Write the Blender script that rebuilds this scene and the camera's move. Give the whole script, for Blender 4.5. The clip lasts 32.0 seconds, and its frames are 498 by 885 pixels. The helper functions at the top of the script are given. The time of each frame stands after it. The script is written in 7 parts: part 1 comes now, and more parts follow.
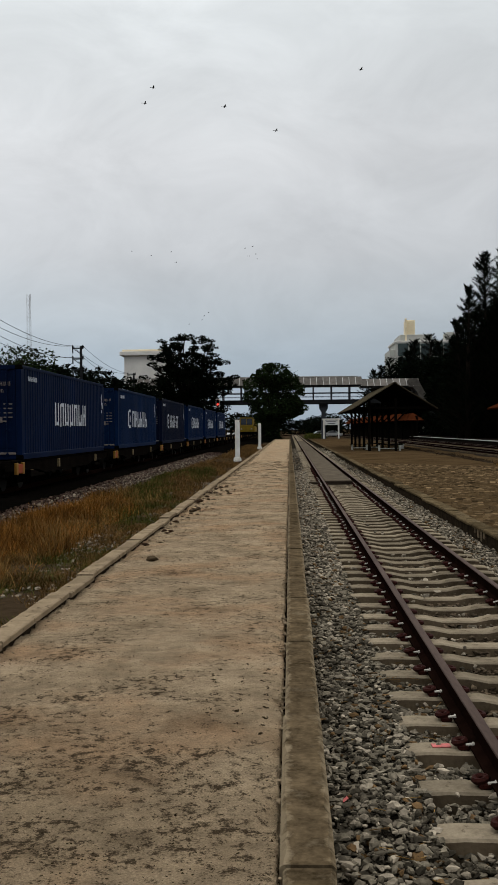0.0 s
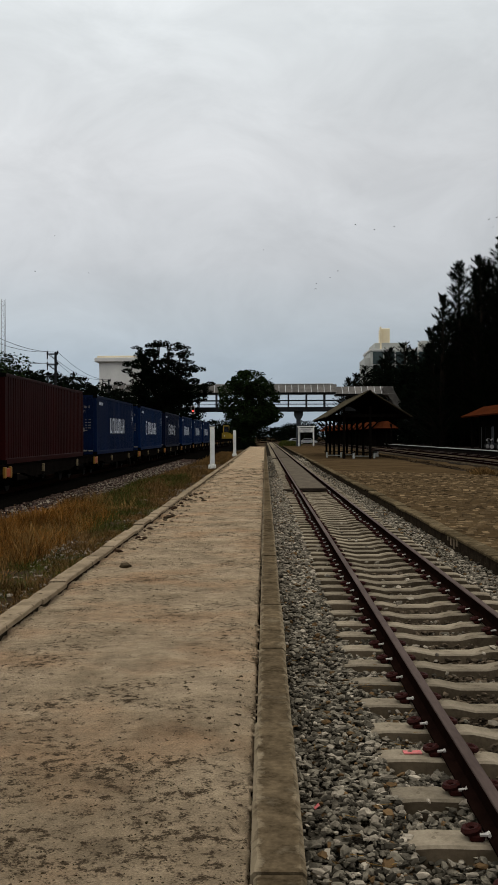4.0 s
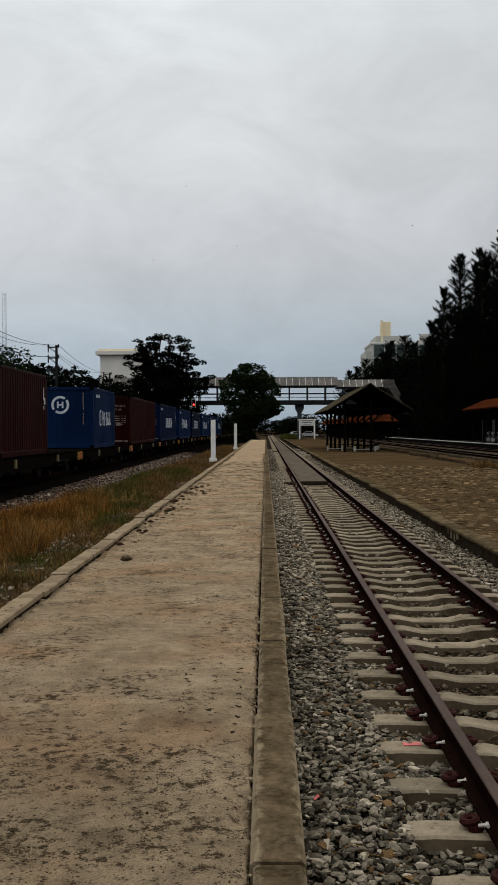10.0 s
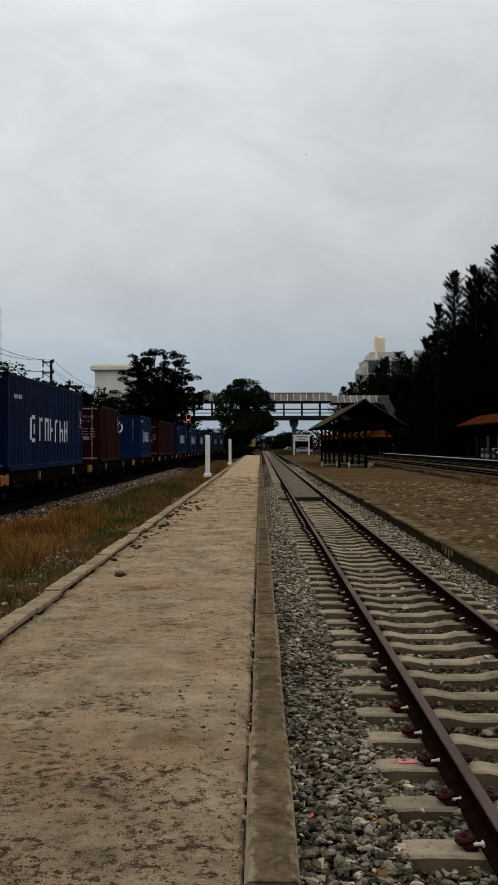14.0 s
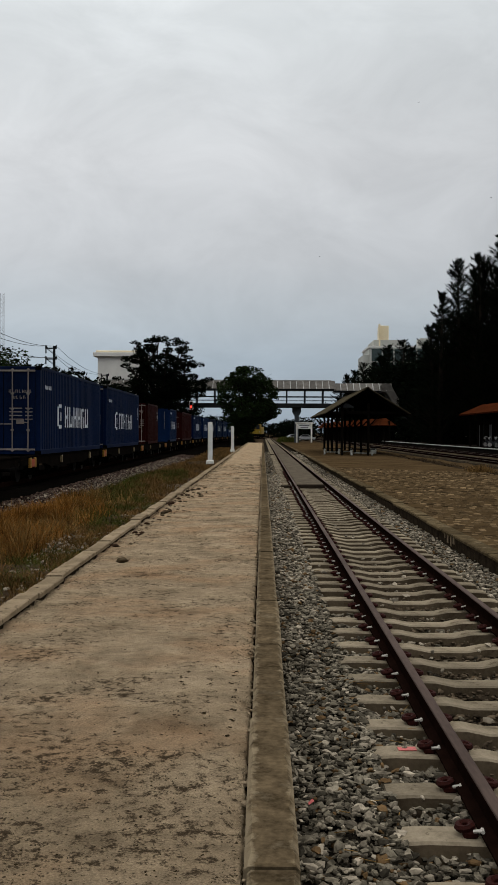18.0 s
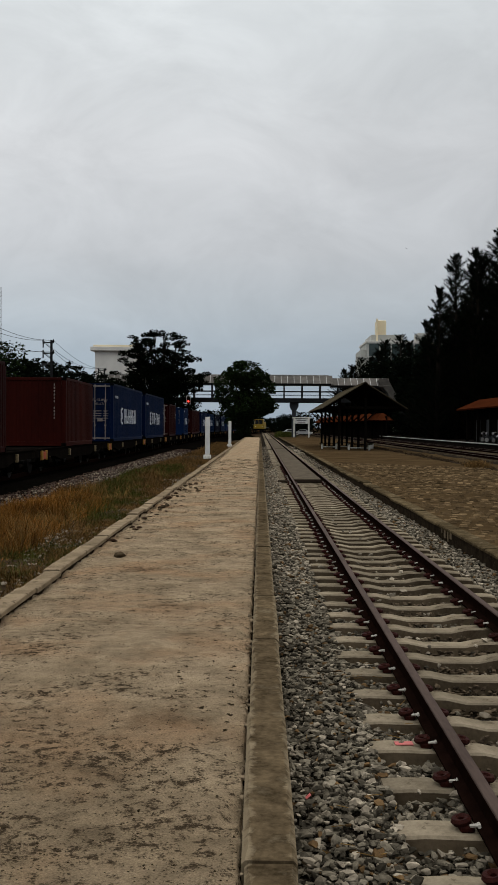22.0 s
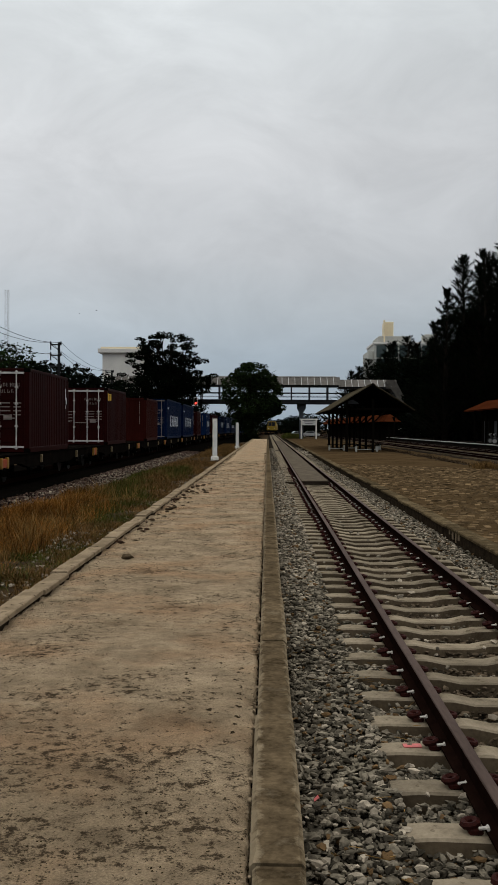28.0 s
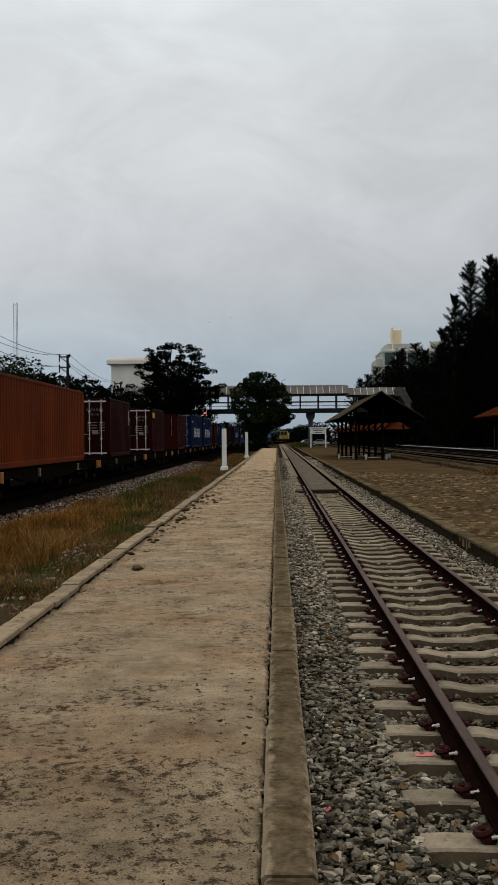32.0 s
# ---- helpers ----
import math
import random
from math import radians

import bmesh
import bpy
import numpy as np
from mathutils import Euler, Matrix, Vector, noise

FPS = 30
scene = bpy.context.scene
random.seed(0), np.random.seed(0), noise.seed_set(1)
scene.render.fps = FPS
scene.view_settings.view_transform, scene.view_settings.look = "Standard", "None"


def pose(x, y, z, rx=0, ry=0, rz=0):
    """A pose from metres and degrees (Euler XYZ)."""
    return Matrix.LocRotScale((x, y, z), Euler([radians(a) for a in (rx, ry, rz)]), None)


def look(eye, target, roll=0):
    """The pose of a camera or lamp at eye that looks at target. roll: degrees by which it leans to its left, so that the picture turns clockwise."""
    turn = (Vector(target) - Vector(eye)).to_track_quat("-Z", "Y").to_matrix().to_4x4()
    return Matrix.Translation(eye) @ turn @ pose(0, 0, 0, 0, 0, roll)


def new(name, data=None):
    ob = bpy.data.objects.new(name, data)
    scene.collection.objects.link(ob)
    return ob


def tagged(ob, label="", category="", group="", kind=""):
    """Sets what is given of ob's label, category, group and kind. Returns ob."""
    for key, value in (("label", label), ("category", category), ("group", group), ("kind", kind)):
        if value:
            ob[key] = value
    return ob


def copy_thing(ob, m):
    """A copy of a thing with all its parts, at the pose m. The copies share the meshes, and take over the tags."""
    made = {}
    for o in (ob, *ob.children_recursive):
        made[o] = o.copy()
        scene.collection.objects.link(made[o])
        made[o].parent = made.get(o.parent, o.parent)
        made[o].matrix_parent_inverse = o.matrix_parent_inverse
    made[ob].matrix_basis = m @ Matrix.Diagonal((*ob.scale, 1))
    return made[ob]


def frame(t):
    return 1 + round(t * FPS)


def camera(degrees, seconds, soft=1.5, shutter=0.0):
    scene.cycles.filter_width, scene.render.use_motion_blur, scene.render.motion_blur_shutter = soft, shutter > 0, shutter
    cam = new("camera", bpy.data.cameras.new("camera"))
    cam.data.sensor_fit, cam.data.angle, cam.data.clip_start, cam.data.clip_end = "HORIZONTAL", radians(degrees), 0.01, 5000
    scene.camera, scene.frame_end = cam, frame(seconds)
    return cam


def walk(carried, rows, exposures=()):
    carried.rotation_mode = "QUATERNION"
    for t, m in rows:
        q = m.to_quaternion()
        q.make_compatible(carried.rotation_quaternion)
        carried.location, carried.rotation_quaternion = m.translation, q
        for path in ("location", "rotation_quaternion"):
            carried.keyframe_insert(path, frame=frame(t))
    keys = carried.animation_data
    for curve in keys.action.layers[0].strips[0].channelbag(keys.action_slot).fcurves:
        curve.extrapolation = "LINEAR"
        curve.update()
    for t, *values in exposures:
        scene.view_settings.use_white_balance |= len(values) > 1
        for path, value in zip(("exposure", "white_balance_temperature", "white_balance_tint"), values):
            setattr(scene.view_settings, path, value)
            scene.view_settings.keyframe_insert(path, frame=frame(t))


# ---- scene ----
# The camera stands on the end of a low platform; x is across the tracks, y runs along them, z = 0 is the platform.
cam = camera(27.83, 32.0, soft=0.5)
PATH = [
    (0.0, -0.0107, -0.0016, 1.5044, 89.257, 0.510, 2.318),
    (0.5, -0.0108, -0.0069, 1.5031, 89.304, 0.099, 1.841),
    (1.0, -0.0140, -0.0136, 1.5052, 89.384, -0.257, 1.276),
    (1.5, -0.0154, -0.0162, 1.5031, 89.515, -0.571, 1.084),
    (2.0, -0.0078, 0.0095, 1.4967, 89.384, -0.253, 0.498),
    (2.5, -0.0061, -0.0163, 1.5039, 89.580, -0.103, 0.051),
    (3.0, -0.0014, -0.0043, 1.5032, 89.607, 0.082, 0.364),
    (3.5, -0.0009, -0.0050, 1.5031, 89.690, 0.335, 0.786),
    (5.5, -0.0111, -0.0142, 1.5076, 89.433, -0.092, 1.146),
    (6.0, -0.0101, 0.0057, 1.5019, 89.546, 0.348, 1.432),
    (6.5, -0.0073, -0.0046, 1.5032, 89.626, 0.442, 1.135),
    (7.0, -0.0087, -0.0044, 1.5022, 89.702, 0.276, 1.030),
    (7.5, -0.0068, -0.0111, 1.5031, 89.514, 0.215, 0.927),
    (8.0, -0.0086, -0.0046, 1.5015, 89.283, 0.132, 1.088),
    (8.5, -0.0025, -0.0017, 1.5016, 89.348, 0.312, 1.114),
    (9.0, -0.0062, -0.0094, 1.5028, 89.138, 0.181, 1.137),
    (9.5, -0.0048, -0.0035, 1.5002, 89.239, 0.146, 1.026),
    (10.0, 0.0018, -0.0247, 1.5034, 89.263, 0.212, 0.950),
    (10.5, 0.0005, -0.0244, 1.5066, 89.644, 0.299, 0.916),
    (11.0, -0.0027, -0.0020, 1.5012, 89.672, 0.119, 1.029),
    (11.5, -0.0062, -0.0096, 1.5026, 89.698, 0.004, 0.730),
    (12.0, -0.0039, -0.0076, 1.5047, 90.039, 0.051, 0.361),
    (12.5, -0.0009, -0.0291, 1.5103, 90.182, 0.049, 0.469),
    (13.0, -0.0017, -0.0193, 1.5054, 90.294, 0.158, 0.602),
    (13.5, -0.0006, -0.0190, 1.5063, 90.380, 0.043, 0.510),
    (14.0, -0.0009, -0.0222, 1.5072, 90.140, 0.065, 0.636),
    (14.5, -0.0060, -0.0149, 1.5062, 90.195, 0.272, 0.828),
    (16.5, -0.0059, -0.0122, 1.5038, 89.324, -0.324, 0.879),
    (17.0, -0.0051, -0.0214, 1.5070, 89.271, -0.317, 0.831),
    (17.5, -0.0052, -0.0081, 1.5025, 89.276, -0.313, 0.777),
    (18.0, 0.0001, -0.0090, 1.5022, 89.421, -0.284, 0.784),
    (18.5, 0.0010, -0.0017, 1.5034, 89.442, -0.121, 0.908),
    (19.0, -0.0000, -0.0000, 1.5000, 89.453, -0.000, 1.014),
    (19.5, -0.0076, -0.0217, 1.5072, 89.387, -0.187, 0.823),
    (20.0, -0.0042, -0.0026, 1.5002, 89.804, -0.368, 0.617),
    (20.5, -0.0076, -0.0241, 1.5088, 89.863, -0.525, 0.551),
    (21.0, -0.0103, -0.0164, 1.5075, 89.583, -0.569, 0.731),
    (21.5, -0.0034, -0.0219, 1.5074, 89.166, -0.336, 0.761),
    (22.0, -0.0035, -0.0174, 1.5064, 89.117, -0.387, 0.628),
    (22.5, -0.0016, -0.0089, 1.5053, 89.021, -0.381, 0.398),
    (23.0, -0.0009, -0.0152, 1.5068, 89.024, -0.485, 0.574),
    (23.5, -0.0025, -0.0049, 1.5045, 88.870, -0.402, 0.971),
    (24.0, -0.0013, -0.0156, 1.5071, 88.768, -0.362, 0.951),
    (24.5, 0.0005, -0.0104, 1.5040, 88.918, -0.354, 0.764),
    (25.0, 0.0020, -0.0208, 1.5055, 88.928, -0.275, 0.736),
    (25.5, -0.0003, -0.0213, 1.5075, 88.863, -0.263, 1.013),
    (27.5, 0.0091, -0.0039, 1.5051, 89.265, -0.076, 0.910),
    (28.0, -0.0035, -0.0086, 1.5051, 89.209, -0.287, 1.048),
    (28.5, 0.0003, -0.0075, 1.5064, 89.050, -0.116, 0.949),
    (29.0, -0.0009, -0.0140, 1.5094, 88.906, 0.079, 0.977),
    (29.5, 0.0020, 0.0037, 1.5035, 88.729, 0.199, 1.222),
    (30.0, 0.0071, -0.0319, 1.5144, 88.993, 0.060, 1.140),
    (30.5, 0.0054, -0.0143, 1.5069, 89.199, -0.041, 1.266),
    (31.0, 0.0040, -0.0100, 1.5088, 89.150, 0.255, 1.219),
    (31.5, 0.0035, -0.0220, 1.5116, 89.588, 0.343, 1.640),
    (32.0, 0.0091, -0.0130, 1.5098, 89.749, 0.502, 1.585),
]
walk(cam, [(t, pose(x, y, z, rx, ry, rz)) for t, x, y, z, rx, ry, rz in PATH],
     exposures=((0.0, 0.01), (9.0, -0.01), (18.0, -0.045), (25.0, -0.065), (32.0, -0.07)))

# ---- overcast sky and a weak, wide sun ----
SUN_HEIGHT, SUN_TURN = 58.0, 82.0
world = bpy.data.worlds.new("world")
scene.world = world
world.use_nodes = True
wn, wl = world.node_tree.nodes, world.node_tree.links
wn.clear()
w_out = wn.new("ShaderNodeOutputWorld")
w_bg = wn.new("ShaderNodeBackground")
w_sky = wn.new("ShaderNodeTexSky")
w_sky.sky_type, w_sky.sun_disc = "NISHITA", False
w_sky.sun_elevation, w_sky.sun_rotation = radians(SUN_HEIGHT), radians(SUN_TURN)
w_dim = wn.new("ShaderNodeMix")
w_dim.data_type, w_dim.blend_type = "RGBA", "MULTIPLY"
w_dim.inputs[0].default_value = 1.0
w_dim.inputs[7].default_value = (0.10, 0.10, 0.10, 1)
wl.new(w_sky.outputs[0], w_dim.inputs[6])
w_co = wn.new("ShaderNodeTexCoord")
w_sep = wn.new("ShaderNodeSeparateXYZ")
wl.new(w_co.outputs["Generated"], w_sep.inputs[0])
w_ramp = wn.new("ShaderNodeValToRGB")       # the cloud layer, bluish and thin towards the horizon
for i, (at, c) in enumerate(((0.0, (0.31, 0.38, 0.455)), (0.07, (0.37, 0.435, 0.50)), (0.115, (0.475, 0.52, 0.56)), (0.17, (0.58, 0.60, 0.622)),
                             (0.26, (0.672, 0.686, 0.70)), (0.38, (0.732, 0.764, 0.775)), (0.60, (1.20, 1.22, 1.21)), (1.0, (2.10, 2.10, 2.06)))):
    e = w_ramp.color_ramp.elements[i] if i < 2 else w_ramp.color_ramp.elements.new(at)
    e.position, e.color = at, (*c, 1)
wl.new(w_sep.outputs[2], w_ramp.inputs[0])
w_map = wn.new("ShaderNodeMapping")
w_map.inputs["Scale"].default_value = (3.4, 3.4, 6.0)
wl.new(w_co.outputs["Generated"], w_map.inputs[0])
w_noise = wn.new("ShaderNodeTexNoise")
w_noise.inputs["Scale"].default_value, w_noise.inputs["Detail"].default_value = 1.9, 5.0
w_noise.inputs["Roughness"].default_value, w_noise.inputs["Distortion"].default_value = 0.62, 0.5
wl.new(w_map.outputs[0], w_noise.inputs["Vector"])
w_cr = wn.new("ShaderNodeMapRange")
w_cr.inputs[1].default_value, w_cr.inputs[2].default_value = 0.28, 0.72
w_cr.inputs[3].default_value, w_cr.inputs[4].default_value = 0.89, 1.11
wl.new(w_noise.outputs[0], w_cr.inputs[0])
w_mul = wn.new("ShaderNodeMix")
w_mul.data_type, w_mul.blend_type = "RGBA", "MULTIPLY"
w_mul.inputs[0].default_value = 1.0
w_side = wn.new("ShaderNodeMapRange")        # the clouds are thinner to the left of the line
w_side.inputs[1].default_value, w_side.inputs[2].default_value = -0.4, 0.4
w_side.inputs[3].default_value, w_side.inputs[4].default_value = 1.16, 0.86
wl.new(w_sep.outputs[0], w_side.inputs[0])
w_both = wn.new("ShaderNodeMath")
w_both.operation = "MULTIPLY"
wl.new(w_cr.outputs[0], w_both.inputs[0])
wl.new(w_side.outputs[0], w_both.inputs[1])
wl.new(w_ramp.outputs[0], w_mul.inputs[6])
wl.new(w_both.outputs[0], w_mul.inputs[7])
w_mix = wn.new("ShaderNodeMix")
w_mix.data_type = "RGBA"
w_mix.inputs[0].default_value = 0.94
wl.new(w_dim.outputs[2], w_mix.inputs[6])
wl.new(w_mul.outputs[2], w_mix.inputs[7])
wl.new(w_mix.outputs[2], w_bg.inputs[0])
w_bg.inputs[1].default_value = 1.0
wl.new(w_bg.outputs[0], w_out.inputs[0])

sun = new("sun", bpy.data.lights.new("sun", "SUN"))
sun.data.energy, sun.data.angle, sun.data.color = 0.50, radians(40), (1.0, 0.95, 0.88)
sun.matrix_world = look((0, 0, 0), (-math.sin(radians(SUN_TURN)), -math.cos(radians(SUN_TURN)), -math.tan(radians(SUN_HEIGHT))))


# ---- materials ----
def material(name, a, b, rough=0.8, metal=0.0, scale=6.0, fine=60.0, bump=0.3, c=None, spots=0.0, spot_scale=30.0, per_piece=0.0, stretch=(1, 1, 1), detail=5.0, step=0.01, spec=0.3, lo=0.55, hi=0.95, blur=0.0):
    """Two colours mixed by a broad and a fine noise, a third one in spots, with fine relief."""
    m = bpy.data.materials.new(name)
    m.use_nodes = True
    n, l = m.node_tree.nodes, m.node_tree.links
    bsdf = n["Principled BSDF"]
    co = n.new("ShaderNodeTexCoord")
    mp = n.new("ShaderNodeMapping")
    mp.inputs["Scale"].default_value = stretch
    l.new(co.outputs["Object"], mp.inputs[0])
    big, small = n.new("ShaderNodeTexNoise"), n.new("ShaderNodeTexNoise")
    for t, s in ((big, scale), (small, fine)):
        t.inputs["Scale"].default_value, t.inputs["Detail"].default_value, t.inputs["Roughness"].default_value = s, detail, 0.6
        l.new(mp.outputs[0], t.inputs["Vector"])
    add = n.new("ShaderNodeMath")
    add.operation = "MULTIPLY_ADD"
    l.new(small.outputs[0], add.inputs[0])
    add.inputs[1].default_value = 0.5
    l.new(big.outputs[0], add.inputs[2])
    rng = n.new("ShaderNodeMapRange")
    rng.inputs[1].default_value, rng.inputs[2].default_value = lo, hi
    l.new(add.outputs[0], rng.inputs[0])
    mix = n.new("ShaderNodeMix")
    mix.data_type = "RGBA"
    mix.inputs[6].default_value, mix.inputs[7].default_value = (*a, 1), (*b, 1)
    l.new(rng.outputs[0], mix.inputs[0])
    colour = mix.outputs[2]
    if c is not None:
        sp = n.new("ShaderNodeTexNoise")
        sp.inputs["Scale"].default_value, sp.inputs["Detail"].default_value = spot_scale, 6.0
        l.new(mp.outputs[0], sp.inputs["Vector"])
        sr = n.new("ShaderNodeMapRange")
        sp.inputs["Roughness"].default_value = 0.7
        sr.inputs[1].default_value, sr.inputs[2].default_value = 0.62 - spots * 0.3 - blur, 0.70 - spots * 0.25 + blur
        l.new(sp.outputs[0], sr.inputs[0])
        m2 = n.new("ShaderNodeMix")
        m2.data_type = "RGBA"
        l.new(sr.outputs[0], m2.inputs[0])
        l.new(colour, m2.inputs[6])
        m2.inputs[7].default_value = (*c, 1)
        colour = m2.outputs[2]
    if per_piece:
        info = n.new("ShaderNodeObjectInfo")
        geo = n.new("ShaderNodeNewGeometry")
        sm = n.new("ShaderNodeMath")
        l.new(info.outputs["Random"], sm.inputs[0])
        l.new(geo.outputs["Random Per Island"], sm.inputs[1])
        fr = n.new("ShaderNodeMath")
        fr.operation = "FRACT"
        l.new(sm.outputs[0], fr.inputs[0])
        pr = n.new("ShaderNodeMapRange")
        pr.inputs[3].default_value, pr.inputs[4].default_value = 1 - per_piece, 1 + per_piece
        l.new(fr.outputs[0], pr.inputs[0])
        m3 = n.new("ShaderNodeMix")
        m3.data_type, m3.blend_type = "RGBA", "MULTIPLY"
        m3.inputs[0].default_value = 1.0
        l.new(colour, m3.inputs[6])
        l.new(pr.outputs[0], m3.inputs[7])
        colour = m3.outputs[2]
    l.new(colour, bsdf.inputs["Base Color"])
    bsdf.inputs["Roughness"].default_value, bsdf.inputs["Metallic"].default_value = rough, metal
    bsdf.inputs["Specular IOR Level"].default_value = spec
    if bump:
        bp = n.new("ShaderNodeBump")
        bp.inputs["Strength"].default_value, bp.inputs["Distance"].default_value = bump, step
        l.new(add.outputs[0], bp.inputs["Height"])
        l.new(bp.outputs[0], bsdf.inputs["Normal"])
    return m


def trodden(name, light, dark, fleck, warm):
    """Packed sand: two tones, a warm cast in places, and patches of dark flecks: soil crumbs and painted shade of
    lumps.
    """
    m = material(name, light, dark, 0.95, scale=1.3, fine=14.0, bump=0, detail=8.0, spec=0.0, lo=0.56, hi=0.94)
    n, l = m.node_tree.nodes, m.node_tree.links
    bsdf = n["Principled BSDF"]
    colour = bsdf.inputs["Base Color"].links[0].from_socket
    co = n.new("ShaderNodeTexCoord").outputs["Object"]

    def field(scale, detail, roughness, shift, a, b, lo=0.0, hi=1.0):
        mp = n.new("ShaderNodeMapping")
        mp.inputs["Location"].default_value = (shift, shift * 0.7, 0)
        l.new(co, mp.inputs[0])
        t = n.new("ShaderNodeTexNoise")
        t.inputs["Scale"].default_value, t.inputs["Detail"].default_value, t.inputs["Roughness"].default_value = scale, detail, roughness
        l.new(mp.outputs[0], t.inputs["Vector"])
        r = n.new("ShaderNodeMapRange")
        for i, v in enumerate((a, b, lo, hi)):
            r.inputs[i + 1].default_value = v
        l.new(t.outputs[0], r.inputs[0])
        return r.outputs[0]

    def calc(op, a, b):
        t = n.new("ShaderNodeMath")
        t.operation = op
        for i, v in enumerate((a, b)):
            if isinstance(v, float):
                t.inputs[i].default_value = v
            else:
                l.new(v, t.inputs[i])
        return t.outputs[0]

    def blend(amount, a, b, mode="MIX"):
        t = n.new("ShaderNodeMix")
        t.data_type, t.blend_type = "RGBA", mode
        for i, v in ((0, amount), (6, a), (7, b)):
            if isinstance(v, (float, tuple)):
                t.inputs[i].default_value = v
            else:
                l.new(v, t.inputs[i])
        return t.outputs[2]

    gather = field(1.6, 5.0, 0.6, 3.0, 0.36, 0.66)
    crumbs = field(85.0, 4.0, 0.65, 11.0, 0.24, 0.76)
    lumps = field(17.0, 5.0, 0.7, 7.0, 0.26, 0.74)
    both = calc("ADD", calc("MULTIPLY", crumbs, 0.44), calc("MULTIPLY", lumps, 0.70))
    both = calc("ADD", both, calc("MULTIPLY", gather, 0.30))
    # towards the near left corner the flecks thicken and the sand darkens
    corner = n.new("ShaderNodeVectorMath")
    corner.operation = "DISTANCE"
    corner.inputs[1].default_value = (-1.9, 3.4, 0.0)
    l.new(co, corner.inputs[0])
    near = n.new("ShaderNodeMapRange")
    near.interpolation_type = "SMOOTHSTEP"
    near.inputs[1].default_value, near.inputs[2].default_value = 0.6, 3.2
    near.inputs[3].default_value, near.inputs[4].default_value = 0.125, 0.0
    l.new(corner.outputs["Value"], near.inputs[0])
    both = calc("ADD", both, near.outputs[0])
    edge = n.new("ShaderNodeMapRange")
    edge.inputs[1].default_value, edge.inputs[2].default_value = 0.81, 0.99
    edge.inputs[3].default_value, edge.inputs[4].default_value = 0.0, 0.95
    l.new(both, edge.inputs[0])
    colour = blend(field(0.9, 4.0, 0.6, 5.0, 0.47, 0.66, 0.0, 0.68), colour, (*warm, 1))
    colour = blend(calc("MULTIPLY", near.outputs[0], 3.4), colour, (0.150, 0.108, 0.064, 1))
    colour = blend(1.0, colour, field(4.5, 7.0, 0.72, 23.0, 0.32, 0.68, 0.72, 1.22), "MULTIPLY")
    colour = blend(1.0, colour, field(1.9, 6.0, 0.7, 41.0, 0.50, 0.70, 1.05, 0.66), "MULTIPLY")
    colour = blend(edge.outputs[0], colour, (*fleck, 1))
    colour = blend(1.0, colour, field(120.0, 3.0, 0.65, 2.0, 0.3, 0.7, 0.66, 1.34), "MULTIPLY")
    l.new(colour, bsdf.inputs["Base Color"])
    bp = n.new("ShaderNodeBump")
    bp.inputs["Strength"].default_value, bp.inputs["Distance"].default_value = 0.9, 0.026
    l.new(calc("ADD", crumbs, lumps), bp.inputs["Height"])
    l.new(bp.outputs[0], bsdf.inputs["Normal"])
    return m


def worn_edges(m, x0, x1, pale):
    """Lets the paler core of a cast block show in an uneven band along its two long edges, at x0 and x1."""
    n, l = m.node_tree.nodes, m.node_tree.links
    bsdf = n["Principled BSDF"]
    colour = bsdf.inputs["Base Color"].links[0].from_socket
    co = n.new("ShaderNodeTexCoord").outputs["Object"]
    sep = n.new("ShaderNodeSeparateXYZ")
    l.new(co, sep.inputs[0])
    t = n.new("ShaderNodeTexNoise")
    t.inputs["Scale"].default_value, t.inputs["Detail"].default_value, t.inputs["Roughness"].default_value = 9.0, 6.0, 0.7
    l.new(co, t.inputs["Vector"])
    wave = n.new("ShaderNodeMapRange")
    for i, v in enumerate((0.3, 0.7, -0.035, 0.030)):
        wave.inputs[i + 1].default_value = v
    l.new(t.outputs[0], wave.inputs[0])
    off = n.new("ShaderNodeMath")
    off.operation = "SUBTRACT"
    l.new(sep.outputs[0], off.inputs[0])
    off.inputs[1].default_value = (x0 + x1) / 2
    out = n.new("ShaderNodeMath")
    out.operation = "ABSOLUTE"
    l.new(off.outputs[0], out.inputs[0])
    add = n.new("ShaderNodeMath")
    l.new(out.outputs[0], add.inputs[0])
    l.new(wave.outputs[0], add.inputs[1])
    near = n.new("ShaderNodeMapRange")
    half = (x1 - x0) / 2
    for i, v in enumerate((half - 0.030, half + 0.002, 0.0, 0.85)):
        near.inputs[i + 1].default_value = v
    l.new(add.outputs[0], near.inputs[0])
    mix = n.new("ShaderNodeMix")
    mix.data_type = "RGBA"
    l.new(near.outputs[0], mix.inputs[0])
    l.new(colour, mix.inputs[6])
    mix.inputs[7].default_value = (*pale, 1)
    l.new(mix.outputs[2], bsdf.inputs["Base Color"])
    return m


def glow(name, colour, strength):
    m = material(name, colour, colour, 0.4, bump=0)
    b = m.node_tree.nodes["Principled BSDF"]
    b.inputs["Emission Color"].default_value, b.inputs["Emission Strength"].default_value = (*colour, 1), strength
    return m


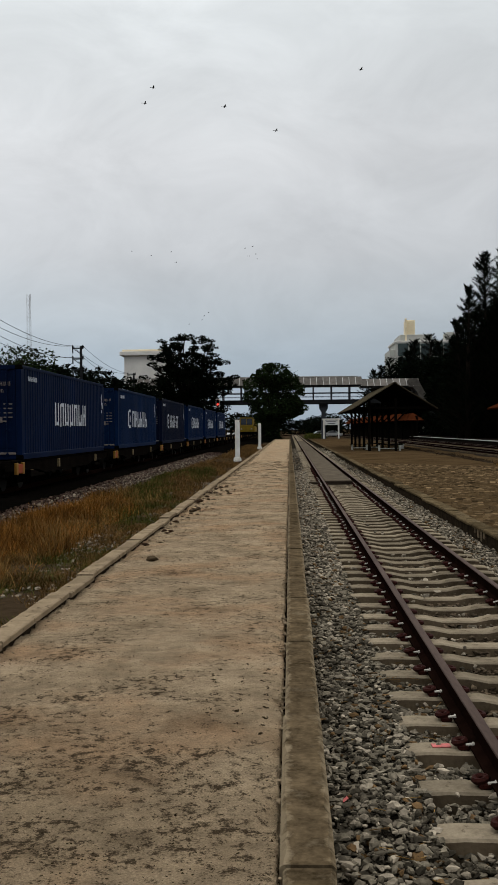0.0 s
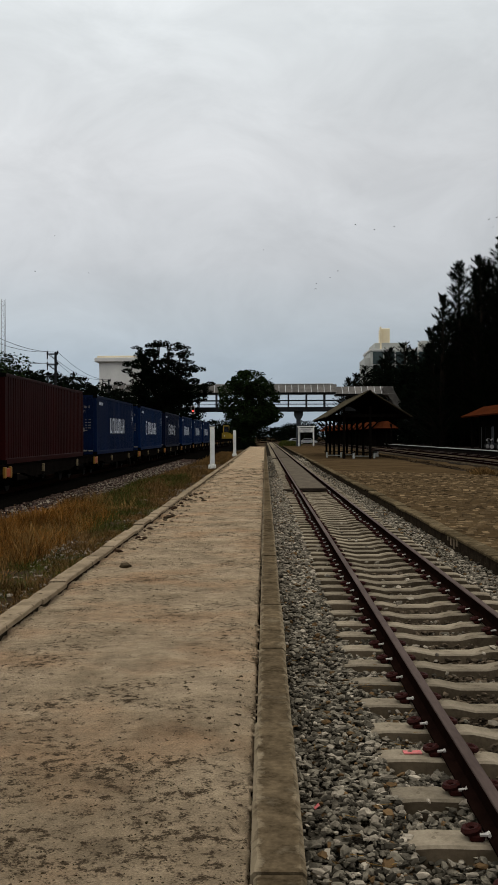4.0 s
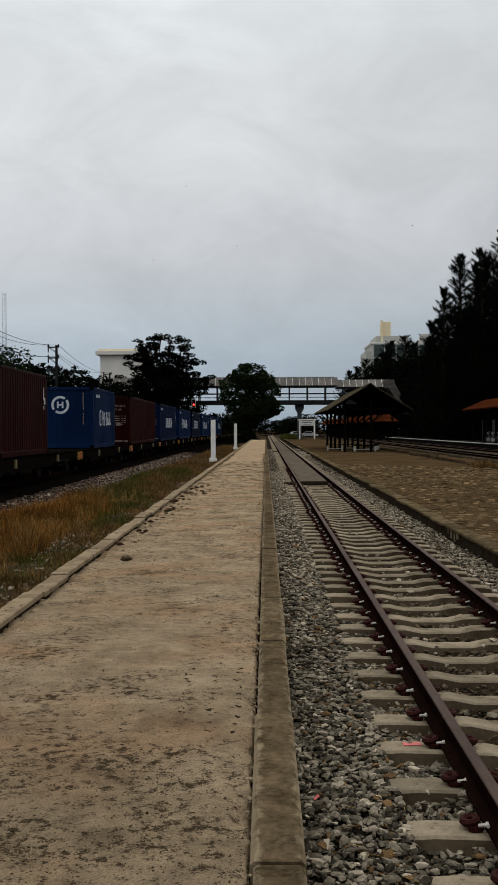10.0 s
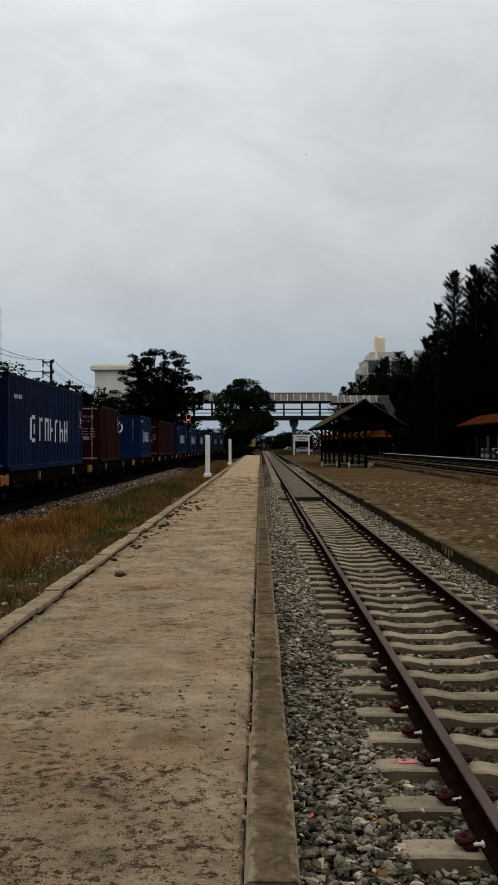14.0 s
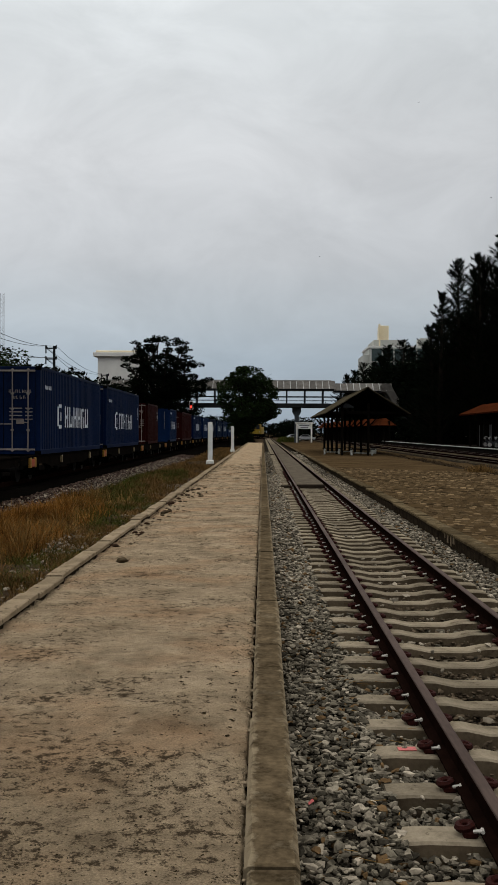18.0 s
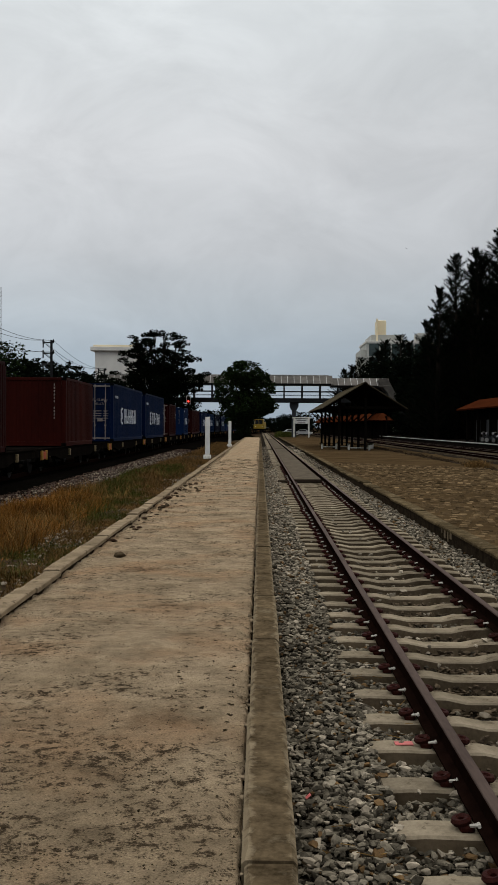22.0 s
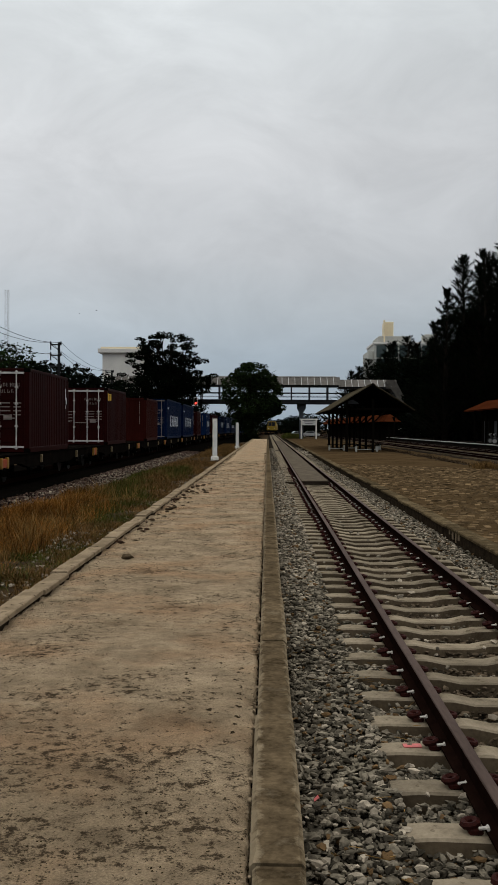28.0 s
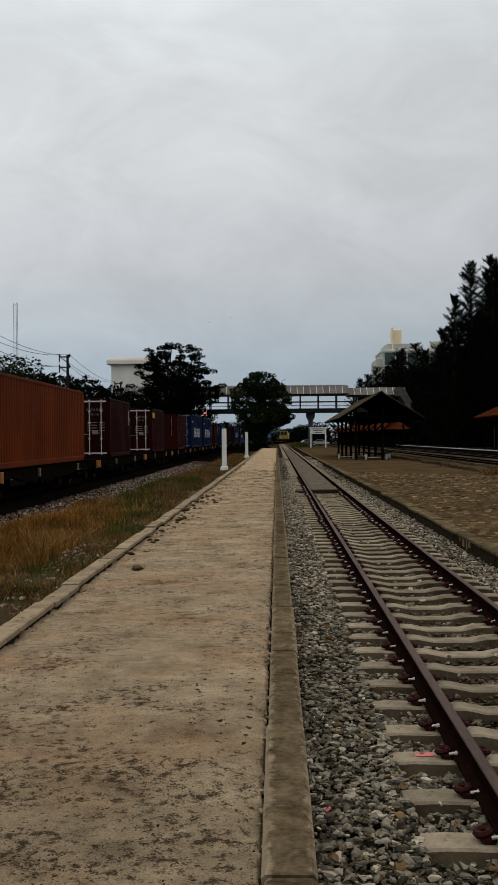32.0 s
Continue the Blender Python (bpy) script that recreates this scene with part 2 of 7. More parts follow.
M = {
    "soil": material("soil", (0.0481, 0.03256, 0.01924), (0.0185, 0.01332, 0.00814), 0.95, scale=0.35, fine=9.0, bump=0.8, c=(0.074, 0.0518, 0.03182), spots=0.05, spot_scale=3.0, step=0.05, spec=0.0),
    "sand": trodden("sand", (0.380, 0.290, 0.190), (0.245, 0.184, 0.117), (0.045, 0.032, 0.019), (0.325, 0.196, 0.108)),
    "yard": material("yard", (0.066, 0.043, 0.021), (0.028, 0.018, 0.009), 0.95, scale=0.5, fine=9.0, bump=0.9, c=(0.088, 0.060, 0.030), spots=0.10, spot_scale=5.0, detail=8.0, step=0.03, spec=0.0),
    "paver": material("paver", (0.142, 0.097, 0.052), (0.060, 0.040, 0.021), 0.95, scale=2.0, fine=30.0, bump=0.6, per_piece=0.5, spec=0.0),
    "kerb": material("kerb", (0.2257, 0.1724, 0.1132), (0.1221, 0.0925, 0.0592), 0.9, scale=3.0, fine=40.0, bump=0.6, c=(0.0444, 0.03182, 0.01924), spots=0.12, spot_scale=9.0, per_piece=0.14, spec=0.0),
    # much darker than the kerb tops; used below them
    "kerb_base": material("dark_stone", (0.03108, 0.02294, 0.0148), (0.01184, 0.00888, 0.00592), 0.95, scale=6.0, fine=40.0, bump=0.8, c=(0.074, 0.0555, 0.03552), spots=0.02, spot_scale=14.0, spec=0.0),
    "infill": material("gravel_infill", (0.09749, 0.08051, 0.06038), (0.05346, 0.04403, 0.03271), 0.95, scale=3.0, fine=30.0, bump=0.6, spec=0.0),
    "coping": worn_edges(material("coping", (0.088, 0.064, 0.037), (0.027, 0.0195, 0.011), 0.9, scale=6.0, fine=34.0, bump=0.9, c=(0.140, 0.110, 0.071), spots=0.03, spot_scale=3.0, per_piece=0.25, spec=0.0, lo=0.58, hi=0.92, blur=0.05), -0.046, 0.14, (0.180, 0.142, 0.092)),
    "yard_kerb": material("yard_kerb", (0.098, 0.073, 0.040), (0.030, 0.022, 0.012), 0.9, scale=6.0, fine=34.0, bump=0.9, c=(0.155, 0.122, 0.080), spots=0.06, spot_scale=5.0, per_piece=0.3, spec=0.0, blur=0.05),
    # near-black so the gaps between stones have their shade in the colour
    "ballast_bed": material("ballast_bed", (0.0259, 0.02146, 0.01628), (0.0074, 0.00592, 0.00444), 0.95, scale=14.0, fine=45.0, bump=1.0, step=0.06, spec=0.0),
    # near-black: the shade under the train is put into this colour
    "shaded_bed": material("shaded_bed", (0.0035, 0.003, 0.0025), (0.0015, 0.00125, 0.001), 0.95, scale=6.0, fine=30.0, bump=1.0, step=0.06, spec=0.0),
    "ballast": material("ballast", (0.146, 0.126, 0.094), (0.042, 0.036, 0.026), 0.9, scale=9.0, fine=60.0, bump=0.4, per_piece=0.75, spec=0.0),
    "soiled_ballast": material("soiled_ballast", (0.085, 0.064, 0.042), (0.030, 0.022, 0.015), 0.9, scale=9.0, fine=60.0, bump=0.4, per_piece=0.6, spec=0.0),
    # near-black: deep shade over the station platform is put into the colour
    "shaded_paving": material("shaded_paving", (0.01036, 0.00888, 0.0074), (0.00518, 0.00444, 0.0037), 0.95, scale=1.0, fine=12.0, bump=0.3, spec=0.0),
    "pale_ballast": material("pale_ballast", (0.265, 0.226, 0.172), (0.120, 0.101, 0.075), 0.9, scale=9.0, fine=60.0, bump=0.4, per_piece=0.5, spec=0.0),
    "brown_ballast": material("brown_ballast", (0.1258, 0.0777, 0.037), (0.0555, 0.0333, 0.01628), 0.9, scale=9.0, fine=60.0, bump=0.4, per_piece=0.4, spec=0.0),
    "dark_ballast": material("dark_ballast", (0.08075, 0.0544, 0.0425), (0.017, 0.01147, 0.00935), 0.9, scale=9.0, fine=60.0, bump=0.3, per_piece=0.9, spec=0.0),
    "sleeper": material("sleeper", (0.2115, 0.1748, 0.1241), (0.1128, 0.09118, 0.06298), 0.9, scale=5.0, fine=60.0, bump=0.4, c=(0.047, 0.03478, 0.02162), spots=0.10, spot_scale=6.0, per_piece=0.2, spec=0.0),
    # sleeper sides: brown stain, and the shade of upright faces put into the colour
    "stained_shaded": material("stained_shaded_concrete", (0.108, 0.082, 0.053), (0.048, 0.035, 0.022), 0.95, scale=4.0, fine=40.0, bump=0.5, c=(0.15, 0.125, 0.09), spots=0.02, spot_scale=5.0, per_piece=0.25, spec=0.0),
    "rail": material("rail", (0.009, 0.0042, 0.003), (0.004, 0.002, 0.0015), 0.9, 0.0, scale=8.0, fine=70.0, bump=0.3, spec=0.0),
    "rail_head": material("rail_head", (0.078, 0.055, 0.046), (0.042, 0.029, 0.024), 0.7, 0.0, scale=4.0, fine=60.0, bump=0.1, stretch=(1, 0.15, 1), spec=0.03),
    "fastener": material("fastener", (0.033, 0.0066, 0.0044), (0.0099, 0.00275, 0.0022), 0.75, 0.0, scale=30.0, fine=90.0, bump=0.4, spec=0.06),
    "clip": material("clip", (0.4884, 0.4588, 0.4144), (0.3108, 0.2886, 0.2516), 0.6, 0.0, scale=30.0, fine=90.0, bump=0.1, spec=0.1),
    "pink": material("pink_paint", (0.4588, 0.0888, 0.0888), (0.3108, 0.0962, 0.0814), 0.7, scale=20.0, fine=80.0, bump=0.2),
    "white": material("white_paint", (0.72, 0.70, 0.65), (0.50, 0.48, 0.43), 0.7, scale=3.0, fine=40.0, bump=0.15, c=(0.30, 0.27, 0.23), spots=0.0, spot_scale=6.0),
    "rock": material("rock", (0.0777, 0.05624, 0.03404), (0.0333, 0.02442, 0.0148), 0.95, scale=20.0, fine=80.0, bump=0.5, per_piece=0.45, spec=0.0),
    "clod": material("clod", (0.060, 0.043, 0.025), (0.024, 0.017, 0.010), 0.95, scale=20.0, fine=80.0, bump=0.5, per_piece=0.5, spec=0.0),
    "brick_bit": material("brick_bit", (0.0555, 0.0333, 0.02072), (0.02368, 0.01554, 0.01036), 0.95, scale=20.0, fine=80.0, bump=0.5, per_piece=0.4, spec=0.0),
    "dark_metal": material("dark_metal", (0.00275, 0.0024, 0.0021), (0.0015, 0.0015, 0.00125), 0.85, 0.0, scale=3.0, fine=40.0, bump=0.2, spec=0.0),
    "wagon_grey": material("wagon_grey", (0.007, 0.0055, 0.0045), (0.003, 0.0025, 0.00225), 0.85, 0.0, scale=2.0, fine=25.0, bump=0.2, c=(0.015, 0.01, 0.006), spots=0.03, spot_scale=5.0, spec=0.0),
    "bridge_concrete": material("bridge_concrete", (0.075, 0.082, 0.092), (0.045, 0.05, 0.057), 0.9, scale=0.5, fine=8.0, bump=0.25, spec=0.0),
    "wheel": material("wheel", (0.007, 0.0055, 0.0045), (0.0035, 0.003, 0.0025), 0.7, 0.2, scale=5.0, fine=40.0, bump=0.2, spec=0.1),
    "yellow": material("yellow_paint", (0.24, 0.116, 0.0112), (0.12, 0.056, 0.0072), 0.65, scale=4.0, fine=50.0, bump=0.15, c=(0.04, 0.02, 0.0096), spots=0.08, spot_scale=9.0),
    "yellow_worn": material("yellow_worn", (0.16, 0.115, 0.055), (0.06, 0.045, 0.025), 0.7, scale=6.0, fine=50.0, bump=0.15),
    "loco_yellow": material("loco_yellow", (0.235, 0.155, 0.015), (0.15, 0.098, 0.009), 0.6, scale=2.0, fine=20.0, bump=0.1, spec=0.15),
    "orange_mark": material("orange_paint", (0.27, 0.040, 0.005), (0.16, 0.022, 0.004), 0.65, scale=4.0, fine=50.0, bump=0.15, c=(0.05, 0.02, 0.01), spots=0.08, spot_scale=9.0),
    "letter": material("white_lettering", (0.50, 0.52, 0.55), (0.34, 0.37, 0.42), 0.7, scale=2.0, fine=30.0, bump=0.05, c=(0.08, 0.11, 0.18), spots=0.0, spot_scale=8.0, spec=0.1),
    "letter_dim": material("faded_lettering", (0.20, 0.165, 0.15), (0.10, 0.085, 0.08), 0.7, scale=2.0, fine=30.0, bump=0.05, spec=0.1),
    "letter_yellow": material("yellow_lettering", (0.66, 0.40, 0.04), (0.5, 0.3, 0.03), 0.7, scale=2.0, fine=30.0, bump=0.05),
    "galv": material("galvanised", (0.50, 0.48, 0.46), (0.30, 0.28, 0.27), 0.5, 0.4, scale=6.0, fine=50.0, bump=0.1),
    "roof": material("roof_sheet", (0.06, 0.0496, 0.032), (0.0288, 0.024, 0.016), 0.85, scale=0.8, fine=12.0, bump=0.3, c=(0.02, 0.016, 0.0112), spots=0.1, spot_scale=2.0, spec=0.0),
    "tile": material("roof_tile", (0.0532, 0.01391, 0.00491), (0.0266, 0.007775, 0.003274), 0.85, scale=0.8, fine=12.0, bump=0.4, c=(0.01637, 0.006138, 0.003274), spots=0.1, spot_scale=2.0, spec=0.0),
    "old_plank": material("old_plank", (0.035, 0.027, 0.019), (0.015, 0.011, 0.008), 0.9, scale=5.0, fine=40.0, bump=0.5, stretch=(0.2, 1, 1), spec=0.0),
    "timber": material("dark_timber", (0.0049, 0.00385, 0.0028), (0.00245, 0.0021, 0.00175), 0.85, scale=3.0, fine=30.0, bump=0.3, spec=0.0),
    "concrete": material("concrete", (0.34, 0.33, 0.31), (0.23, 0.22, 0.21), 0.9, scale=0.5, fine=8.0, bump=0.25),
    "dark_concrete": material("dark_concrete", (0.018, 0.0189, 0.0198), (0.0099, 0.01035, 0.0108), 0.9, scale=0.5, fine=8.0, bump=0.25, spec=0.0),
    "canopy": material("canopy_sheet", (0.102, 0.0918, 0.08075), (0.0561, 0.051, 0.04505), 0.7, scale=1.2, fine=12.0, bump=0.2, per_piece=0.3, spec=0.1),
    "mast": material("mast_steel", (0.21, 0.20, 0.19), (0.14, 0.135, 0.13), 0.6, 0.2, scale=1.2, fine=12.0, bump=0.1, spec=0.2),
    "roof_bar": material("roof_bar", (0.36, 0.36, 0.35), (0.24, 0.24, 0.23), 0.6, scale=1.2, fine=12.0, bump=0.1, spec=0.2),
    "steel": material("dark_steel", (0.018, 0.020, 0.022), (0.011, 0.012, 0.014), 0.6, 0.1, scale=2.0, fine=20.0, bump=0.1, spec=0.15),
    "wall_white": material("white_render", (0.60, 0.58, 0.54), (0.47, 0.455, 0.43), 0.9, scale=0.25, fine=4.0, bump=0.1),
    "wall_cream": material("cream_render", (0.76, 0.65, 0.44), (0.62, 0.53, 0.37), 0.9, scale=0.25, fine=4.0, bump=0.1),
    "wall_grey": material("grey_render", (0.40, 0.40, 0.36), (0.31, 0.31, 0.285), 0.9, scale=0.25, fine=4.0, bump=0.1),
    "glass": material("green_glass", (0.015, 0.0275, 0.0225), (0.01, 0.02, 0.017), 0.12, scale=0.3, fine=3.0, bump=0.0, spec=0.6),
    "dark_glass": material("dark_glass", (0.02, 0.022, 0.025), (0.012, 0.013, 0.015), 0.08, scale=0.3, fine=3.0, bump=0.0, spec=0.6),
    "bark": material("bark", (0.0132, 0.0102, 0.0078), (0.006, 0.0048, 0.0036), 0.95, scale=3.0, fine=25.0, bump=0.6, stretch=(1, 1, 0.3), spec=0.0),
    "leaf": material("leaf", (0.013, 0.022, 0.007), (0.0042, 0.0075, 0.0027), 0.8, scale=0.5, fine=5.0, bump=0, per_piece=0.6, spec=0.0),
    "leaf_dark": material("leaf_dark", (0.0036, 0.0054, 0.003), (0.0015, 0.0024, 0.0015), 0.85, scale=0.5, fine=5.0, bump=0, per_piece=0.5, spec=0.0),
    "dry_grass": material("dry_grass", (0.215, 0.093, 0.019), (0.048, 0.023, 0.007), 0.9, scale=0.8, fine=8.0, bump=0, per_piece=0.75, spec=0.0),
    "straw": material("straw", (0.20, 0.120, 0.040), (0.09, 0.050, 0.016), 0.9, scale=0.8, fine=8.0, bump=0, per_piece=0.6, spec=0.0),
    "brown_weed": material("brown_weed", (0.1332, 0.07548, 0.02664), (0.0518, 0.03108, 0.01184), 0.9, scale=0.8, fine=8.0, bump=0, per_piece=0.6, spec=0.0),
    "green_grass": material("green_grass", (0.056, 0.060, 0.013), (0.022, 0.024, 0.007), 0.9, scale=0.8, fine=8.0, bump=0, per_piece=0.55, spec=0.0),
    "car_white": material("car_white", (0.27, 0.27, 0.27), (0.24, 0.24, 0.24), 0.25, scale=2.0, fine=20.0, bump=0, spec=0.5),
    "car_dark": material("car_dark", (0.03, 0.03, 0.035), (0.02, 0.02, 0.022), 0.25, scale=2.0, fine=20.0, bump=0, spec=0.5),
    "tyre": material("tyre", (0.015, 0.015, 0.015), (0.01, 0.01, 0.01), 0.85, scale=9.0, fine=60.0, bump=0.2),
    "signal_red": glow("signal_red", (1.0, 0.03, 0.02), 6.0),
    "bird": material("bird", (0.03, 0.03, 0.032), (0.018, 0.018, 0.02), 0.8, scale=9.0, fine=60.0, bump=0.1),
    "bird_pale": material("bird_pale", (0.5, 0.5, 0.48), (0.4, 0.4, 0.38), 0.8, scale=9.0, fine=60.0, bump=0.1),
    "sign": material("sign_board", (0.66, 0.66, 0.64), (0.5, 0.5, 0.48), 0.7, scale=2.0, fine=30.0, bump=0.05),
    "ink": material("dark_ink", (0.03, 0.03, 0.04), (0.02, 0.02, 0.03), 0.7, scale=2.0, fine=30.0, bump=0.0),
}


def paint(name, rgb, dirt=0.5):
    """Weathered container paint."""
    d = tuple(v * dirt for v in rgb)
    return material(name, rgb, d, 0.55, 0.0, scale=0.5, fine=9.0, bump=0.12, c=tuple(0.6 * v + 0.003 for v in d), spots=-0.02, spot_scale=3.0, stretch=(1, 1, 0.45), spec=0.03)


# ---- mesh helpers ----
class Build:
    """Gathers vertices and faces of one mesh."""

    def __init__(self):
        self.v, self.f = [], []

    def add(self, verts, faces):
        k = len(self.v)
        self.v += [tuple(p) for p in verts]
        self.f += [tuple(k + i for i in q) for q in faces]
        return self

    def box(self, x0, x1, y0, y1, z0, z1, c=0.0):
        if c <= 0:
            return self.add([(x, y, z) for z in (z0, z1) for y in (y0, y1) for x in (x0, x1)],
                            [(0, 2, 3, 1), (4, 5, 7, 6), (0, 1, 5, 4), (2, 6, 7, 3), (0, 4, 6, 2), (1, 3, 7, 5)])
        X, Y, Z = (x0, x1), (y0, y1), (z0, z1)
        s = (1, -1)
        verts, where = [], {}
        for i in (0, 1):
            for j in (0, 1):
                for k in (0, 1):
                    for a in range(3):
                        where[i, j, k, a] = len(verts)
                        p = [X[i] + c * s[i], Y[j] + c * s[j], Z[k] + c * s[k]]
                        p[a] = (X[i], Y[j], Z[k])[a]
                        verts.append(p)
        faces = []
        for a in range(3):
            u, w = [q for q in range(3) if q != a]
            for side in (0, 1):
                loop = []
                for (bu, bw) in ((0, 0), (1, 0), (1, 1), (0, 1)):
                    idx = [0, 0, 0]
                    idx[a], idx[u], idx[w] = side, bu, bw
                    loop.append(where[(*idx, a)])
                faces.append(loop)
        for a in range(3):
            u, w = [q for q in range(3) if q != a]
            for bu in (0, 1):
                for bw in (0, 1):
                    loop = []
                    for (end, ax) in ((0, u), (1, u), (1, w), (0, w)):
                        idx = [0, 0, 0]
                        idx[a], idx[u], idx[w] = end, bu, bw
                        loop.append(where[(*idx, ax)])
                    faces.append(loop)
        for i in (0, 1):
            for j in (0, 1):
                for k in (0, 1):
                    faces.append([where[i, j, k, a] for a in range(3)])
        return self.add(verts, faces)

    def tube(self, p0, p1, r0, r1=None, n=8, caps=True):
        r1 = r0 if r1 is None else r1
        p0, p1 = Vector(p0), Vector(p1)
        d = (p1 - p0).normalized()
        a = d.orthogonal().normalized()
        b = d.cross(a)
        verts = [p + (a * math.cos(2 * math.pi * i / n) + b * math.sin(2 * math.pi * i / n)) * r for p, r in ((p0, r0), (p1, r1)) for i in range(n)]
        faces = [(i, (i + 1) % n, n + (i + 1) % n, n + i) for i in range(n)]
        if caps:
            faces += [tuple(reversed(range(n))), tuple(range(n, 2 * n))]
        return self.add(verts, faces)

    def path(self, points, radii, n=6):
        """One unbroken tube along the points."""
        pts, verts, side = [Vector(p) for p in points], [], None
        last = len(pts) - 1
        for i, (p, r) in enumerate(zip(pts, radii)):
            d = (pts[min(i + 1, last)] - pts[max(i - 1, 0)]).normalized()
            side = d.orthogonal().normalized() if side is None else (side - d * side.dot(d)).normalized()
            up = d.cross(side)
            verts += [p + (side * math.cos(2 * math.pi * k / n) + up * math.sin(2 * math.pi * k / n)) * r for k in range(n)]
        faces = [(i * n + k, i * n + (k + 1) % n, (i + 1) * n + (k + 1) % n, (i + 1) * n + k) for i in range(last) for k in range(n)]
        return self.add(verts, faces + [tuple(reversed(range(n))), tuple(range(last * n, last * n + n))])

    def prism(self, outline, axis, a, b):
        """A polygon (pairs) drawn out along x, y or z from a to b."""
        n = len(outline)
        put = {"x": lambda u, v, t: (t, u, v), "y": lambda u, v, t: (u, t, v), "z": lambda u, v, t: (u, v, t)}[axis]
        verts = [put(u, v, t) for t in (a, b) for u, v in outline]
        return self.add(verts, [tuple(range(n)), tuple(reversed(range(n, 2 * n)))] + [(i, n + i, n + (i + 1) % n, (i + 1) % n) for i in range(n)])

    def slab(self, quad, thick):
        """A four-cornered sheet with thickness below it."""
        q = [Vector(p) for p in quad]
        nrm = (q[1] - q[0]).cross(q[3] - q[0]).normalized() * thick
        return self.add(q + [p - nrm for p in q], [(0, 1, 2, 3), (7, 6, 5, 4), (0, 4, 5, 1), (1, 5, 6, 2), (2, 6, 7, 3), (3, 7, 4, 0)])

    def mesh(self, name, mat, smooth=False):
        me = bpy.data.meshes.new(name)
        me.from_pydata(self.v, [], self.f)
        me.update()
        bm = bmesh.new()
        bm.from_mesh(me)
        bmesh.ops.recalc_face_normals(bm, faces=bm.faces)
        bm.to_mesh(me)
        bm.free()
        if smooth:
            me.polygons.foreach_set("use_smooth", [True] * len(me.polygons))
        me.materials.append(mat)
        return me


def part(name, build, mat, parent=None, label="", smooth=False):
    """One mesh object, under a thing or a part where one is given."""
    me = build.mesh(name, mat, smooth) if isinstance(build, Build) else build
    ob = new(name, me)
    ob.parent = parent
    return tagged(ob, label)


def raw(name, verts, faces, mat, parent=None, smooth=False):
    me = bpy.data.meshes.new(name)
    me.from_pydata(verts.tolist() if isinstance(verts, np.ndarray) else verts, [], faces.tolist() if isinstance(faces, np.ndarray) else faces)
    me.materials.append(mat)
    if smooth:
        me.polygons.foreach_set("use_smooth", [True] * len(me.polygons))
    ob = new(name, me)
    ob.parent = parent
    return ob


def thing(name, label, category, m=None, group="", kind=""):
    ob = new(name)
    ob.empty_display_size = 0.1
    if m is not None:
        ob.matrix_world = m
    return tagged(ob, label, category, group, kind)


rng = np.random.default_rng(7)
RAIL_TOP, SLEEPER_TOP, BALLAST = -0.08, -0.245, -0.30


def stones(name, places, sizes, mat, parent=None, flat=0.7):
    """Many angular stones in one mesh; places (n, 3), sizes (n)."""
    ico = np.array([(0, 0, 1), (.89, 0, .45), (.28, .85, .45), (-.72, .53, .45), (-.72, -.53, .45), (.28, -.85, .45),
                    (.72, .53, -.45), (-.28, .85, -.45), (-.89, 0, -.45), (-.28, -.85, -.45), (.72, -.53, -.45), (0, 0, -1)])
    tri = np.array([(0, 1, 2), (0, 2, 3), (0, 3, 4), (0, 4, 5), (0, 5, 1), (1, 6, 2), (2, 7, 3), (3, 8, 4), (4, 9, 5), (5, 10, 1),
                    (2, 6, 7), (3, 7, 8), (4, 8, 9), (5, 9, 10), (1, 10, 6), (11, 7, 6), (11, 8, 7), (11, 9, 8), (11, 10, 9), (11, 6, 10)])
    n = len(places)
    v = ico[None] * (0.9 + 0.35 * rng.random((n, 12, 1)))
    for _ in range(7):                      # split faces: what lies past a random plane is cut back onto it
        d = rng.normal(0, 1, (n, 1, 3))
        d /= np.linalg.norm(d, axis=2)[..., None]
        over = (v * d).sum(2, keepdims=True) - (0.42 + 0.3 * rng.random((n, 1, 1)))
        v = v - d * np.maximum(over, 0)
    v = v * np.stack([0.95 + 1.05 * rng.random(n), 0.65 + 0.5 * rng.random(n), 1.25 * flat * (0.7 + 0.6 * rng.random(n))], -1)[:, None]
    ang = rng.random(n) * 6.283
    tilt = (rng.random(n) - 0.5) * 1.2
    ca, sa, ct, st = np.cos(ang)[:, None], np.sin(ang)[:, None], np.cos(tilt)[:, None], np.sin(tilt)[:, None]
    x, y, z = v[..., 0], v[..., 1] * ct - v[..., 2] * st, v[..., 1] * st + v[..., 2] * ct
    v = np.stack([x * ca - y * sa, x * sa + y * ca, z], -1) * sizes[:, None, None] + places[:, None]
    f = (tri[None] + 12 * np.arange(n)[:, None, None]).reshape(-1, 3)
    return raw(name, v.reshape(-1, 3), f, mat, parent)


def sheet(name, x0, x1, y0, y1, nx, ny, height, mat, grade=1.0):
    """A ground sheet with its relief from height(x, y); grade > 1 packs rows towards y0."""
    xs = np.linspace(x0, x1, nx)
    ys = y0 + (y1 - y0) * np.linspace(0, 1, ny) ** grade
    v = [(float(x), float(y), height(float(x), float(y))) for y in ys for x in xs]
    f = [(j * nx + i, j * nx + i + 1, (j + 1) * nx + i + 1, (j + 1) * nx + i) for j in range(ny - 1) for i in range(nx - 1)]
    return raw(name, v, f, mat, smooth=True)


# ---- ground ----
def rough(x, y, s=1.0, a=0.02):
    return a * (noise.noise((x * s, y * s, 3.1)) + 0.5 * noise.noise((x * s * 2.7, y * s * 2.7, 8.2)))


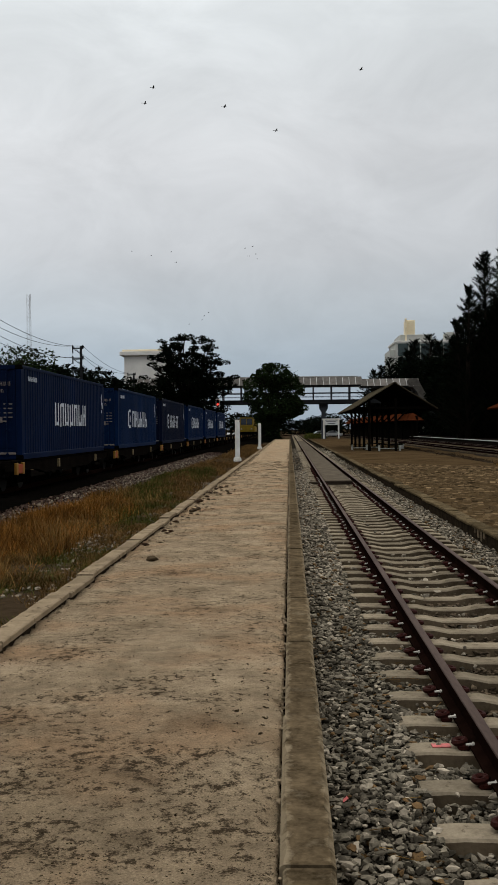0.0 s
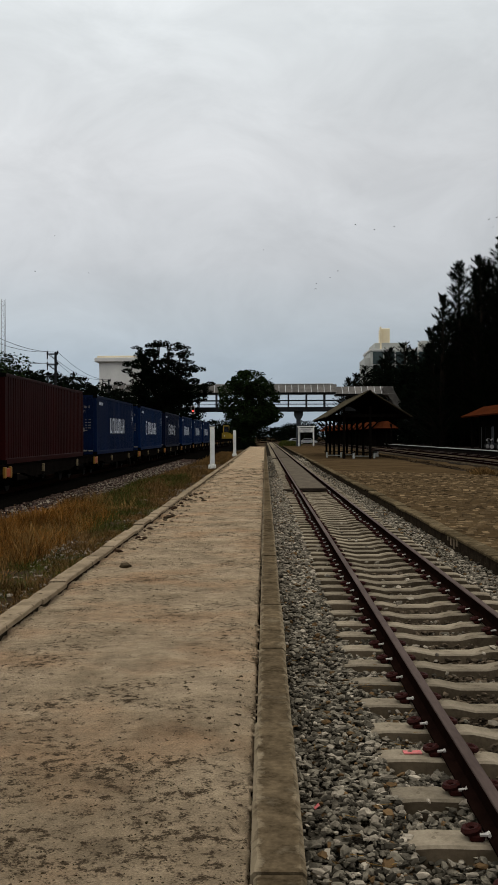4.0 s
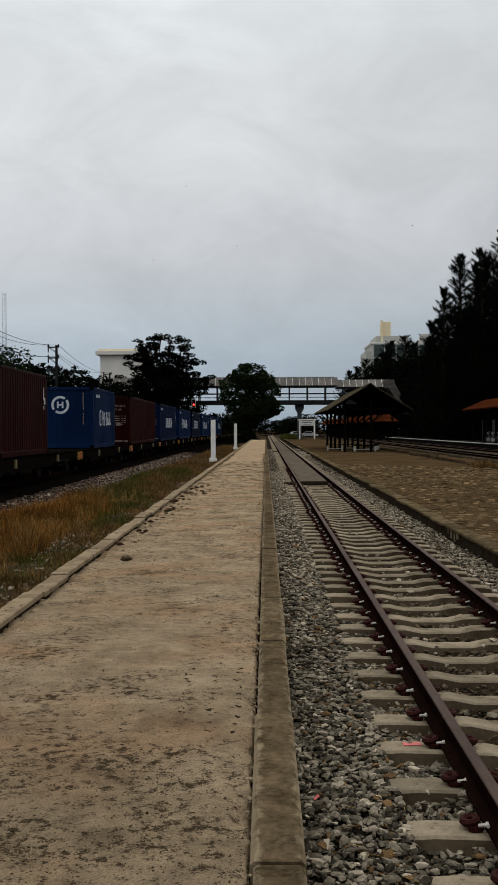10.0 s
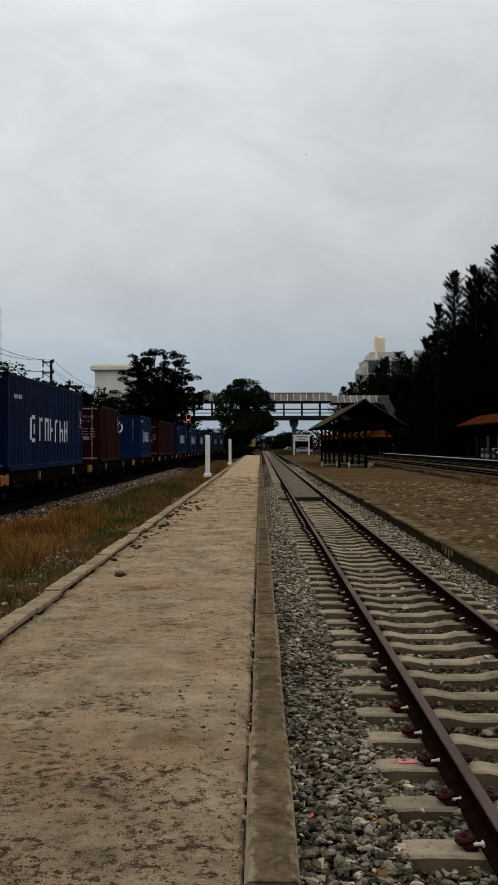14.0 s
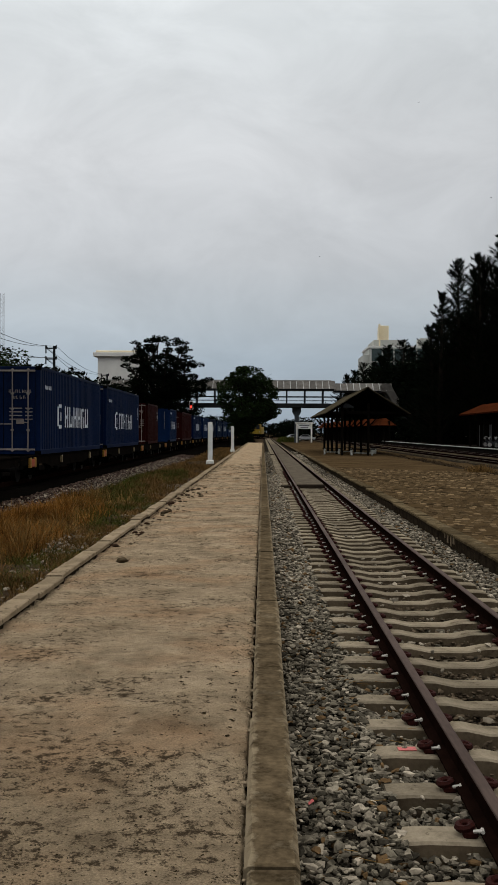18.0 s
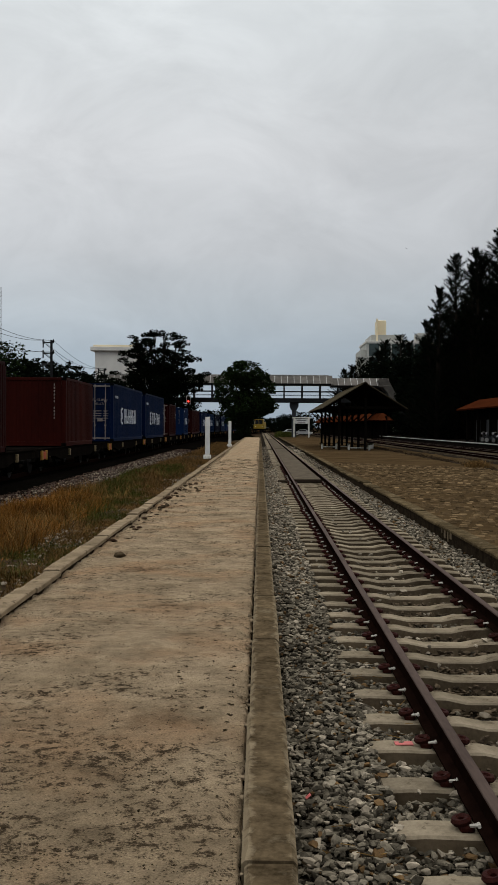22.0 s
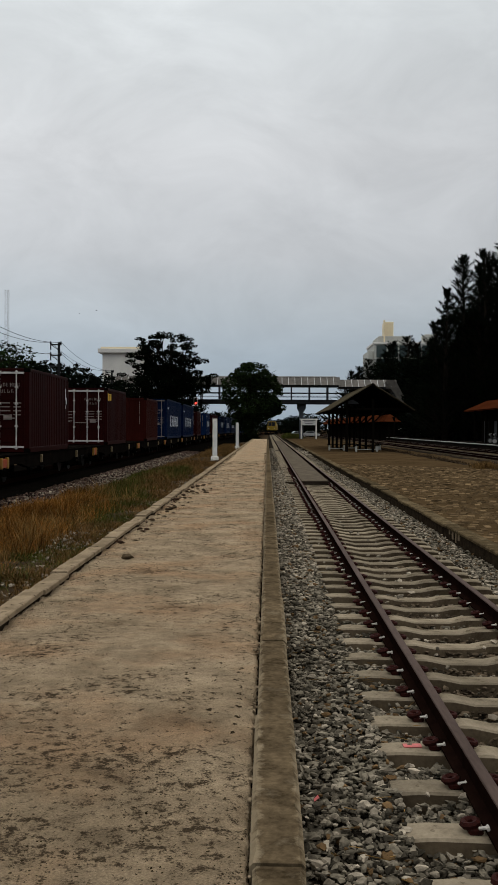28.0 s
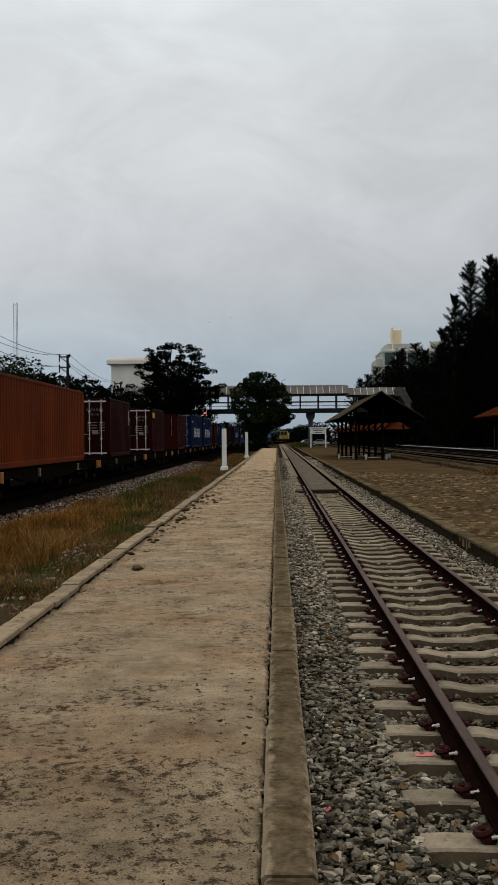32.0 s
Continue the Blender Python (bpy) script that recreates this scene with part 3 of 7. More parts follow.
def ground_height(x, y):
    near = -0.46 + rough(x, y, 0.4, 0.05) if abs(x) < 60 and y < 400 else -0.5
    return near


gx = sorted({-3000.0, -800.0, -250.0, -80.0, -40.0, -20.0, *[float(v) for v in np.arange(-14, -2.0, 0.6)], -2.0, 0.0, 3.1, 6.0, 12.0, 25.0, 60.0, 200.0, 800.0, 3000.0})
gy = [-400.0, -100.0, -30.0, -10.0] + [float(v) for v in np.arange(0, 60, 1.0)] + [float(v) for v in np.arange(60, 200, 5.0)] + [230.0, 300.0, 420.0, 700.0, 1200.0, 2000.0, 3200.0]
gv = [(x, y, ground_height(x, y)) for y in gy for x in gx]
gf = [(j * len(gx) + i, j * len(gx) + i + 1, (j + 1) * len(gx) + i + 1, (j + 1) * len(gx) + i) for j in range(len(gy) - 1) for i in range(len(gx) - 1)]
ground = tagged(raw("ground", gv, gf, M["soil"], smooth=True), "bare brown trackside soil", "ground", kind="structure")

P_LEFT, P_RIGHT, P_END = -2.165, 0.14, 148.0
strip_near = tagged(sheet("strip", -4.35, P_LEFT, -6, 60, 26, 190, lambda x, y: -0.22 + rough(x, y, 0.9, 0.07) - 0.05 * max(0, -x - 4), M["soil"], 1.3),
                    "weedy soil strip between platform and tracks", "soil strip", kind="structure")

# the platform: a packed sandy surface between a raised kerb and a concrete coping
def sand_height(x, y):
    """Packed sand, trodden and sunk along the kerb and the coping."""
    h = rough(x, y, 1.6, 0.012) + rough(x, y, 9, 0.006) - 0.012
    h -= 0.055 * max(0.0, min(1.0, (-1.90 - x) / 0.1)) * max(0.0, 0.35 + 0.9 * noise.noise((y * 3.1, 4.0, x * 3)) + 0.9 * noise.noise((y * 11.0, 4.0, x * 3)))
    h -= 0.05 * max(0.0, min(1.0, (x + 0.16) / 0.07)) * max(0.0, 0.2 + 1.5 * noise.noise((y * 2.6, 9.0, x * 3)))
    return h


def slab_block(x0, x1, y0, y1, z0, z1, r, wear, n):
    """A cast block lying along y, its long edges chipped and rounded unevenly."""
    b = Build()
    v = []
    for i in range(n + 1):
        y = y0 + (y1 - y0) * i / n
        e, g = [wear * (0.5 + 1.1 * noise.noise((y * 9, x0 * 5 + q, 2.0))) for q in (0, 7)]
        h = z1 + 0.25 * wear * noise.noise((y * 2.2, x0, 5.0))
        e, g = max(0.0, e), max(0.0, g)
        v += [(x0, y, z0), (x0, y, h - r - e), (x0 + r + e, y, h), (x1 - r - g, y, h), (x1, y, h - r - g), (x1, y, z0)]
    f = [(i * 6 + k, i * 6 + k + 1, i * 6 + k + 7, i * 6 + k + 6) for i in range(n) for k in range(5)]
    f += [tuple(range(6)), tuple(6 * n + k for k in range(6))]
    return b.add(v, f)


# the sand breaks off unevenly a little short of the coping
sx = np.concatenate([np.linspace(-2.03, -1.86, 14), np.linspace(-1.83, -0.20, 62), np.linspace(-0.185, -0.06, 9)])
sy = np.concatenate([[-6.0, -2.0], 1.5 + (P_END - 1.5) * np.linspace(0, 1, 1300) ** 2.0])
pvv, nsx = [], len(sx)
for q in sy:
    brk = -0.060 + 0.012 * noise.noise((q * 4.0, 1.0, 4.0)) + 0.024 * noise.noise((q * 19.0, 3.0, 1.0))
    for k, x in enumerate(sx):
        xx = float(x) if k < nsx - 9 else float(-0.20 + (brk + 0.20) * (k - nsx + 10) / 9)
        pvv.append((xx, float(q), sand_height(xx, float(q)) - (0.05 if k == nsx - 1 else 0.0)))
pff = [(j * nsx + i, j * nsx + i + 1, (j + 1) * nsx + i + 1, (j + 1) * nsx + i) for j in range(len(sy) - 1) for i in range(nsx - 1)]
platform = tagged(raw("platform", pvv, pff, M["sand"], smooth=True), "packed sandy surface of a worn low platform", "platform", kind="structure")
core = Build().box(P_LEFT + 0.01, P_RIGHT - 0.012, -6, P_END, -0.6, -0.13)
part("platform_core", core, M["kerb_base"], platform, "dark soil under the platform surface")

COPING = 1.83
y = 3.42 - 5 * COPING
while y < P_END - 2:
    h = rng.normal(0, 0.004)
    b = slab_block(-0.046 + rng.normal(0, 0.005), P_RIGHT + rng.normal(0, 0.004), y + 0.003 + 0.006 * rng.random(), y + COPING - 0.003 - 0.006 * rng.random(), -0.42, 0.012 + h, 0.010, 0.017, 36 if y < 25 else 8)
    part("coping_block", b, M["coping"], platform)
    y += COPING
y = -6.0
while y < P_END - 1:
    n = 0.95 + 0.25 * rng.random()
    dx, top = rng.normal(0, 0.008), 0.055 + rng.normal(0, 0.008)
    k = part("kerb_block", slab_block(P_LEFT + dx, P_LEFT + 0.170 + dx, y + 0.012, y + n - 0.012, top - 0.045, top, 0.004, 0.010, 30 if y < 40 else 3), M["kerb"], platform)
    part("kerb_base", Build().box(P_LEFT + 0.012 + dx, P_LEFT + 0.145 + dx, y + 0.004, y + n - 0.004, -0.45, top - 0.046, 0.01), M["kerb_base"], k, "dark base of the kerb")
    y += n

# crumbled edges along the kerb and the coping, and grit on the sand
n = 2600
py = 2.5 + 60 * rng.random(n) ** 1.7
px = np.where(rng.random(n) < 0.5, -1.98 + np.abs(rng.normal(0, 0.07, n)), -0.075 - np.abs(rng.normal(0, 0.045, n)))
# clods of soil lie in loose clusters, and in the tread of a tyre beside the coping
hx, hy = -2.0 + 1.9 * rng.random(900), 3.0 + 44 * rng.random(900) ** 1.6
gx2 = np.concatenate([px, np.repeat(hx, 14) + rng.normal(0, 0.055, 900 * 14)])
gy2 = np.concatenate([py, np.repeat(hy, 14) + rng.normal(0, 0.075, 900 * 14)])
tx = np.concatenate([np.full(11, v) for v in (-0.47, -0.30, -0.16)])
ty = np.concatenate([5.0 + 0.145 * np.arange(11)] * 3)
gx2 = np.concatenate([gx2, np.repeat(tx + rng.normal(0, 0.012, 33), 9) + rng.normal(0, 0.013, 33 * 9)])
gy2 = np.concatenate([gy2, np.repeat(ty + rng.normal(0, 0.02, 33), 9) + rng.normal(0, 0.016, 33 * 9)])
crack = -0.95 + 0.85 * rng.random(150)
gx2 = np.concatenate([crack, gx2])
gy2 = np.concatenate([22.4 + 0.10 * np.sin(crack * 7) + rng.normal(0, 0.03, 150), gy2])
keep = (gx2 > -1.99) & (gx2 < -0.05)
gx2, gy2 = gx2[keep], gy2[keep]
gz = np.array([sand_height(a, b) for a, b in zip(gx2.tolist(), gy2.tolist())])
clod = 0.0016 + 0.0055 * rng.random(len(gx2)) ** 4 + 0.00015 * gy2 + 0.00036 * np.maximum(0, gy2 - 9) * rng.random(len(gx2)) ** 1.5
clod[-290:] *= 1.0 + 0.7 * np.repeat(rng.random(29) < 0.75, 10)
tagged(stones("grit", np.stack([gx2, gy2, gz], -1), clod, M["clod"], flat=0.45), "small clods of dark soil on the platform", "grit", kind="stuff")
n = 620
py = 2.5 + 45 * rng.random(n) ** 1.7
px = np.where(rng.random(n) < 0.6, -0.055 + rng.normal(0, 0.018, n), -1.97 + np.abs(rng.normal(0, 0.10, n)))
tagged(stones("pale_crumbs", np.stack([px, py, 0.0 * px - 0.02], -1), 0.006 + 0.016 * rng.random(n) ** 2, M["kerb"], flat=0.5), "pale broken bits of mortar along the platform edges", "grit", kind="stuff")


def rock(x, y, z, size, mat, name="stone", label="dark broken stone lying on the platform"):
    ob = stones(name, np.array([(0.0, 0.0, size * 0.42)]), np.array([size]), mat, flat=0.7 if name == "stone" else 0.45)
    ob.matrix_world = pose(x, y, z, 0, 0, 8) @ Matrix.Diagonal((1.25, 0.95, 1.05, 1.0) if name == "stone" else (1.2, 1.0, 0.9, 1.0))
    bpy.context.view_layer.update()
    return tagged(ob, label, "stone", "stones on the platform")


rock(-1.63, 11.55, 0.0, 0.048, M["rock"])
for i in range(64):
    yy = 13 + 14 * rng.random() ** 0.8
    rock(-1.93 + abs(rng.normal(0, 0.20)), yy, -0.002, 0.018 + 0.045 * rng.random() ** 1.6, M["brick_bit" if i % 2 else "rock"], "brick_fragment", "broken brick fragment beside the platform kerb")


# ---- the track beside the platform ----
TRACK_X, HALF_GAUGE = 1.526, 0.523


def rail_build(x, y0, y1):
    prof = [(-0.06, 0), (0.06, 0), (0.06, 0.012), (0.012, 0.03), (0.010, 0.10), (0.029, 0.112), (0.029, 0.128), (-0.029, 0.128), (-0.029, 0.112), (-0.010, 0.10), (-0.012, 0.03), (-0.06, 0.012)]
    base = RAIL_TOP - 0.14
    foot = Build().prism([(x + u, base + v) for u, v in prof], "y", y0, y1)
    head = Build().prism([(x - 0.028, RAIL_TOP - 0.0115), (x + 0.028, RAIL_TOP - 0.0115), (x + 0.0275, RAIL_TOP - 0.003), (x + 0.023, RAIL_TOP), (x - 0.023, RAIL_TOP), (x - 0.0275, RAIL_TOP - 0.003)], "y", y0, y1)
    return foot, head


def sleeper_mesh(name):
    """A monobloc concrete sleeper, lower in its middle, about its own centre."""
    b = Build()
    xs = [-0.94, -0.92, -0.80, -0.30, -0.16, 0.16, 0.30, 0.80, 0.92, 0.94]
    top = [-0.035, 0.0, 0.008, -0.004, -0.032, -0.032, -0.004, 0.008, 0.0, -0.035]
    rows = []
    for x, z in zip(xs, top):
        rows.append([(x, -0.104, -0.20), (x, -0.096, z - 0.012), (x, -0.084, z), (x, 0.084, z), (x, 0.096, z - 0.012), (x, 0.104, -0.20)])
    v = [p for r in rows for p in r]
    f = [(i * 6 + j, (i + 1) * 6 + j, (i + 1) * 6 + (j + 1) % 6, i * 6 + (j + 1) % 6) for i in range(len(xs) - 1) for j in range(6)]
    f += [tuple(range(6)), tuple(len(v) - 6 + j for j in range(6))]
    me = b.add(v, f).mesh(name, M["sleeper"])
    me.materials.append(M["stained_shaded"])
    # upright faces get the browner tone with their shade in it
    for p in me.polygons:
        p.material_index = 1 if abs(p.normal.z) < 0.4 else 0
    return me


def fastener_mesh():
    b = Build()
    b.box(-0.035, 0.03, -0.05, 0.05, 0.0, 0.035, 0.01)
    ring = [(-0.022 + 0.03 * math.cos(a), 0.036 * math.sin(a), 0.042 + 0.006 * math.cos(a)) for a in [2 * math.pi * k / 10 for k in range(10)]]
    b.path(ring + ring[:1], [0.017] * 11, 6)
    return b.mesh("fastener", M["fastener"])


def clip_mesh():
    b = Build()
    b.tube((0.004, -0.058, 0.040), (0.040, -0.066, 0.046), 0.008, 0.009, 6)
    b.tube((0.040, -0.084, 0.046), (0.044, -0.046, 0.046), 0.009, 0.008, 6)
    return b.mesh("clip_tip", M["clip"])


SLEEPER_M, FASTENER_M, CLIP_M = sleeper_mesh("sleeper"), fastener_mesh(), clip_mesh()
PITCH = 0.564


def track(name, label, x, y0, y1, first, loose, top="sleeper"):
    """Two rails on concrete sleepers; the first ones carry their fasteners as parts."""
    t = thing(name, label, "railway track", kind="structure")
    for s in (-HALF_GAUGE, HALF_GAUGE):
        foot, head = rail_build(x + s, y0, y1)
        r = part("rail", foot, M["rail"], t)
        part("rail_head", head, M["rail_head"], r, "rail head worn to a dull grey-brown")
    n_far = []
    for i in range(int((y1 - y0) / PITCH)):
        yy = first + PITCH * i + rng.normal(0, 0.008)
        if i >= loose:
            n_far.append(yy)
            continue
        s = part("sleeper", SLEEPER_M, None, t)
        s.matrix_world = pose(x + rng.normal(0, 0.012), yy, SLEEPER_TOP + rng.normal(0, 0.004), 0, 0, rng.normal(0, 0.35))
        if 12 < i < 89:
            for rail_x in (-HALF_GAUGE, HALF_GAUGE):
                for out in (-1, 1):
                    seat = pose(rail_x + out * 0.086, 0, 0.0, 0, 0, 0 if out < 0 else 180)
                    o = part("fastener", FASTENER_M, None, s)
                    o.matrix_basis = seat
                    if i < 74 and out < 0:
                        c = part("clip_tip", CLIP_M, None, s, "bright tip of a rail clip")
                        c.matrix_basis = seat
    base = np.array([v.co for v in SLEEPER_M.vertices])
    faces = np.array([list(p.vertices) for p in SLEEPER_M.polygons if len(p.vertices) == 4])
    if n_far:
        v = base[None] + np.array([(x, q, SLEEPER_TOP) for q in n_far])[:, None]
        f = faces[None] + len(base) * np.arange(len(n_far))[:, None, None]
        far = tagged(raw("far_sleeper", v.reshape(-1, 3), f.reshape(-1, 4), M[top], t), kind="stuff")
        # same split as near sleepers: shade is in the side colour
        far.data.materials.append(M["stained_shaded"])
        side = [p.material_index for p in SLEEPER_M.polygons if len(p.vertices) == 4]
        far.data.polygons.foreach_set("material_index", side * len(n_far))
    return t


near_track = track("railway_track", "rusty rails on weathered concrete sleepers beside the platform", TRACK_X, -6.0, 330.0, 4.345 - 18 * PITCH, 189)

bed = tagged(sheet("ballast_bed", P_RIGHT - 0.01, 2.99, -6, 330, 30, 420, lambda x, y: BALLAST - 0.065 + rough(x, y, 3, 0.03) + (0.08 if x < 0.55 else 0) + (0.02 if x > 2.55 else 0), M["ballast_bed"], 1.9),
             "crushed stone track bed, gap shade in its dark colour", "ballast", kind="structure")


def ballast_places(x0, x1, y0, y1, per_m2, z, spread=0.03, power=1.0):
    n = int(per_m2 * (x1 - x0) * (y1 - y0))
    xx = x0 + (x1 - x0) * rng.random(n)
    yy = y0 + (y1 - y0) * rng.random(n) ** power
    return np.stack([xx, yy, z + spread * (rng.random(n) - 0.5)], -1)


near_l = np.concatenate([ballast_places(0.155, 0.64, 2.6, 7.5, 1900, -0.25, 0.06), ballast_places(0.155, 0.64, 7.5, 14, 1200, -0.25, 0.06)])
near_l2 = ballast_places(0.155, 0.66, 14, 42, 640, -0.255, 0.06)
# between the sleepers the stones lie low, and few lie on the sleepers
mid = np.concatenate([ballast_places(0.55, 0.97, 2.6, 10, 1300, -0.308, 0.06), ballast_places(0.55, 2.98, 2.6, 14, 560, -0.332, 0.05)])
mid2 = ballast_places(0.55, 2.98, 14, 32, 300, -0.350, 0.05)
right = ballast_places(2.48, 3.0, 2.6, 40, 460, -0.325, 0.06)
back = ballast_places(0.16, 2.98, -5.8, 2.6, 190, -0.31, 0.06)
far_b = ballast_places(0.16, 2.95, 32, 90, 60, -0.27, 0.06)
places = np.concatenate([near_l, near_l2, mid, mid2, right, far_b, back])
phase = np.abs(((places[:, 1] - 4.345) / PITCH + 0.5) % 1.0 - 0.5) * PITCH
on_sleeper = (phase < 0.10) & (places[:, 0] > 0.62) & (places[:, 0] < 2.44)
places = places[~on_sleeper | (rng.random(len(places)) < 0.015)]
sizes = np.where(places[:, 1] < 14, 0.009 + 0.019 * rng.random(len(places)) ** 1.5 + 0.0006 * np.abs(places[:, 1]), 0.018 + 0.018 * rng.random(len(places)))
sizes *= 0.95
pick = rng.random(len(places))
# most stones between the rails are a darker brown
inner = (np.abs(places[:, 0] - TRACK_X) < 0.52) & (rng.random(len(places)) < 0.85)
pick = np.where((places[:, 1] > 11) & (pick < 0.30), 0.80, pick)     # more of them pale further along
for nm, a, c, key, lab in (("ballast", 0.0, 0.76, "ballast", "angular grey ballast stones"), ("pale_ballast", 0.76, 0.94, "pale_ballast", "paler ballast stones among the grey"), ("brown_ballast", 0.94, 1.01, "brown_ballast", "rust-brown ballast stones among the grey"),
                            ("soiled_ballast", 2.0, 4.0, "soiled_ballast", "dark brown ballast stones between the rails")):
    q = (pick + 2.0 * inner >= a) & (pick + 2.0 * inner < c)
    tagged(stones(nm, places[q], sizes[q], M[key], flat=0.55), lab, "ballast", kind="stuff")
lifted = ballast_places(0.75, 2.4, 2.6, 24, 3.0, SLEEPER_TOP + 0.012, 0.004)
tagged(stones("loose_ballast", lifted, 0.014 + 0.018 * rng.random(len(lifted)), M["pale_ballast"]), "pale stones left on the sleepers", "ballast", kind="stuff")
mark = part("paint_mark", Build().box(-0.05, 0.05, -0.028, 0.028, -0.002, 0.003), M["pink"], near_track, "patch of faded red paint on a sleeper")
mark.matrix_world = pose(0.802, 5.515, SLEEPER_TOP + 0.010, 0, 0, 2)

# dry stalks and scraps blown onto the ballast
stalks = Build()
for _ in range(90):
    px, py, a = 0.2 + 0.75 * rng.random(), 3.6 + 12 * rng.random() ** 1.5, rng.normal(0.2, 0.7)
    n = 0.03 + 0.07 * rng.random()
    z = -0.222 + 0.012 * rng.random()
    if abs((py - 4.345) / PITCH - round((py - 4.345) / PITCH)) * PITCH > 0.13 or px < 0.55:
        stalks.tube((px, py, z), (px + n * math.cos(a), py + n * math.sin(a), z + rng.normal(0, 0.006)), 0.0022, 0.0012, 4)
tagged(part("dry_stalks", stalks, M["straw"]), "dry straw stalks scattered on the ballast", "litter", kind="stuff")
scrap = Build()
scrap.slab([(-0.018, -0.006, 0.0), (0.012, -0.010, 0.010), (0.016, 0.008, 0.012), (-0.010, 0.010, 0.002)], 0.002)
scrap_ob = tagged(part("wrapper_scrap", scrap, M["pink"]), "crumpled faded red wrapper scrap lying on ballast", "litter")
scrap_ob.matrix_world = pose(0.235, 4.68, -0.230, 8, -12, 35)

# soil filled crossing between the rails
fill = Build().box(TRACK_X - 0.44, TRACK_X + 0.44, 32.2, 140, -0.5, -0.15, 0.02)
tagged(part("crossing_fill", fill, M["infill"]), "packed gravel filled between the rails", "track infill", kind="structure")
for yy in (31.85, 78.0):
    b = Build().box(TRACK_X - 0.44, TRACK_X + 0.44, yy - 0.10, yy + 0.10, -0.26, -0.142, 0.02)
    b.box(TRACK_X - 0.95, TRACK_X - 0.60, yy - 0.09, yy + 0.09, -0.26, -0.17, 0.02)
    tagged(part("timber_plank", b, M["old_plank"]), "dark timber plank laid across the track", "plank")
n = 40
tagged(stones("pale_stones", np.stack([2.5 + 0.5 * rng.random(n), 62 + 30 * rng.random(n), np.full(n, -0.2)], -1), 0.04 + 0.06 * rng.random(n), M["pale_ballast"]), "pale broken lumps beside the rails", "rubble", kind="stuff")

# ---- the yard and its kerb across the track ----
Y_X = 2.98
yard = tagged(sheet("yard", Y_X + 0.23, 12.2, -6, 170, 40, 200, lambda x, y: -0.135 + rough(x, y, 0.7, 0.03) - 0.17 * min(1.0, max(0.0, (x - 9.3) / 0.5)), M["yard"], 1.5),
              "brown earth yard with rough paving", "yard", kind="structure")
y = -6.0
while y < 168:
    n = 1.15 + 0.1 * rng.random()
    dx = rng.normal(0, 0.012)
    top = -0.082 + rng.normal(0, 0.008)
    part("kerb_block", slab_block(Y_X + dx, Y_X + 0.24 + dx, y + 0.008, y + n - 0.008, top - 0.045, top, 0.008, 0.014, 10 if y < 50 else 3), M["yard_kerb"], yard)
    y += n
part("kerb_wall", Build().box(Y_X + 0.035, Y_X + 0.24, -6, 168, -0.6, -0.15), M["kerb_base"], yard, "dark wall under the kerb stones")
stain = Build()
for q, w, d in ((15.75, 0.10, -0.24), (16.0, 0.06, -0.30), (16.22, 0.13, -0.27), (16.55, 0.05, -0.22)):
    stain.box(Y_X + 0.018, Y_X + 0.038, q, q + w, d, -0.135, 0.004)
part("kerb_patch", stain, M["kerb"], yard, "pale streaked patch of cement on the kerb")
pv, pf = [], []
row, yy = 0, 9.0
while yy < 47:
    xx = Y_X + 0.34 + (0.12 if row % 2 else 0)
    while xx < 9.2:
        if yy < 48 - 1.1 * (xx - 3) and rng.random() < 0.80:
            px, py = xx + rng.normal(0, 0.03), yy + rng.normal(0, 0.03)
            z = -0.113 + rough(px, py, 0.7, 0.03) + rng.normal(0, 0.006)
            a, c, tl = 0.04 + 0.06 * rng.random(), 0.05 + 0.04 * rng.random(), rng.normal(0.0, 0.005)
            ca, sa = math.cos(rng.normal(0, 0.2)), rng.normal(0, 0.2)
            i = len(pv)
            for q, h in ((1.0, z - 0.07), (0.80, z)):
                for u, w in ((-a, -c), (a, -c), (a, c), (-a, c)):
                    pv.append((px + q * (u * ca - w * sa), py + q * (u * sa + w * ca), h + (-tl if w > 0 else tl) * (q < 1)))
            pf += [(i + 4, i + 5, i + 6, i + 7), (i, i + 1, i + 5, i + 4), (i + 1, i + 2, i + 6, i + 5), (i + 2, i + 3, i + 7, i + 6), (i + 3, i, i + 4, i + 7)]
        xx += 0.21
    yy += 0.34
    row += 1
pav = raw("paving_blocks", pv, pf, M["paver"], yard)
tagged(pav, "worn uneven paving blocks half sunk in earth", kind="stuff")

# tracks and the raised platform in front of the station
for x, far in ((13.6, 330.0), (17.0, 150.0)):
    track("railway_track", "rusty rails of a station track on concrete sleepers", x, 20, far, 24.0, 0, "soiled_ballast")
tagged(sheet("station_bed", 12.0, 19.6, 10, 330, 12, 60, lambda x, y: BALLAST + rough(x, y, 1.5, 0.03), M["ballast_bed"], 1.4), "dark ballast of the station tracks", "ballast", kind="structure")
sp = Build().box(19.62, 60, 10, 330, -0.6, 0.18)
station_platform = tagged(part("station_platform", sp, M["shaded_paving"]), "paved station platform, deep shade in its dark colour", "platform", kind="structure")
for i in range(60):
    part("edge_stone", Build().box(19.5, 19.78, 14 + 5 * i, 18.98 + 5 * i, 0.14, 0.22, 0.02), M["concrete"], station_platform)

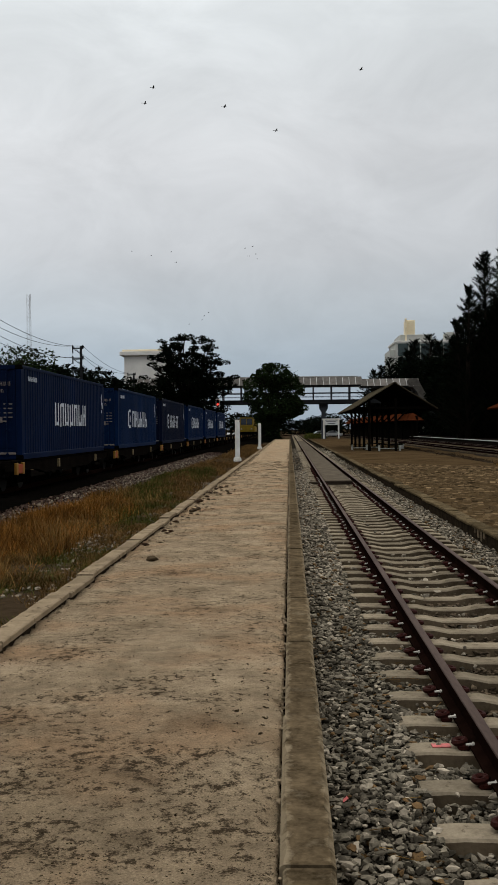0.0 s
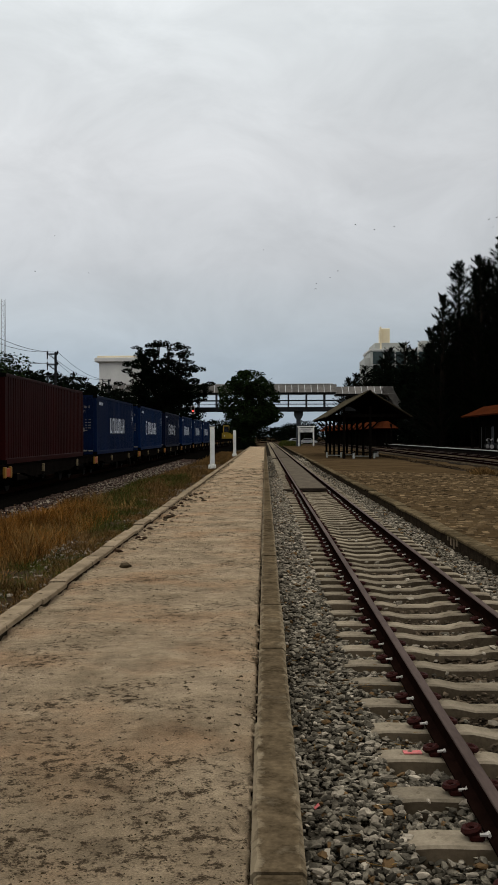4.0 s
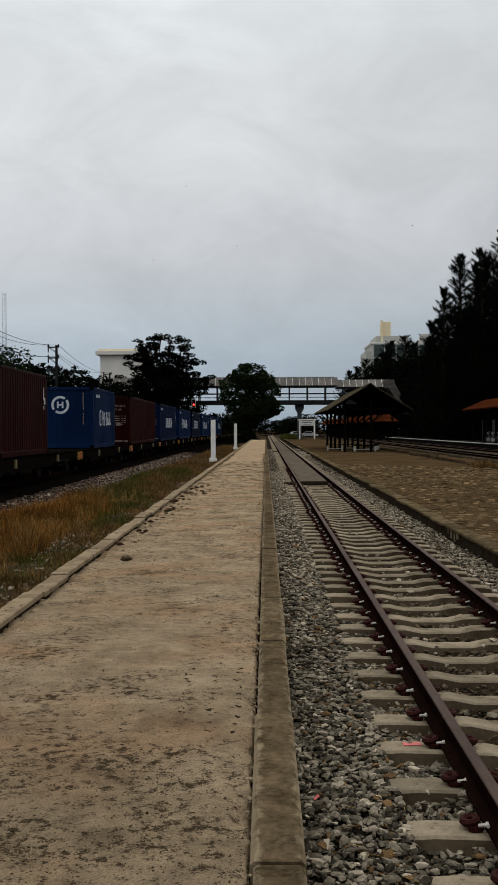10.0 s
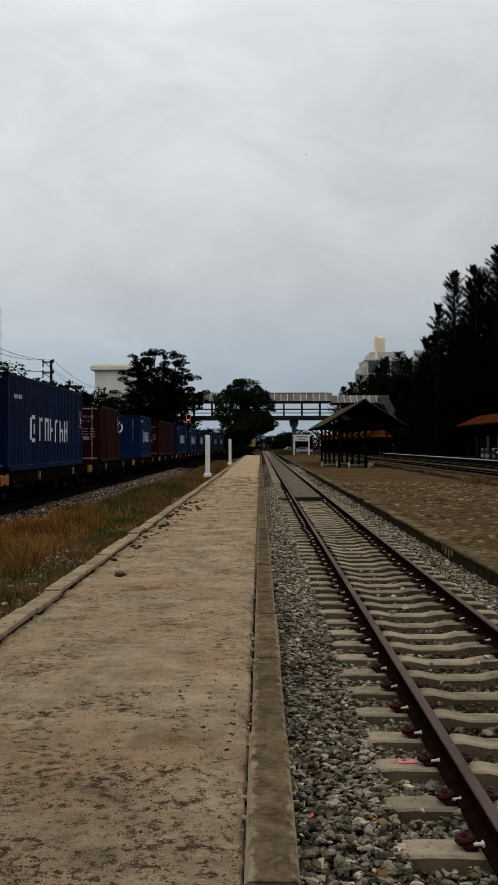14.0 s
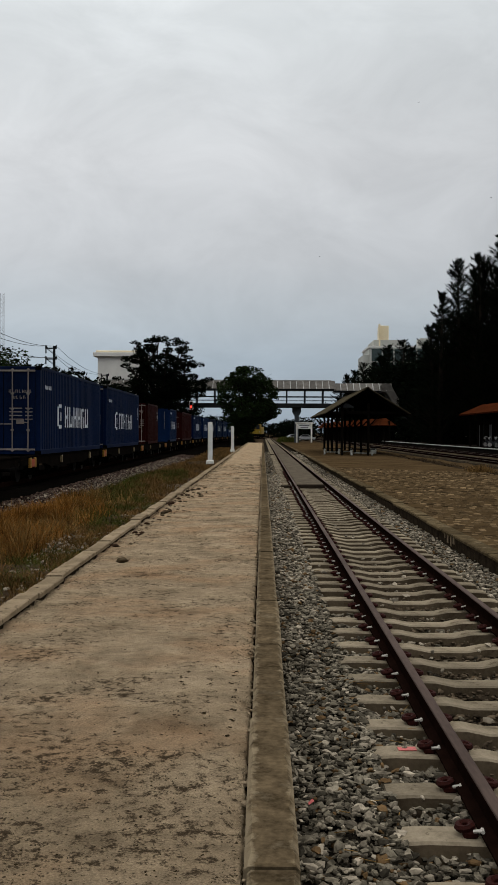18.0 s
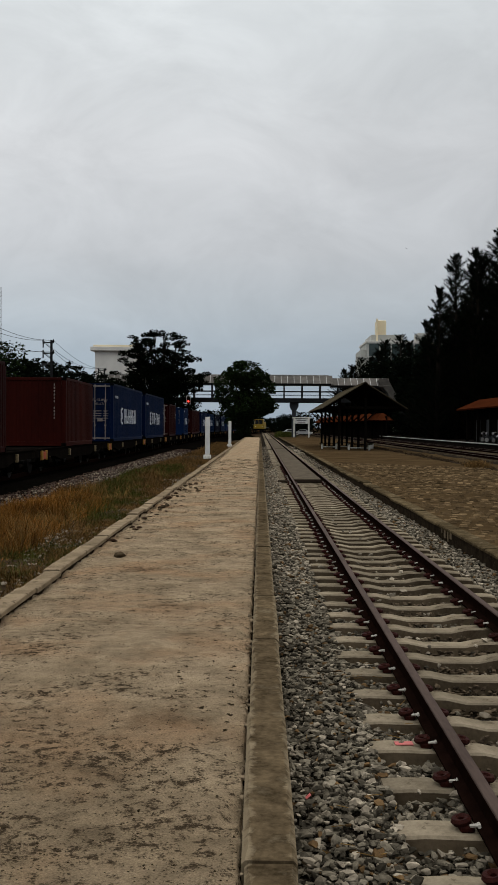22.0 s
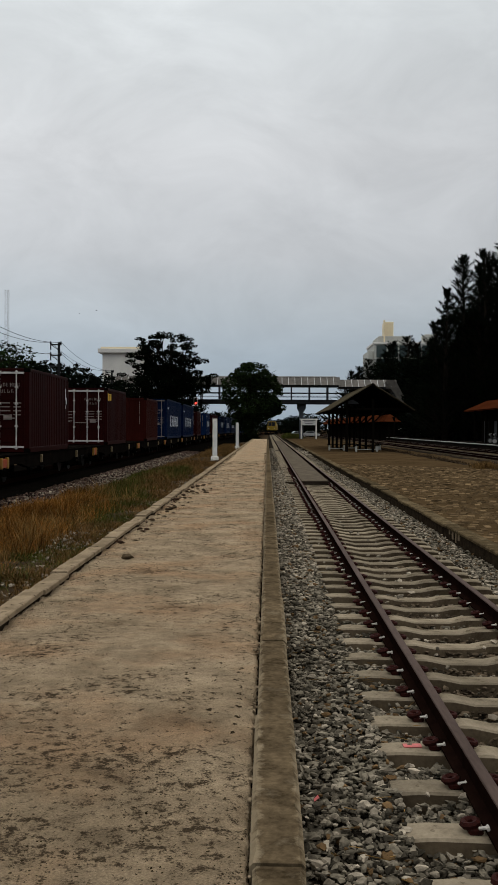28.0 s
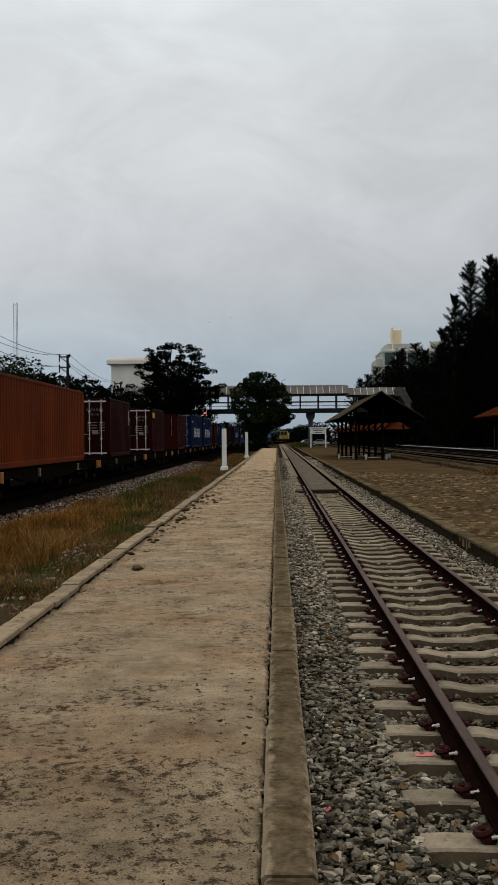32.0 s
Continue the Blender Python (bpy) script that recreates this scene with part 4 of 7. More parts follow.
# ---- the train's track ----
def track_x(y):
    """The centre of the train's track, which bears to the right past the trees."""
    pts = ((-60, -8.52), (110, -8.52), (140, -8.3), (165, -7.85), (187, -7.25), (201, -6.15), (226, -4.2), (251, -2.1), (281, 0.45), (300, 1.6), (330, 3.6), (420, 11.0))
    for (a, p), (b, q) in zip(pts, pts[1:]):
        if y <= b:
            u = (y - a) / (b - a)
            return p + (q - p) * max(0.0, u)
    return pts[-1][1]


mt = thing("railway_track", "dark rails under a passing goods train", "railway track", kind="structure")
ys = [-60, 0, 60, 110, 125, 135, 146, 158, 168, 178, 192, 205, 217, 229, 250, 280, 330]
for s in (-0.53, 0.53):
    b = Build()
    for a, c in zip(ys, ys[1:]):
        xa, xc = track_x(a) + s, track_x(c) + s
        b.add([(xa - .035, a, -.22), (xa + .035, a, -.22), (xa + .035, a, -.08), (xa - .035, a, -.08), (xc - .035, c, -.22), (xc + .035, c, -.22), (xc + .035, c, -.08), (xc - .035, c, -.08)],
              [(0, 1, 2, 3), (4, 5, 6, 7), (0, 1, 5, 4), (1, 2, 6, 5), (2, 3, 7, 6), (3, 0, 4, 7)])
    part("rail", b, M["rail"], mt)
v0 = np.array([v.co for v in SLEEPER_M.vertices])
f0 = np.array([list(p.vertices) for p in SLEEPER_M.polygons if len(p.vertices) == 4])
qs = np.array([(track_x(q), q, SLEEPER_TOP) for q in np.arange(-5, 200, 0.6)])
# these sleepers are coloured like the bed, dark with the train's shade
tagged(raw("far_sleeper", (v0[None] + qs[:, None]).reshape(-1, 3), (f0[None] + len(v0) * np.arange(len(qs))[:, None, None]).reshape(-1, 4), M["shaded_bed"], mt), kind="stuff")


def shoulder(x, y):
    d = abs(x - track_x(y))
    return -0.27 if d < 1.5 else max(-0.52, -0.27 - (d - 1.5) * 0.06) + rough(x, y, 3, 0.025)


sv, sf = [], []
syy = list(np.arange(-60, 0, 6.0)) + list(np.arange(0, 60, 0.5)) + list(np.arange(60, 200, 4.0))
off = np.linspace(-4.6, 4.6, 26)
for q in syy:
    sv += [(track_x(q) + o, float(q), shoulder(track_x(q) + o, q)) for o in off]
for j in range(len(syy) - 1):
    sf += [(j * 26 + i, j * 26 + i + 1, (j + 1) * 26 + i + 1, (j + 1) * 26 + i) for i in range(25)]
tagged(raw("train_bed", sv, sf, M["shaded_bed"], smooth=True), "ballast bank under the goods line, train's shade in its colour", "ballast", kind="structure")
n = 21000
yy = 12 + 68 * rng.random(n) ** 1.25
xx = -8.52 + 2.0 + 2.4 * rng.random(n)
tagged(stones("bank_ballast", np.stack([xx, yy, np.array([shoulder(a, b) for a, b in zip(xx, yy)]) + 0.01], -1), 0.022 + 0.024 * rng.random(n), M["dark_ballast"]), "brown-grey stones on the ballast bank", "ballast", kind="stuff")


n = 3200
yy = 12 + 60 * rng.random(n) ** 1.25
xx = -8.52 + 2.2 + 2.2 * rng.random(n)
tagged(stones("bank_pale_stones", np.stack([xx, yy, np.array([shoulder(a, b) for a, b in zip(xx, yy)]) + 0.03], -1), 0.016 + 0.020 * rng.random(n), M["pale_ballast"]), "pale chips on the ballast bank", "ballast", kind="stuff")


# ---- grass and weeds on the strip ----
def blades(name, cx, cy, hgt, lean, mat, label, base):
    n = len(cx)
    ang = rng.random(n) * 6.283
    w = 0.0018 + 0.0026 * rng.random(n) + 0.00016 * cy
    lx, ly = lean * rng.normal(0, 1, n), lean * rng.normal(0, 1, n)
    bx, by = np.cos(ang) * w, np.sin(ang) * w
    p0 = np.stack([cx - bx, cy - by, base], -1)
    p1 = np.stack([cx + bx, cy + by, base], -1)
    p2 = np.stack([cx + bx * .7 + lx * .4, cy + by * .7 + ly * .4, base + hgt * .6], -1)
    p3 = np.stack([cx - bx * .7 + lx * .4, cy - by * .7 + ly * .4, base + hgt * .6], -1)
    p4 = np.stack([cx + lx, cy + ly, base + hgt], -1)
    v = np.stack([p0, p1, p2, p3, p4], 1).reshape(-1, 3)
    k = 5 * np.arange(n)
    f = [(a, a + 1, a + 2, a + 3) for a in k.tolist()] + [(a + 3, a + 2, a + 4) for a in k.tolist()]
    return tagged(raw(name, v, f, mat), label, "grass", kind="stuff")


def tufts(count, x0, x1, y0, y1, per, r, keep):
    """Blade roots in clumps; keep(x, y) gives how likely a clump is there."""
    cx, cy, hh = [], [], []
    while len(cx) < count * per:
        x, y = x0 + (x1 - x0) * rng.random(), y0 + (y1 - y0) * rng.random()
        if rng.random() < keep(x, y):
            h = 0.5 + 0.5 * rng.random()
            cx += (x + rng.normal(0, r, per)).tolist()
            cy += (y + rng.normal(0, r * 1.3, per)).tolist()
            hh += [h] * per
    return np.array(cx), np.array(cy), np.array(hh)


def patch(x, y):
    return max(0.0, min(1.0, 0.55 + 1.6 * noise.noise((x * 0.5, y * 0.28, 1.7))))


def tussock(x, y):
    """How densely the tall grass stands: in separate tussocks, with gaps of bare soil between."""
    return max(0.0, min(1.0, 0.50 + 2.4 * noise.noise((x * 1.1, y * 0.55, 6.3)) + 1.2 * noise.noise((x * 2.9, y * 1.7, 2.1))))


def tall(cx, cy, low, span, hh):
    """Blade heights that follow the tussocks."""
    f = np.array([0.55 + 0.6 * tussock(a, b) for a, b in zip(cx.tolist(), cy.tolist())])
    return (low + span * rng.random(len(cx)) ** 1.4) * hh * f


cx, cy, hh = tufts(2200, -4.75, -3.2, 8, 24, 36, 0.085, lambda x, y: tussock(x, y) * (1.0 if x < -3.7 else 0.15))
blades("dry_grass", cx, cy, tall(cx, cy, 0.10, 0.36, hh), 0.13, M["dry_grass"], "dry orange-gold grass beside the platform", np.full(len(cx), -0.31))
cx, cy, hh = tufts(620, -4.75, -3.2, 9, 26, 30, 0.09, lambda x, y: 0.25 + 0.7 * tussock(x + 9, y))
blades("straw_grass", cx, cy, tall(cx, cy, 0.08, 0.44, hh), 0.16, M["straw"], "pale straw stalks among the dry grass", np.full(len(cx), -0.31))
cx, cy, hh = tufts(1900, -4.5, -2.95, 17, 42, 34, 0.11, lambda x, y: tussock(x + 5, y) * min(1.0, (y - 15) / 8))
blades("green_grass", cx, cy, tall(cx, cy, 0.08, 0.30, hh), 0.11, M["green_grass"], "olive green weeds beside the platform", np.full(len(cx), -0.31))
cx, cy, hh = tufts(800, -4.4, -2.6, 26, 50, 26, 0.12, patch)
blades("mixed_grass", cx, cy, (0.12 + 0.28 * rng.random(len(cx))) * hh, 0.12, M["brown_weed"], "withered brown grass among the weeds", np.full(len(cx), -0.31))
cx, cy, hh = tufts(620, -4.3, -2.3, 5, 24, 26, 0.08, lambda x, y: tussock(x * 1.6 + 3, y * 1.4))
blades("low_weeds", cx, cy, (0.04 + 0.14 * rng.random(len(cx))) * hh, 0.08, M["green_grass"], "low olive weeds along the kerb", np.full(len(cx), -0.24))
cx, cy, hh = tufts(1500, -4.4, -2.3, 3, 27, 26, 0.06, lambda x, y: 0.03 + 0.95 * tussock(x * 1.7 + 13, y * 1.6) ** 2)
blades("brown_weeds", cx, cy, (0.03 + 0.15 * rng.random(len(cx))) * hh, 0.08, M["brown_weed"], "brown withered weeds along the kerb", np.full(len(cx), -0.24))
cx, cy, hh = tufts(500, -4.6, -2.6, 40, 110, 18, 0.16, lambda x, y: 0.5)
blades("far_grass", cx, cy, (0.10 + 0.22 * rng.random(len(cx))) * hh, 0.10, M["brown_weed"], "withered brown grass along the line", np.full(len(cx), -0.31))
# bare stony spots beside the kerb
hx, hy = -3.3 + 1.0 * rng.random(60), 8 + 26 * rng.random(60)
sxy = np.stack([np.repeat(hx, 26) + rng.normal(0, 0.16, 60 * 26), np.repeat(hy, 26) + rng.normal(0, 0.5, 60 * 26)], -1)
sxy = sxy[sxy[:, 0] < P_LEFT - 0.05]
tagged(stones("pale_rubble", np.concatenate([sxy, np.full((len(sxy), 1), -0.205)], 1), 0.012 + 0.030 * rng.random(len(sxy)) ** 2, M["pale_ballast"], flat=0.5), "pale rubble on bare spots beside the kerb", "rubble", kind="stuff")
n = 2600
px, py = -4.6 + 2.3 * rng.random(n), 5 + 45 * rng.random(n)
tagged(stones("strip_stones", np.stack([px, py, np.full(n, -0.22)], -1), 0.008 + 0.028 * rng.random(n) ** 2, M["ballast"], flat=0.35), "grey stones strewn among the weeds", "rubble", kind="stuff")


cx, cy, hh = tufts(460, 9.2, 9.9, 26, 110, 22, 0.14, lambda x, y: 0.15 + 0.8 * patch(x, y * 1.3))
blades("scrub", cx, cy, (0.08 + 0.30 * rng.random(len(cx))) * hh, 0.12, M["soil"], "dark withered scrub at the edge of the yard", np.full(len(cx), -0.28))
tagged(sheet("yard_edge", 9.25, 9.95, 10, 160, 6, 220, lambda x, y: -0.125 + rough(x, y, 2.0, 0.08) - 0.28 * max(0.0, x - 9.45), M["kerb_base"], 1.4), "dark crumbled edge of the yard", "soil edge", kind="structure")


cx, cy, hh = tufts(26, 8.95, 9.5, 41.6, 43.6, 40, 0.12, lambda x, y: 1.0)
blades("low_bush", cx, cy, (0.20 + 0.30 * rng.random(len(cx))) * hh, 0.16, M["brown_weed"], "low brown bush on the edge of the yard", np.full(len(cx), -0.20))


# ---- white marker posts ----
def marker_post(x, y, h):
    t = thing("marker_post", "white-painted square concrete post on a low plinth", "post", pose(x, y, -0.3), "white posts by the kerb")
    part("plinth", Build().box(-0.2, 0.2, -0.18, 0.18, 0, 0.30, 0.03), M["white"], t)
    part("shaft", Build().box(-0.115, 0.115, -0.11, 0.11, 0.30, h, 0.02), M["white"], t)
    # added slab: the post's brighter, lit right side as a paler tone
    part("lit_side", Build().box(-0.05, 0.14, -0.135, -0.113, 0.36, h - 0.06, 0.004), M["sign"], t, "paler slab added for the lit right side of the post")
    part("cap", Build().box(-0.135, 0.135, -0.13, 0.13, h + 0.001, h + 0.05, 0.02), M["white"], t)
    return t


marker_post(-2.83, 54.0, 2.28)
marker_post(-2.65, 88.0, 2.28)


# ---- waiting shelter ----
def shelter():
    t = thing("waiting_shelter", "open platform shelter with a grey-brown gabled roof on dark posts", "shelter", pose(7.5, 72, -0.14))
    L, half, eave, ridge = 23.0, 3.05, 3.0, 4.86
    for s in (-1, 1):
        q = [(0, 0, ridge), (0, L, ridge), (s * half, L, eave), (s * half, 0, eave)]
        r = part("roof_slope", Build().slab(q if s > 0 else q[::-1], 0.06), M["roof"], t, "weathered grey-brown sheet roof")
        for i in range(24):
            yy = 0.2 + i * (L - 0.4) / 23
            b = Build().add([(s * 0.02, yy - .03, ridge + .012), (s * half, yy - .03, eave + .012), (s * half, yy + .03, eave + .012), (s * 0.02, yy + .03, ridge + .012),
                             (s * 0.02, yy - .02, ridge + .05), (s * half, yy - .02, eave + .05), (s * half, yy + .02, eave + .05), (s * 0.02, yy + .02, ridge + .05)],
                            [(4, 5, 6, 7), (0, 1, 5, 4), (1, 2, 6, 5), (2, 3, 7, 6), (3, 0, 4, 7)])
            part("roof_rib", b, M["roof"], r)
        part("eave_beam", Build().box(s * (half - 0.35) - 0.07, s * (half - 0.35) + 0.07, 0.3, L - 0.3, eave + 0.02, eave + 0.13, 0.01), M["timber"], t)
    # added near-black sheets that carry the shade under the roof in their colour
    for s in (-1, 1):
        q = [(0, 0.25, ridge - 0.1), (0, L - 0.25, ridge - 0.1), (s * (half - 0.05), L - 0.25, eave - 0.07), (s * (half - 0.05), 0.25, eave - 0.07)]
        part("roof_shade", Build().slab(q if s > 0 else q[::-1], 0.02), M["timber"], t, "dark sheet added for the shade under the roof")
    part("ridge_cap", Build().prism([(-0.2, ridge - 0.02), (0, ridge + 0.1), (0.2, ridge - 0.02), (0, ridge + 0.06)], "y", -0.1, L + 0.1), M["roof"], t)
    for i in range(5):
        yy = 1.0 + i * 5.2
        for x in (-1.75, 0.15):
            part("post", Build().box(x - 0.09, x + 0.09, yy - 0.09, yy + 0.09, 0, 3.8, 0.015), M["timber"], t)
        part("tie_beam", Build().box(-2.7, 2.7, yy - 0.06, yy + 0.06, 3.02, 3.2, 0.01), M["timber"], t)
        for s in (-1, 1):
            part("brace", Build().tube((-0.8 + s * 0.95, yy, 2.1), (-0.8 + s * 1.9, yy, 3.05), 0.05, 0.05, 6), M["timber"], t)
            part("rafter", Build().tube((0, yy, ridge - 0.12), (s * (half - 0.1), yy, eave - 0.06), 0.06, 0.06, 6), M["timber"], t)
    return t


shelter()


def bench(x, y, turn, w=1.5):
    t = thing("bench", "pale worn concrete bench under the shelter", "bench", pose(x, y, -0.14, 0, 0, turn), "benches of the shelter")
    part("seat", Build().box(-w / 2, w / 2, -0.2, 0.2, 0.42, 0.48, 0.015), M["timber"], t)
    for s in (-1, 1):
        part("leg", Build().box(s * (w / 2 - 0.2) - 0.06, s * (w / 2 - 0.2) + 0.06, -0.16, 0.16, 0, 0.42, 0.01), M["wall_grey"], t)
    part("stretcher", Build().box(-w / 2 + 0.25, w / 2 - 0.25, -0.04, 0.04, 0.14, 0.2, 0.01), M["wall_grey"], t)
    return t


bench(5.3, 77, 0)
bench(6.6, 79, 0, 1.1)
bench(7.25, 73.6, 0, 1.9)
bench(8.8, 80, 90)


# ---- station name board ----
def name_board():
    t = thing("name_board", "white-painted station name board on two concrete posts", "sign", pose(6.75, 164, -0.14))
    for x in (-1.2, 1.2):
        part("post", Build().box(x - 0.12, x + 0.12, -0.12, 0.12, 0, 3.1, 0.03), M["white"], t)
    part("top_beam", Build().box(-1.5, 1.5, -0.14, 0.14, 3.1, 3.3, 0.03), M["white"], t)
    b = part("board", Build().box(-1.07, 1.07, -0.06, 0.06, 2.25, 3.0, 0.015), M["sign"], t)
    for i, (a, c) in enumerate(((-0.8, 0.8), (-0.6, 0.6))):
        part("writing_bar", Build().box(a, c, -0.07, -0.06, 2.74 - 0.30 * i, 2.84 - 0.30 * i), M["ink"], b, "dark line of writing")
    return t


name_board()


# ---- the goods train ----
RUN = ((0, 0.00), (2, 8.21), (4, 16.46), (6, 24.85), (8, 33.56), (10, 42.54), (12, 51.80), (14, 61.00), (16, 70.14), (18, 78.87), (20, 87.46), (22, 95.88), (24, 104.11), (26, 111.74), (28, 118.81), (30, 125.55), (32, 132.10))
MOVERS = []
DECK = 0.82
BLUE, BLUE_DEEP, BLUE_DARK = paint("blue_paint", (0.0021, 0.0118, 0.044)), paint("deep_blue_paint", (0.0018, 0.0078, 0.031)), paint("dark_blue_paint", (0.003, 0.006, 0.019))
MAROON, BROWN, RUST = paint("maroon_paint", (0.0165, 0.0014, 0.0011)), paint("oxide_paint", (0.026, 0.0033, 0.0018)), paint("orange_paint_weathered", (0.105, 0.0185, 0.0024))


def corrugated(length, z0, z1, depth=0.017, pitch=0.278):
    """Wall outline along a length: pairs of distance and depth."""
    pts, n = [(-length / 2, 0.0)], int(length / pitch)
    a = -n * pitch / 2
    for i in range(n):
        s = a + i * pitch
        pts += [(s + 0.035, 0.0), (s + 0.07, -depth), (s + 0.174, -depth), (s + 0.209, 0.0)]
    pts.append((length / 2, 0.0))
    return pts


def letters(rows, put, proud):
    """Bars that stand for letters: (along, up, width, height), placed by put(along, up, out)."""
    b = Build()
    for u, v, w, h in rows:
        c = [put(u, v, proud), put(u + w, v, proud), put(u + w, v + h, proud), put(u, v + h, proud)]
        d = [put(u, v, proud - 0.012), put(u + w, v, proud - 0.012), put(u + w, v + h, proud - 0.012), put(u, v + h, proud - 0.012)]
        b.add(c + d, [(0, 1, 2, 3), (7, 6, 5, 4), (0, 1, 5, 4), (1, 2, 6, 5), (2, 3, 7, 6), (3, 0, 4, 7)])
    return b


def word(u, v, n, w, h, gap, seed):
    """Bars of one word of n letters: uprights with a cross stroke each."""
    r = random.Random(seed)
    rows = []
    for i in range(n):
        x = u + i * (w + gap)
        rows.append((x, v + r.choice((0, 0, -0.05)) * h, w * 0.24, h))
        if r.random() < 0.8:
            rows.append((x + w * 0.7, v, w * 0.22, h * r.choice((1, 1, 0.55))))
        rows.append((x + w * 0.3, v + h * r.choice((0.02, 0.42, 0.84)), w * 0.4, h * 0.15))
    return rows


def tag_stuff(name, build, mat, parent, label=""):
    return tagged(part(name, build, mat, parent, label), kind="stuff")


def container(label, length, mat, doors, side_word=None, emblem=False, corner_mark=True, yellow_word=False, door_mat=None, code=True, rods=None, high=2.59):
    """A steel freight container about the middle of its floor; its rear end faces the camera."""
    t = thing("freight_container", label, "container", group="containers of the goods train")
    W, H, Lh = 2.44, high, length / 2
    hw = W / 2
    for s in (-1, 1):
        pts = corrugated(length - 0.24, 0.16, H - 0.1)
        b = Build()
        v = [(s * (hw - 0.012 + d), u, z) for z in (0.15, H - 0.09) for u, d in pts]
        n = len(pts)
        b.add(v, [(i, i + 1, n + i + 1, n + i) for i in range(n - 1)])
        part("side_wall", b, mat, t)
    roof = Build().box(-hw + 0.04, hw - 0.04, -Lh + 0.04, Lh - 0.04, H - 0.05, H - 0.02)
    for i in range(int(length / 0.5)):
        roof.box(-hw + 0.1, hw - 0.1, -Lh + 0.2 + 0.5 * i, -Lh + 0.45 + 0.5 * i, H - 0.021, H - 0.004)
    part("roof", roof, mat, t)
    part("floor", Build().box(-hw + 0.03, hw - 0.03, -Lh + 0.03, Lh - 0.03, 0.1, 0.16), M["dark_metal"], t)
    frame_b = Build()
    for s in (-1, 1):
        for z0, z1 in ((0.0, 0.16), (H - 0.1, H - 0.01)):
            x0, x1 = sorted((s * (hw - 0.07), s * hw))
            frame_b.box(x0, x1, -Lh + 0.12, Lh - 0.12, z0, z1, 0.008)
        for e in (-1, 1):
            x0, x1 = sorted((s * (hw - 0.16), s * (hw - 0.002)))
            y0, y1 = sorted((e * (Lh - 0.15), e * (Lh - 0.002)))
            frame_b.box(x0, x1, y0, y1, 0.12, H - 0.12, 0.01)
    for e in (-1, 1):
        y0, y1 = sorted((e * (Lh - 0.12), e * (Lh - 0.004)))
        frame_b.box(-hw + 0.16, hw - 0.16, y0, y1, 0.0, 0.16, 0.008).box(-hw + 0.16, hw - 0.16, y0, y1, H - 0.13, H - 0.01, 0.008)
    part("frame", frame_b, mat, t)
    cast = Build().box(-0.089, 0.089, -0.08, 0.08, 0, 0.118, 0.012).mesh("corner_casting", M["dark_metal"])
    for x in (-hw + 0.088, hw - 0.088):
        for yv in (-Lh + 0.08, Lh - 0.08):
            for z in (0.0, H - 0.118):
                c = part("corner_casting", cast, None, t)
                c.location = (x, yv, z)
    pts = corrugated(W - 0.34, 0, 0)
    for e in ((1,) if doors else (-1, 1)):
        v = [(u, e * (Lh - 0.03 + d), z) for z in (0.15, H - 0.12) for u, d in pts]
        n = len(pts)
        part("end_wall", Build().add(v, [(i, i + 1, n + i + 1, n + i) for i in range(n - 1)]), mat, t)
    near = -Lh
    if doors:
        for s in (-1, 1):
            x0, x1 = sorted((s * 0.012, s * (hw - 0.17)))
            d = part("door", Build().box(x0, x1, near + 0.03, near + 0.08, 0.17, H - 0.14, 0.008), door_mat or mat, t)
            for i in range(5):
                part("door_rib", Build().box(x0 + 0.08, x1 - 0.08, near + 0.018, near + 0.031, 0.3 + 0.43 * i, 0.56 + 0.43 * i, 0.005), door_mat or mat, d)
            for q in (0.3, 0.82):
                rod = Build().tube((s * q, near - 0.012, 0.09), (s * q, near - 0.012, H - 0.07), 0.021, 0.021, 8)
                for z in (0.14, 0.8, 1.5, 2.0, H - 0.12):
                    rod.box(s * q - 0.05, s * q + 0.05, near - 0.022, near + 0.03, z - 0.03, z + 0.03, 0.006)
                part("lock_rod", rod, M[rods] if rods else mat, d, "pale galvanised locking rod" if rods else "painted locking rod")
                part("handle", Build().box(min(s * q, s * (q - 0.34)), max(s * q, s * (q - 0.34)), near - 0.03, near - 0.012, 0.95 + 0.1 * q, 0.985 + 0.1 * q, 0.004), M["letter_dim"], d)
        for z in (0.165, H - 0.15) if rods else (0.165,):
            part("sill_strip", Build().box(-hw + 0.17, hw - 0.17, near - 0.018, near + 0.004, z - 0.03, z + 0.03, 0.006), M[rods or "letter_dim"], t, "pale scuffed strip over the doors")
        rows = word(0.18, 2.02, 7, 0.075, 0.11, 0.035, 5) + word(0.32, 1.83, 4, 0.075, 0.10, 0.035, 9)
        for i in range(4):
            rows += [(0.2, 1.50 - 0.12 * i, 0.42, 0.035), (0.72, 1.50 - 0.12 * i, 0.24, 0.035), (-0.75, 1.48 - 0.14 * i, 0.36, 0.035)]
        rows += [(0.42, 1.0, 0.26, 0.17)]
        tag_stuff("end_writing", letters(rows, lambda u, v, o: (u, near + 0.016 - o, v), 0.008), M["letter_dim"], t, "pale unreadable lines of writing")
    else:
        tag_stuff("end_writing", letters([(0.76, 1.02 + 0.125 * i, 0.045, 0.085) for i in range(11) if i != 4], lambda u, v, o: (u, near + 0.03 - o, v), 0.004), M["letter_dim"], t, "column of pale lettering")
    if emblem:
        ring = Build()
        seg = 40
        for i in range(seg):
            if i in (4, 5, 24, 25):
                continue
            a0, a1 = 2 * math.pi * i / seg, 2 * math.pi * (i + 1) / seg
            quad = [(-0.2 + r * math.cos(a), near + 0.024, 1.84 + r * math.sin(a)) for r, a in ((0.28, a0), (0.38, a0), (0.38, a1), (0.28, a1))]
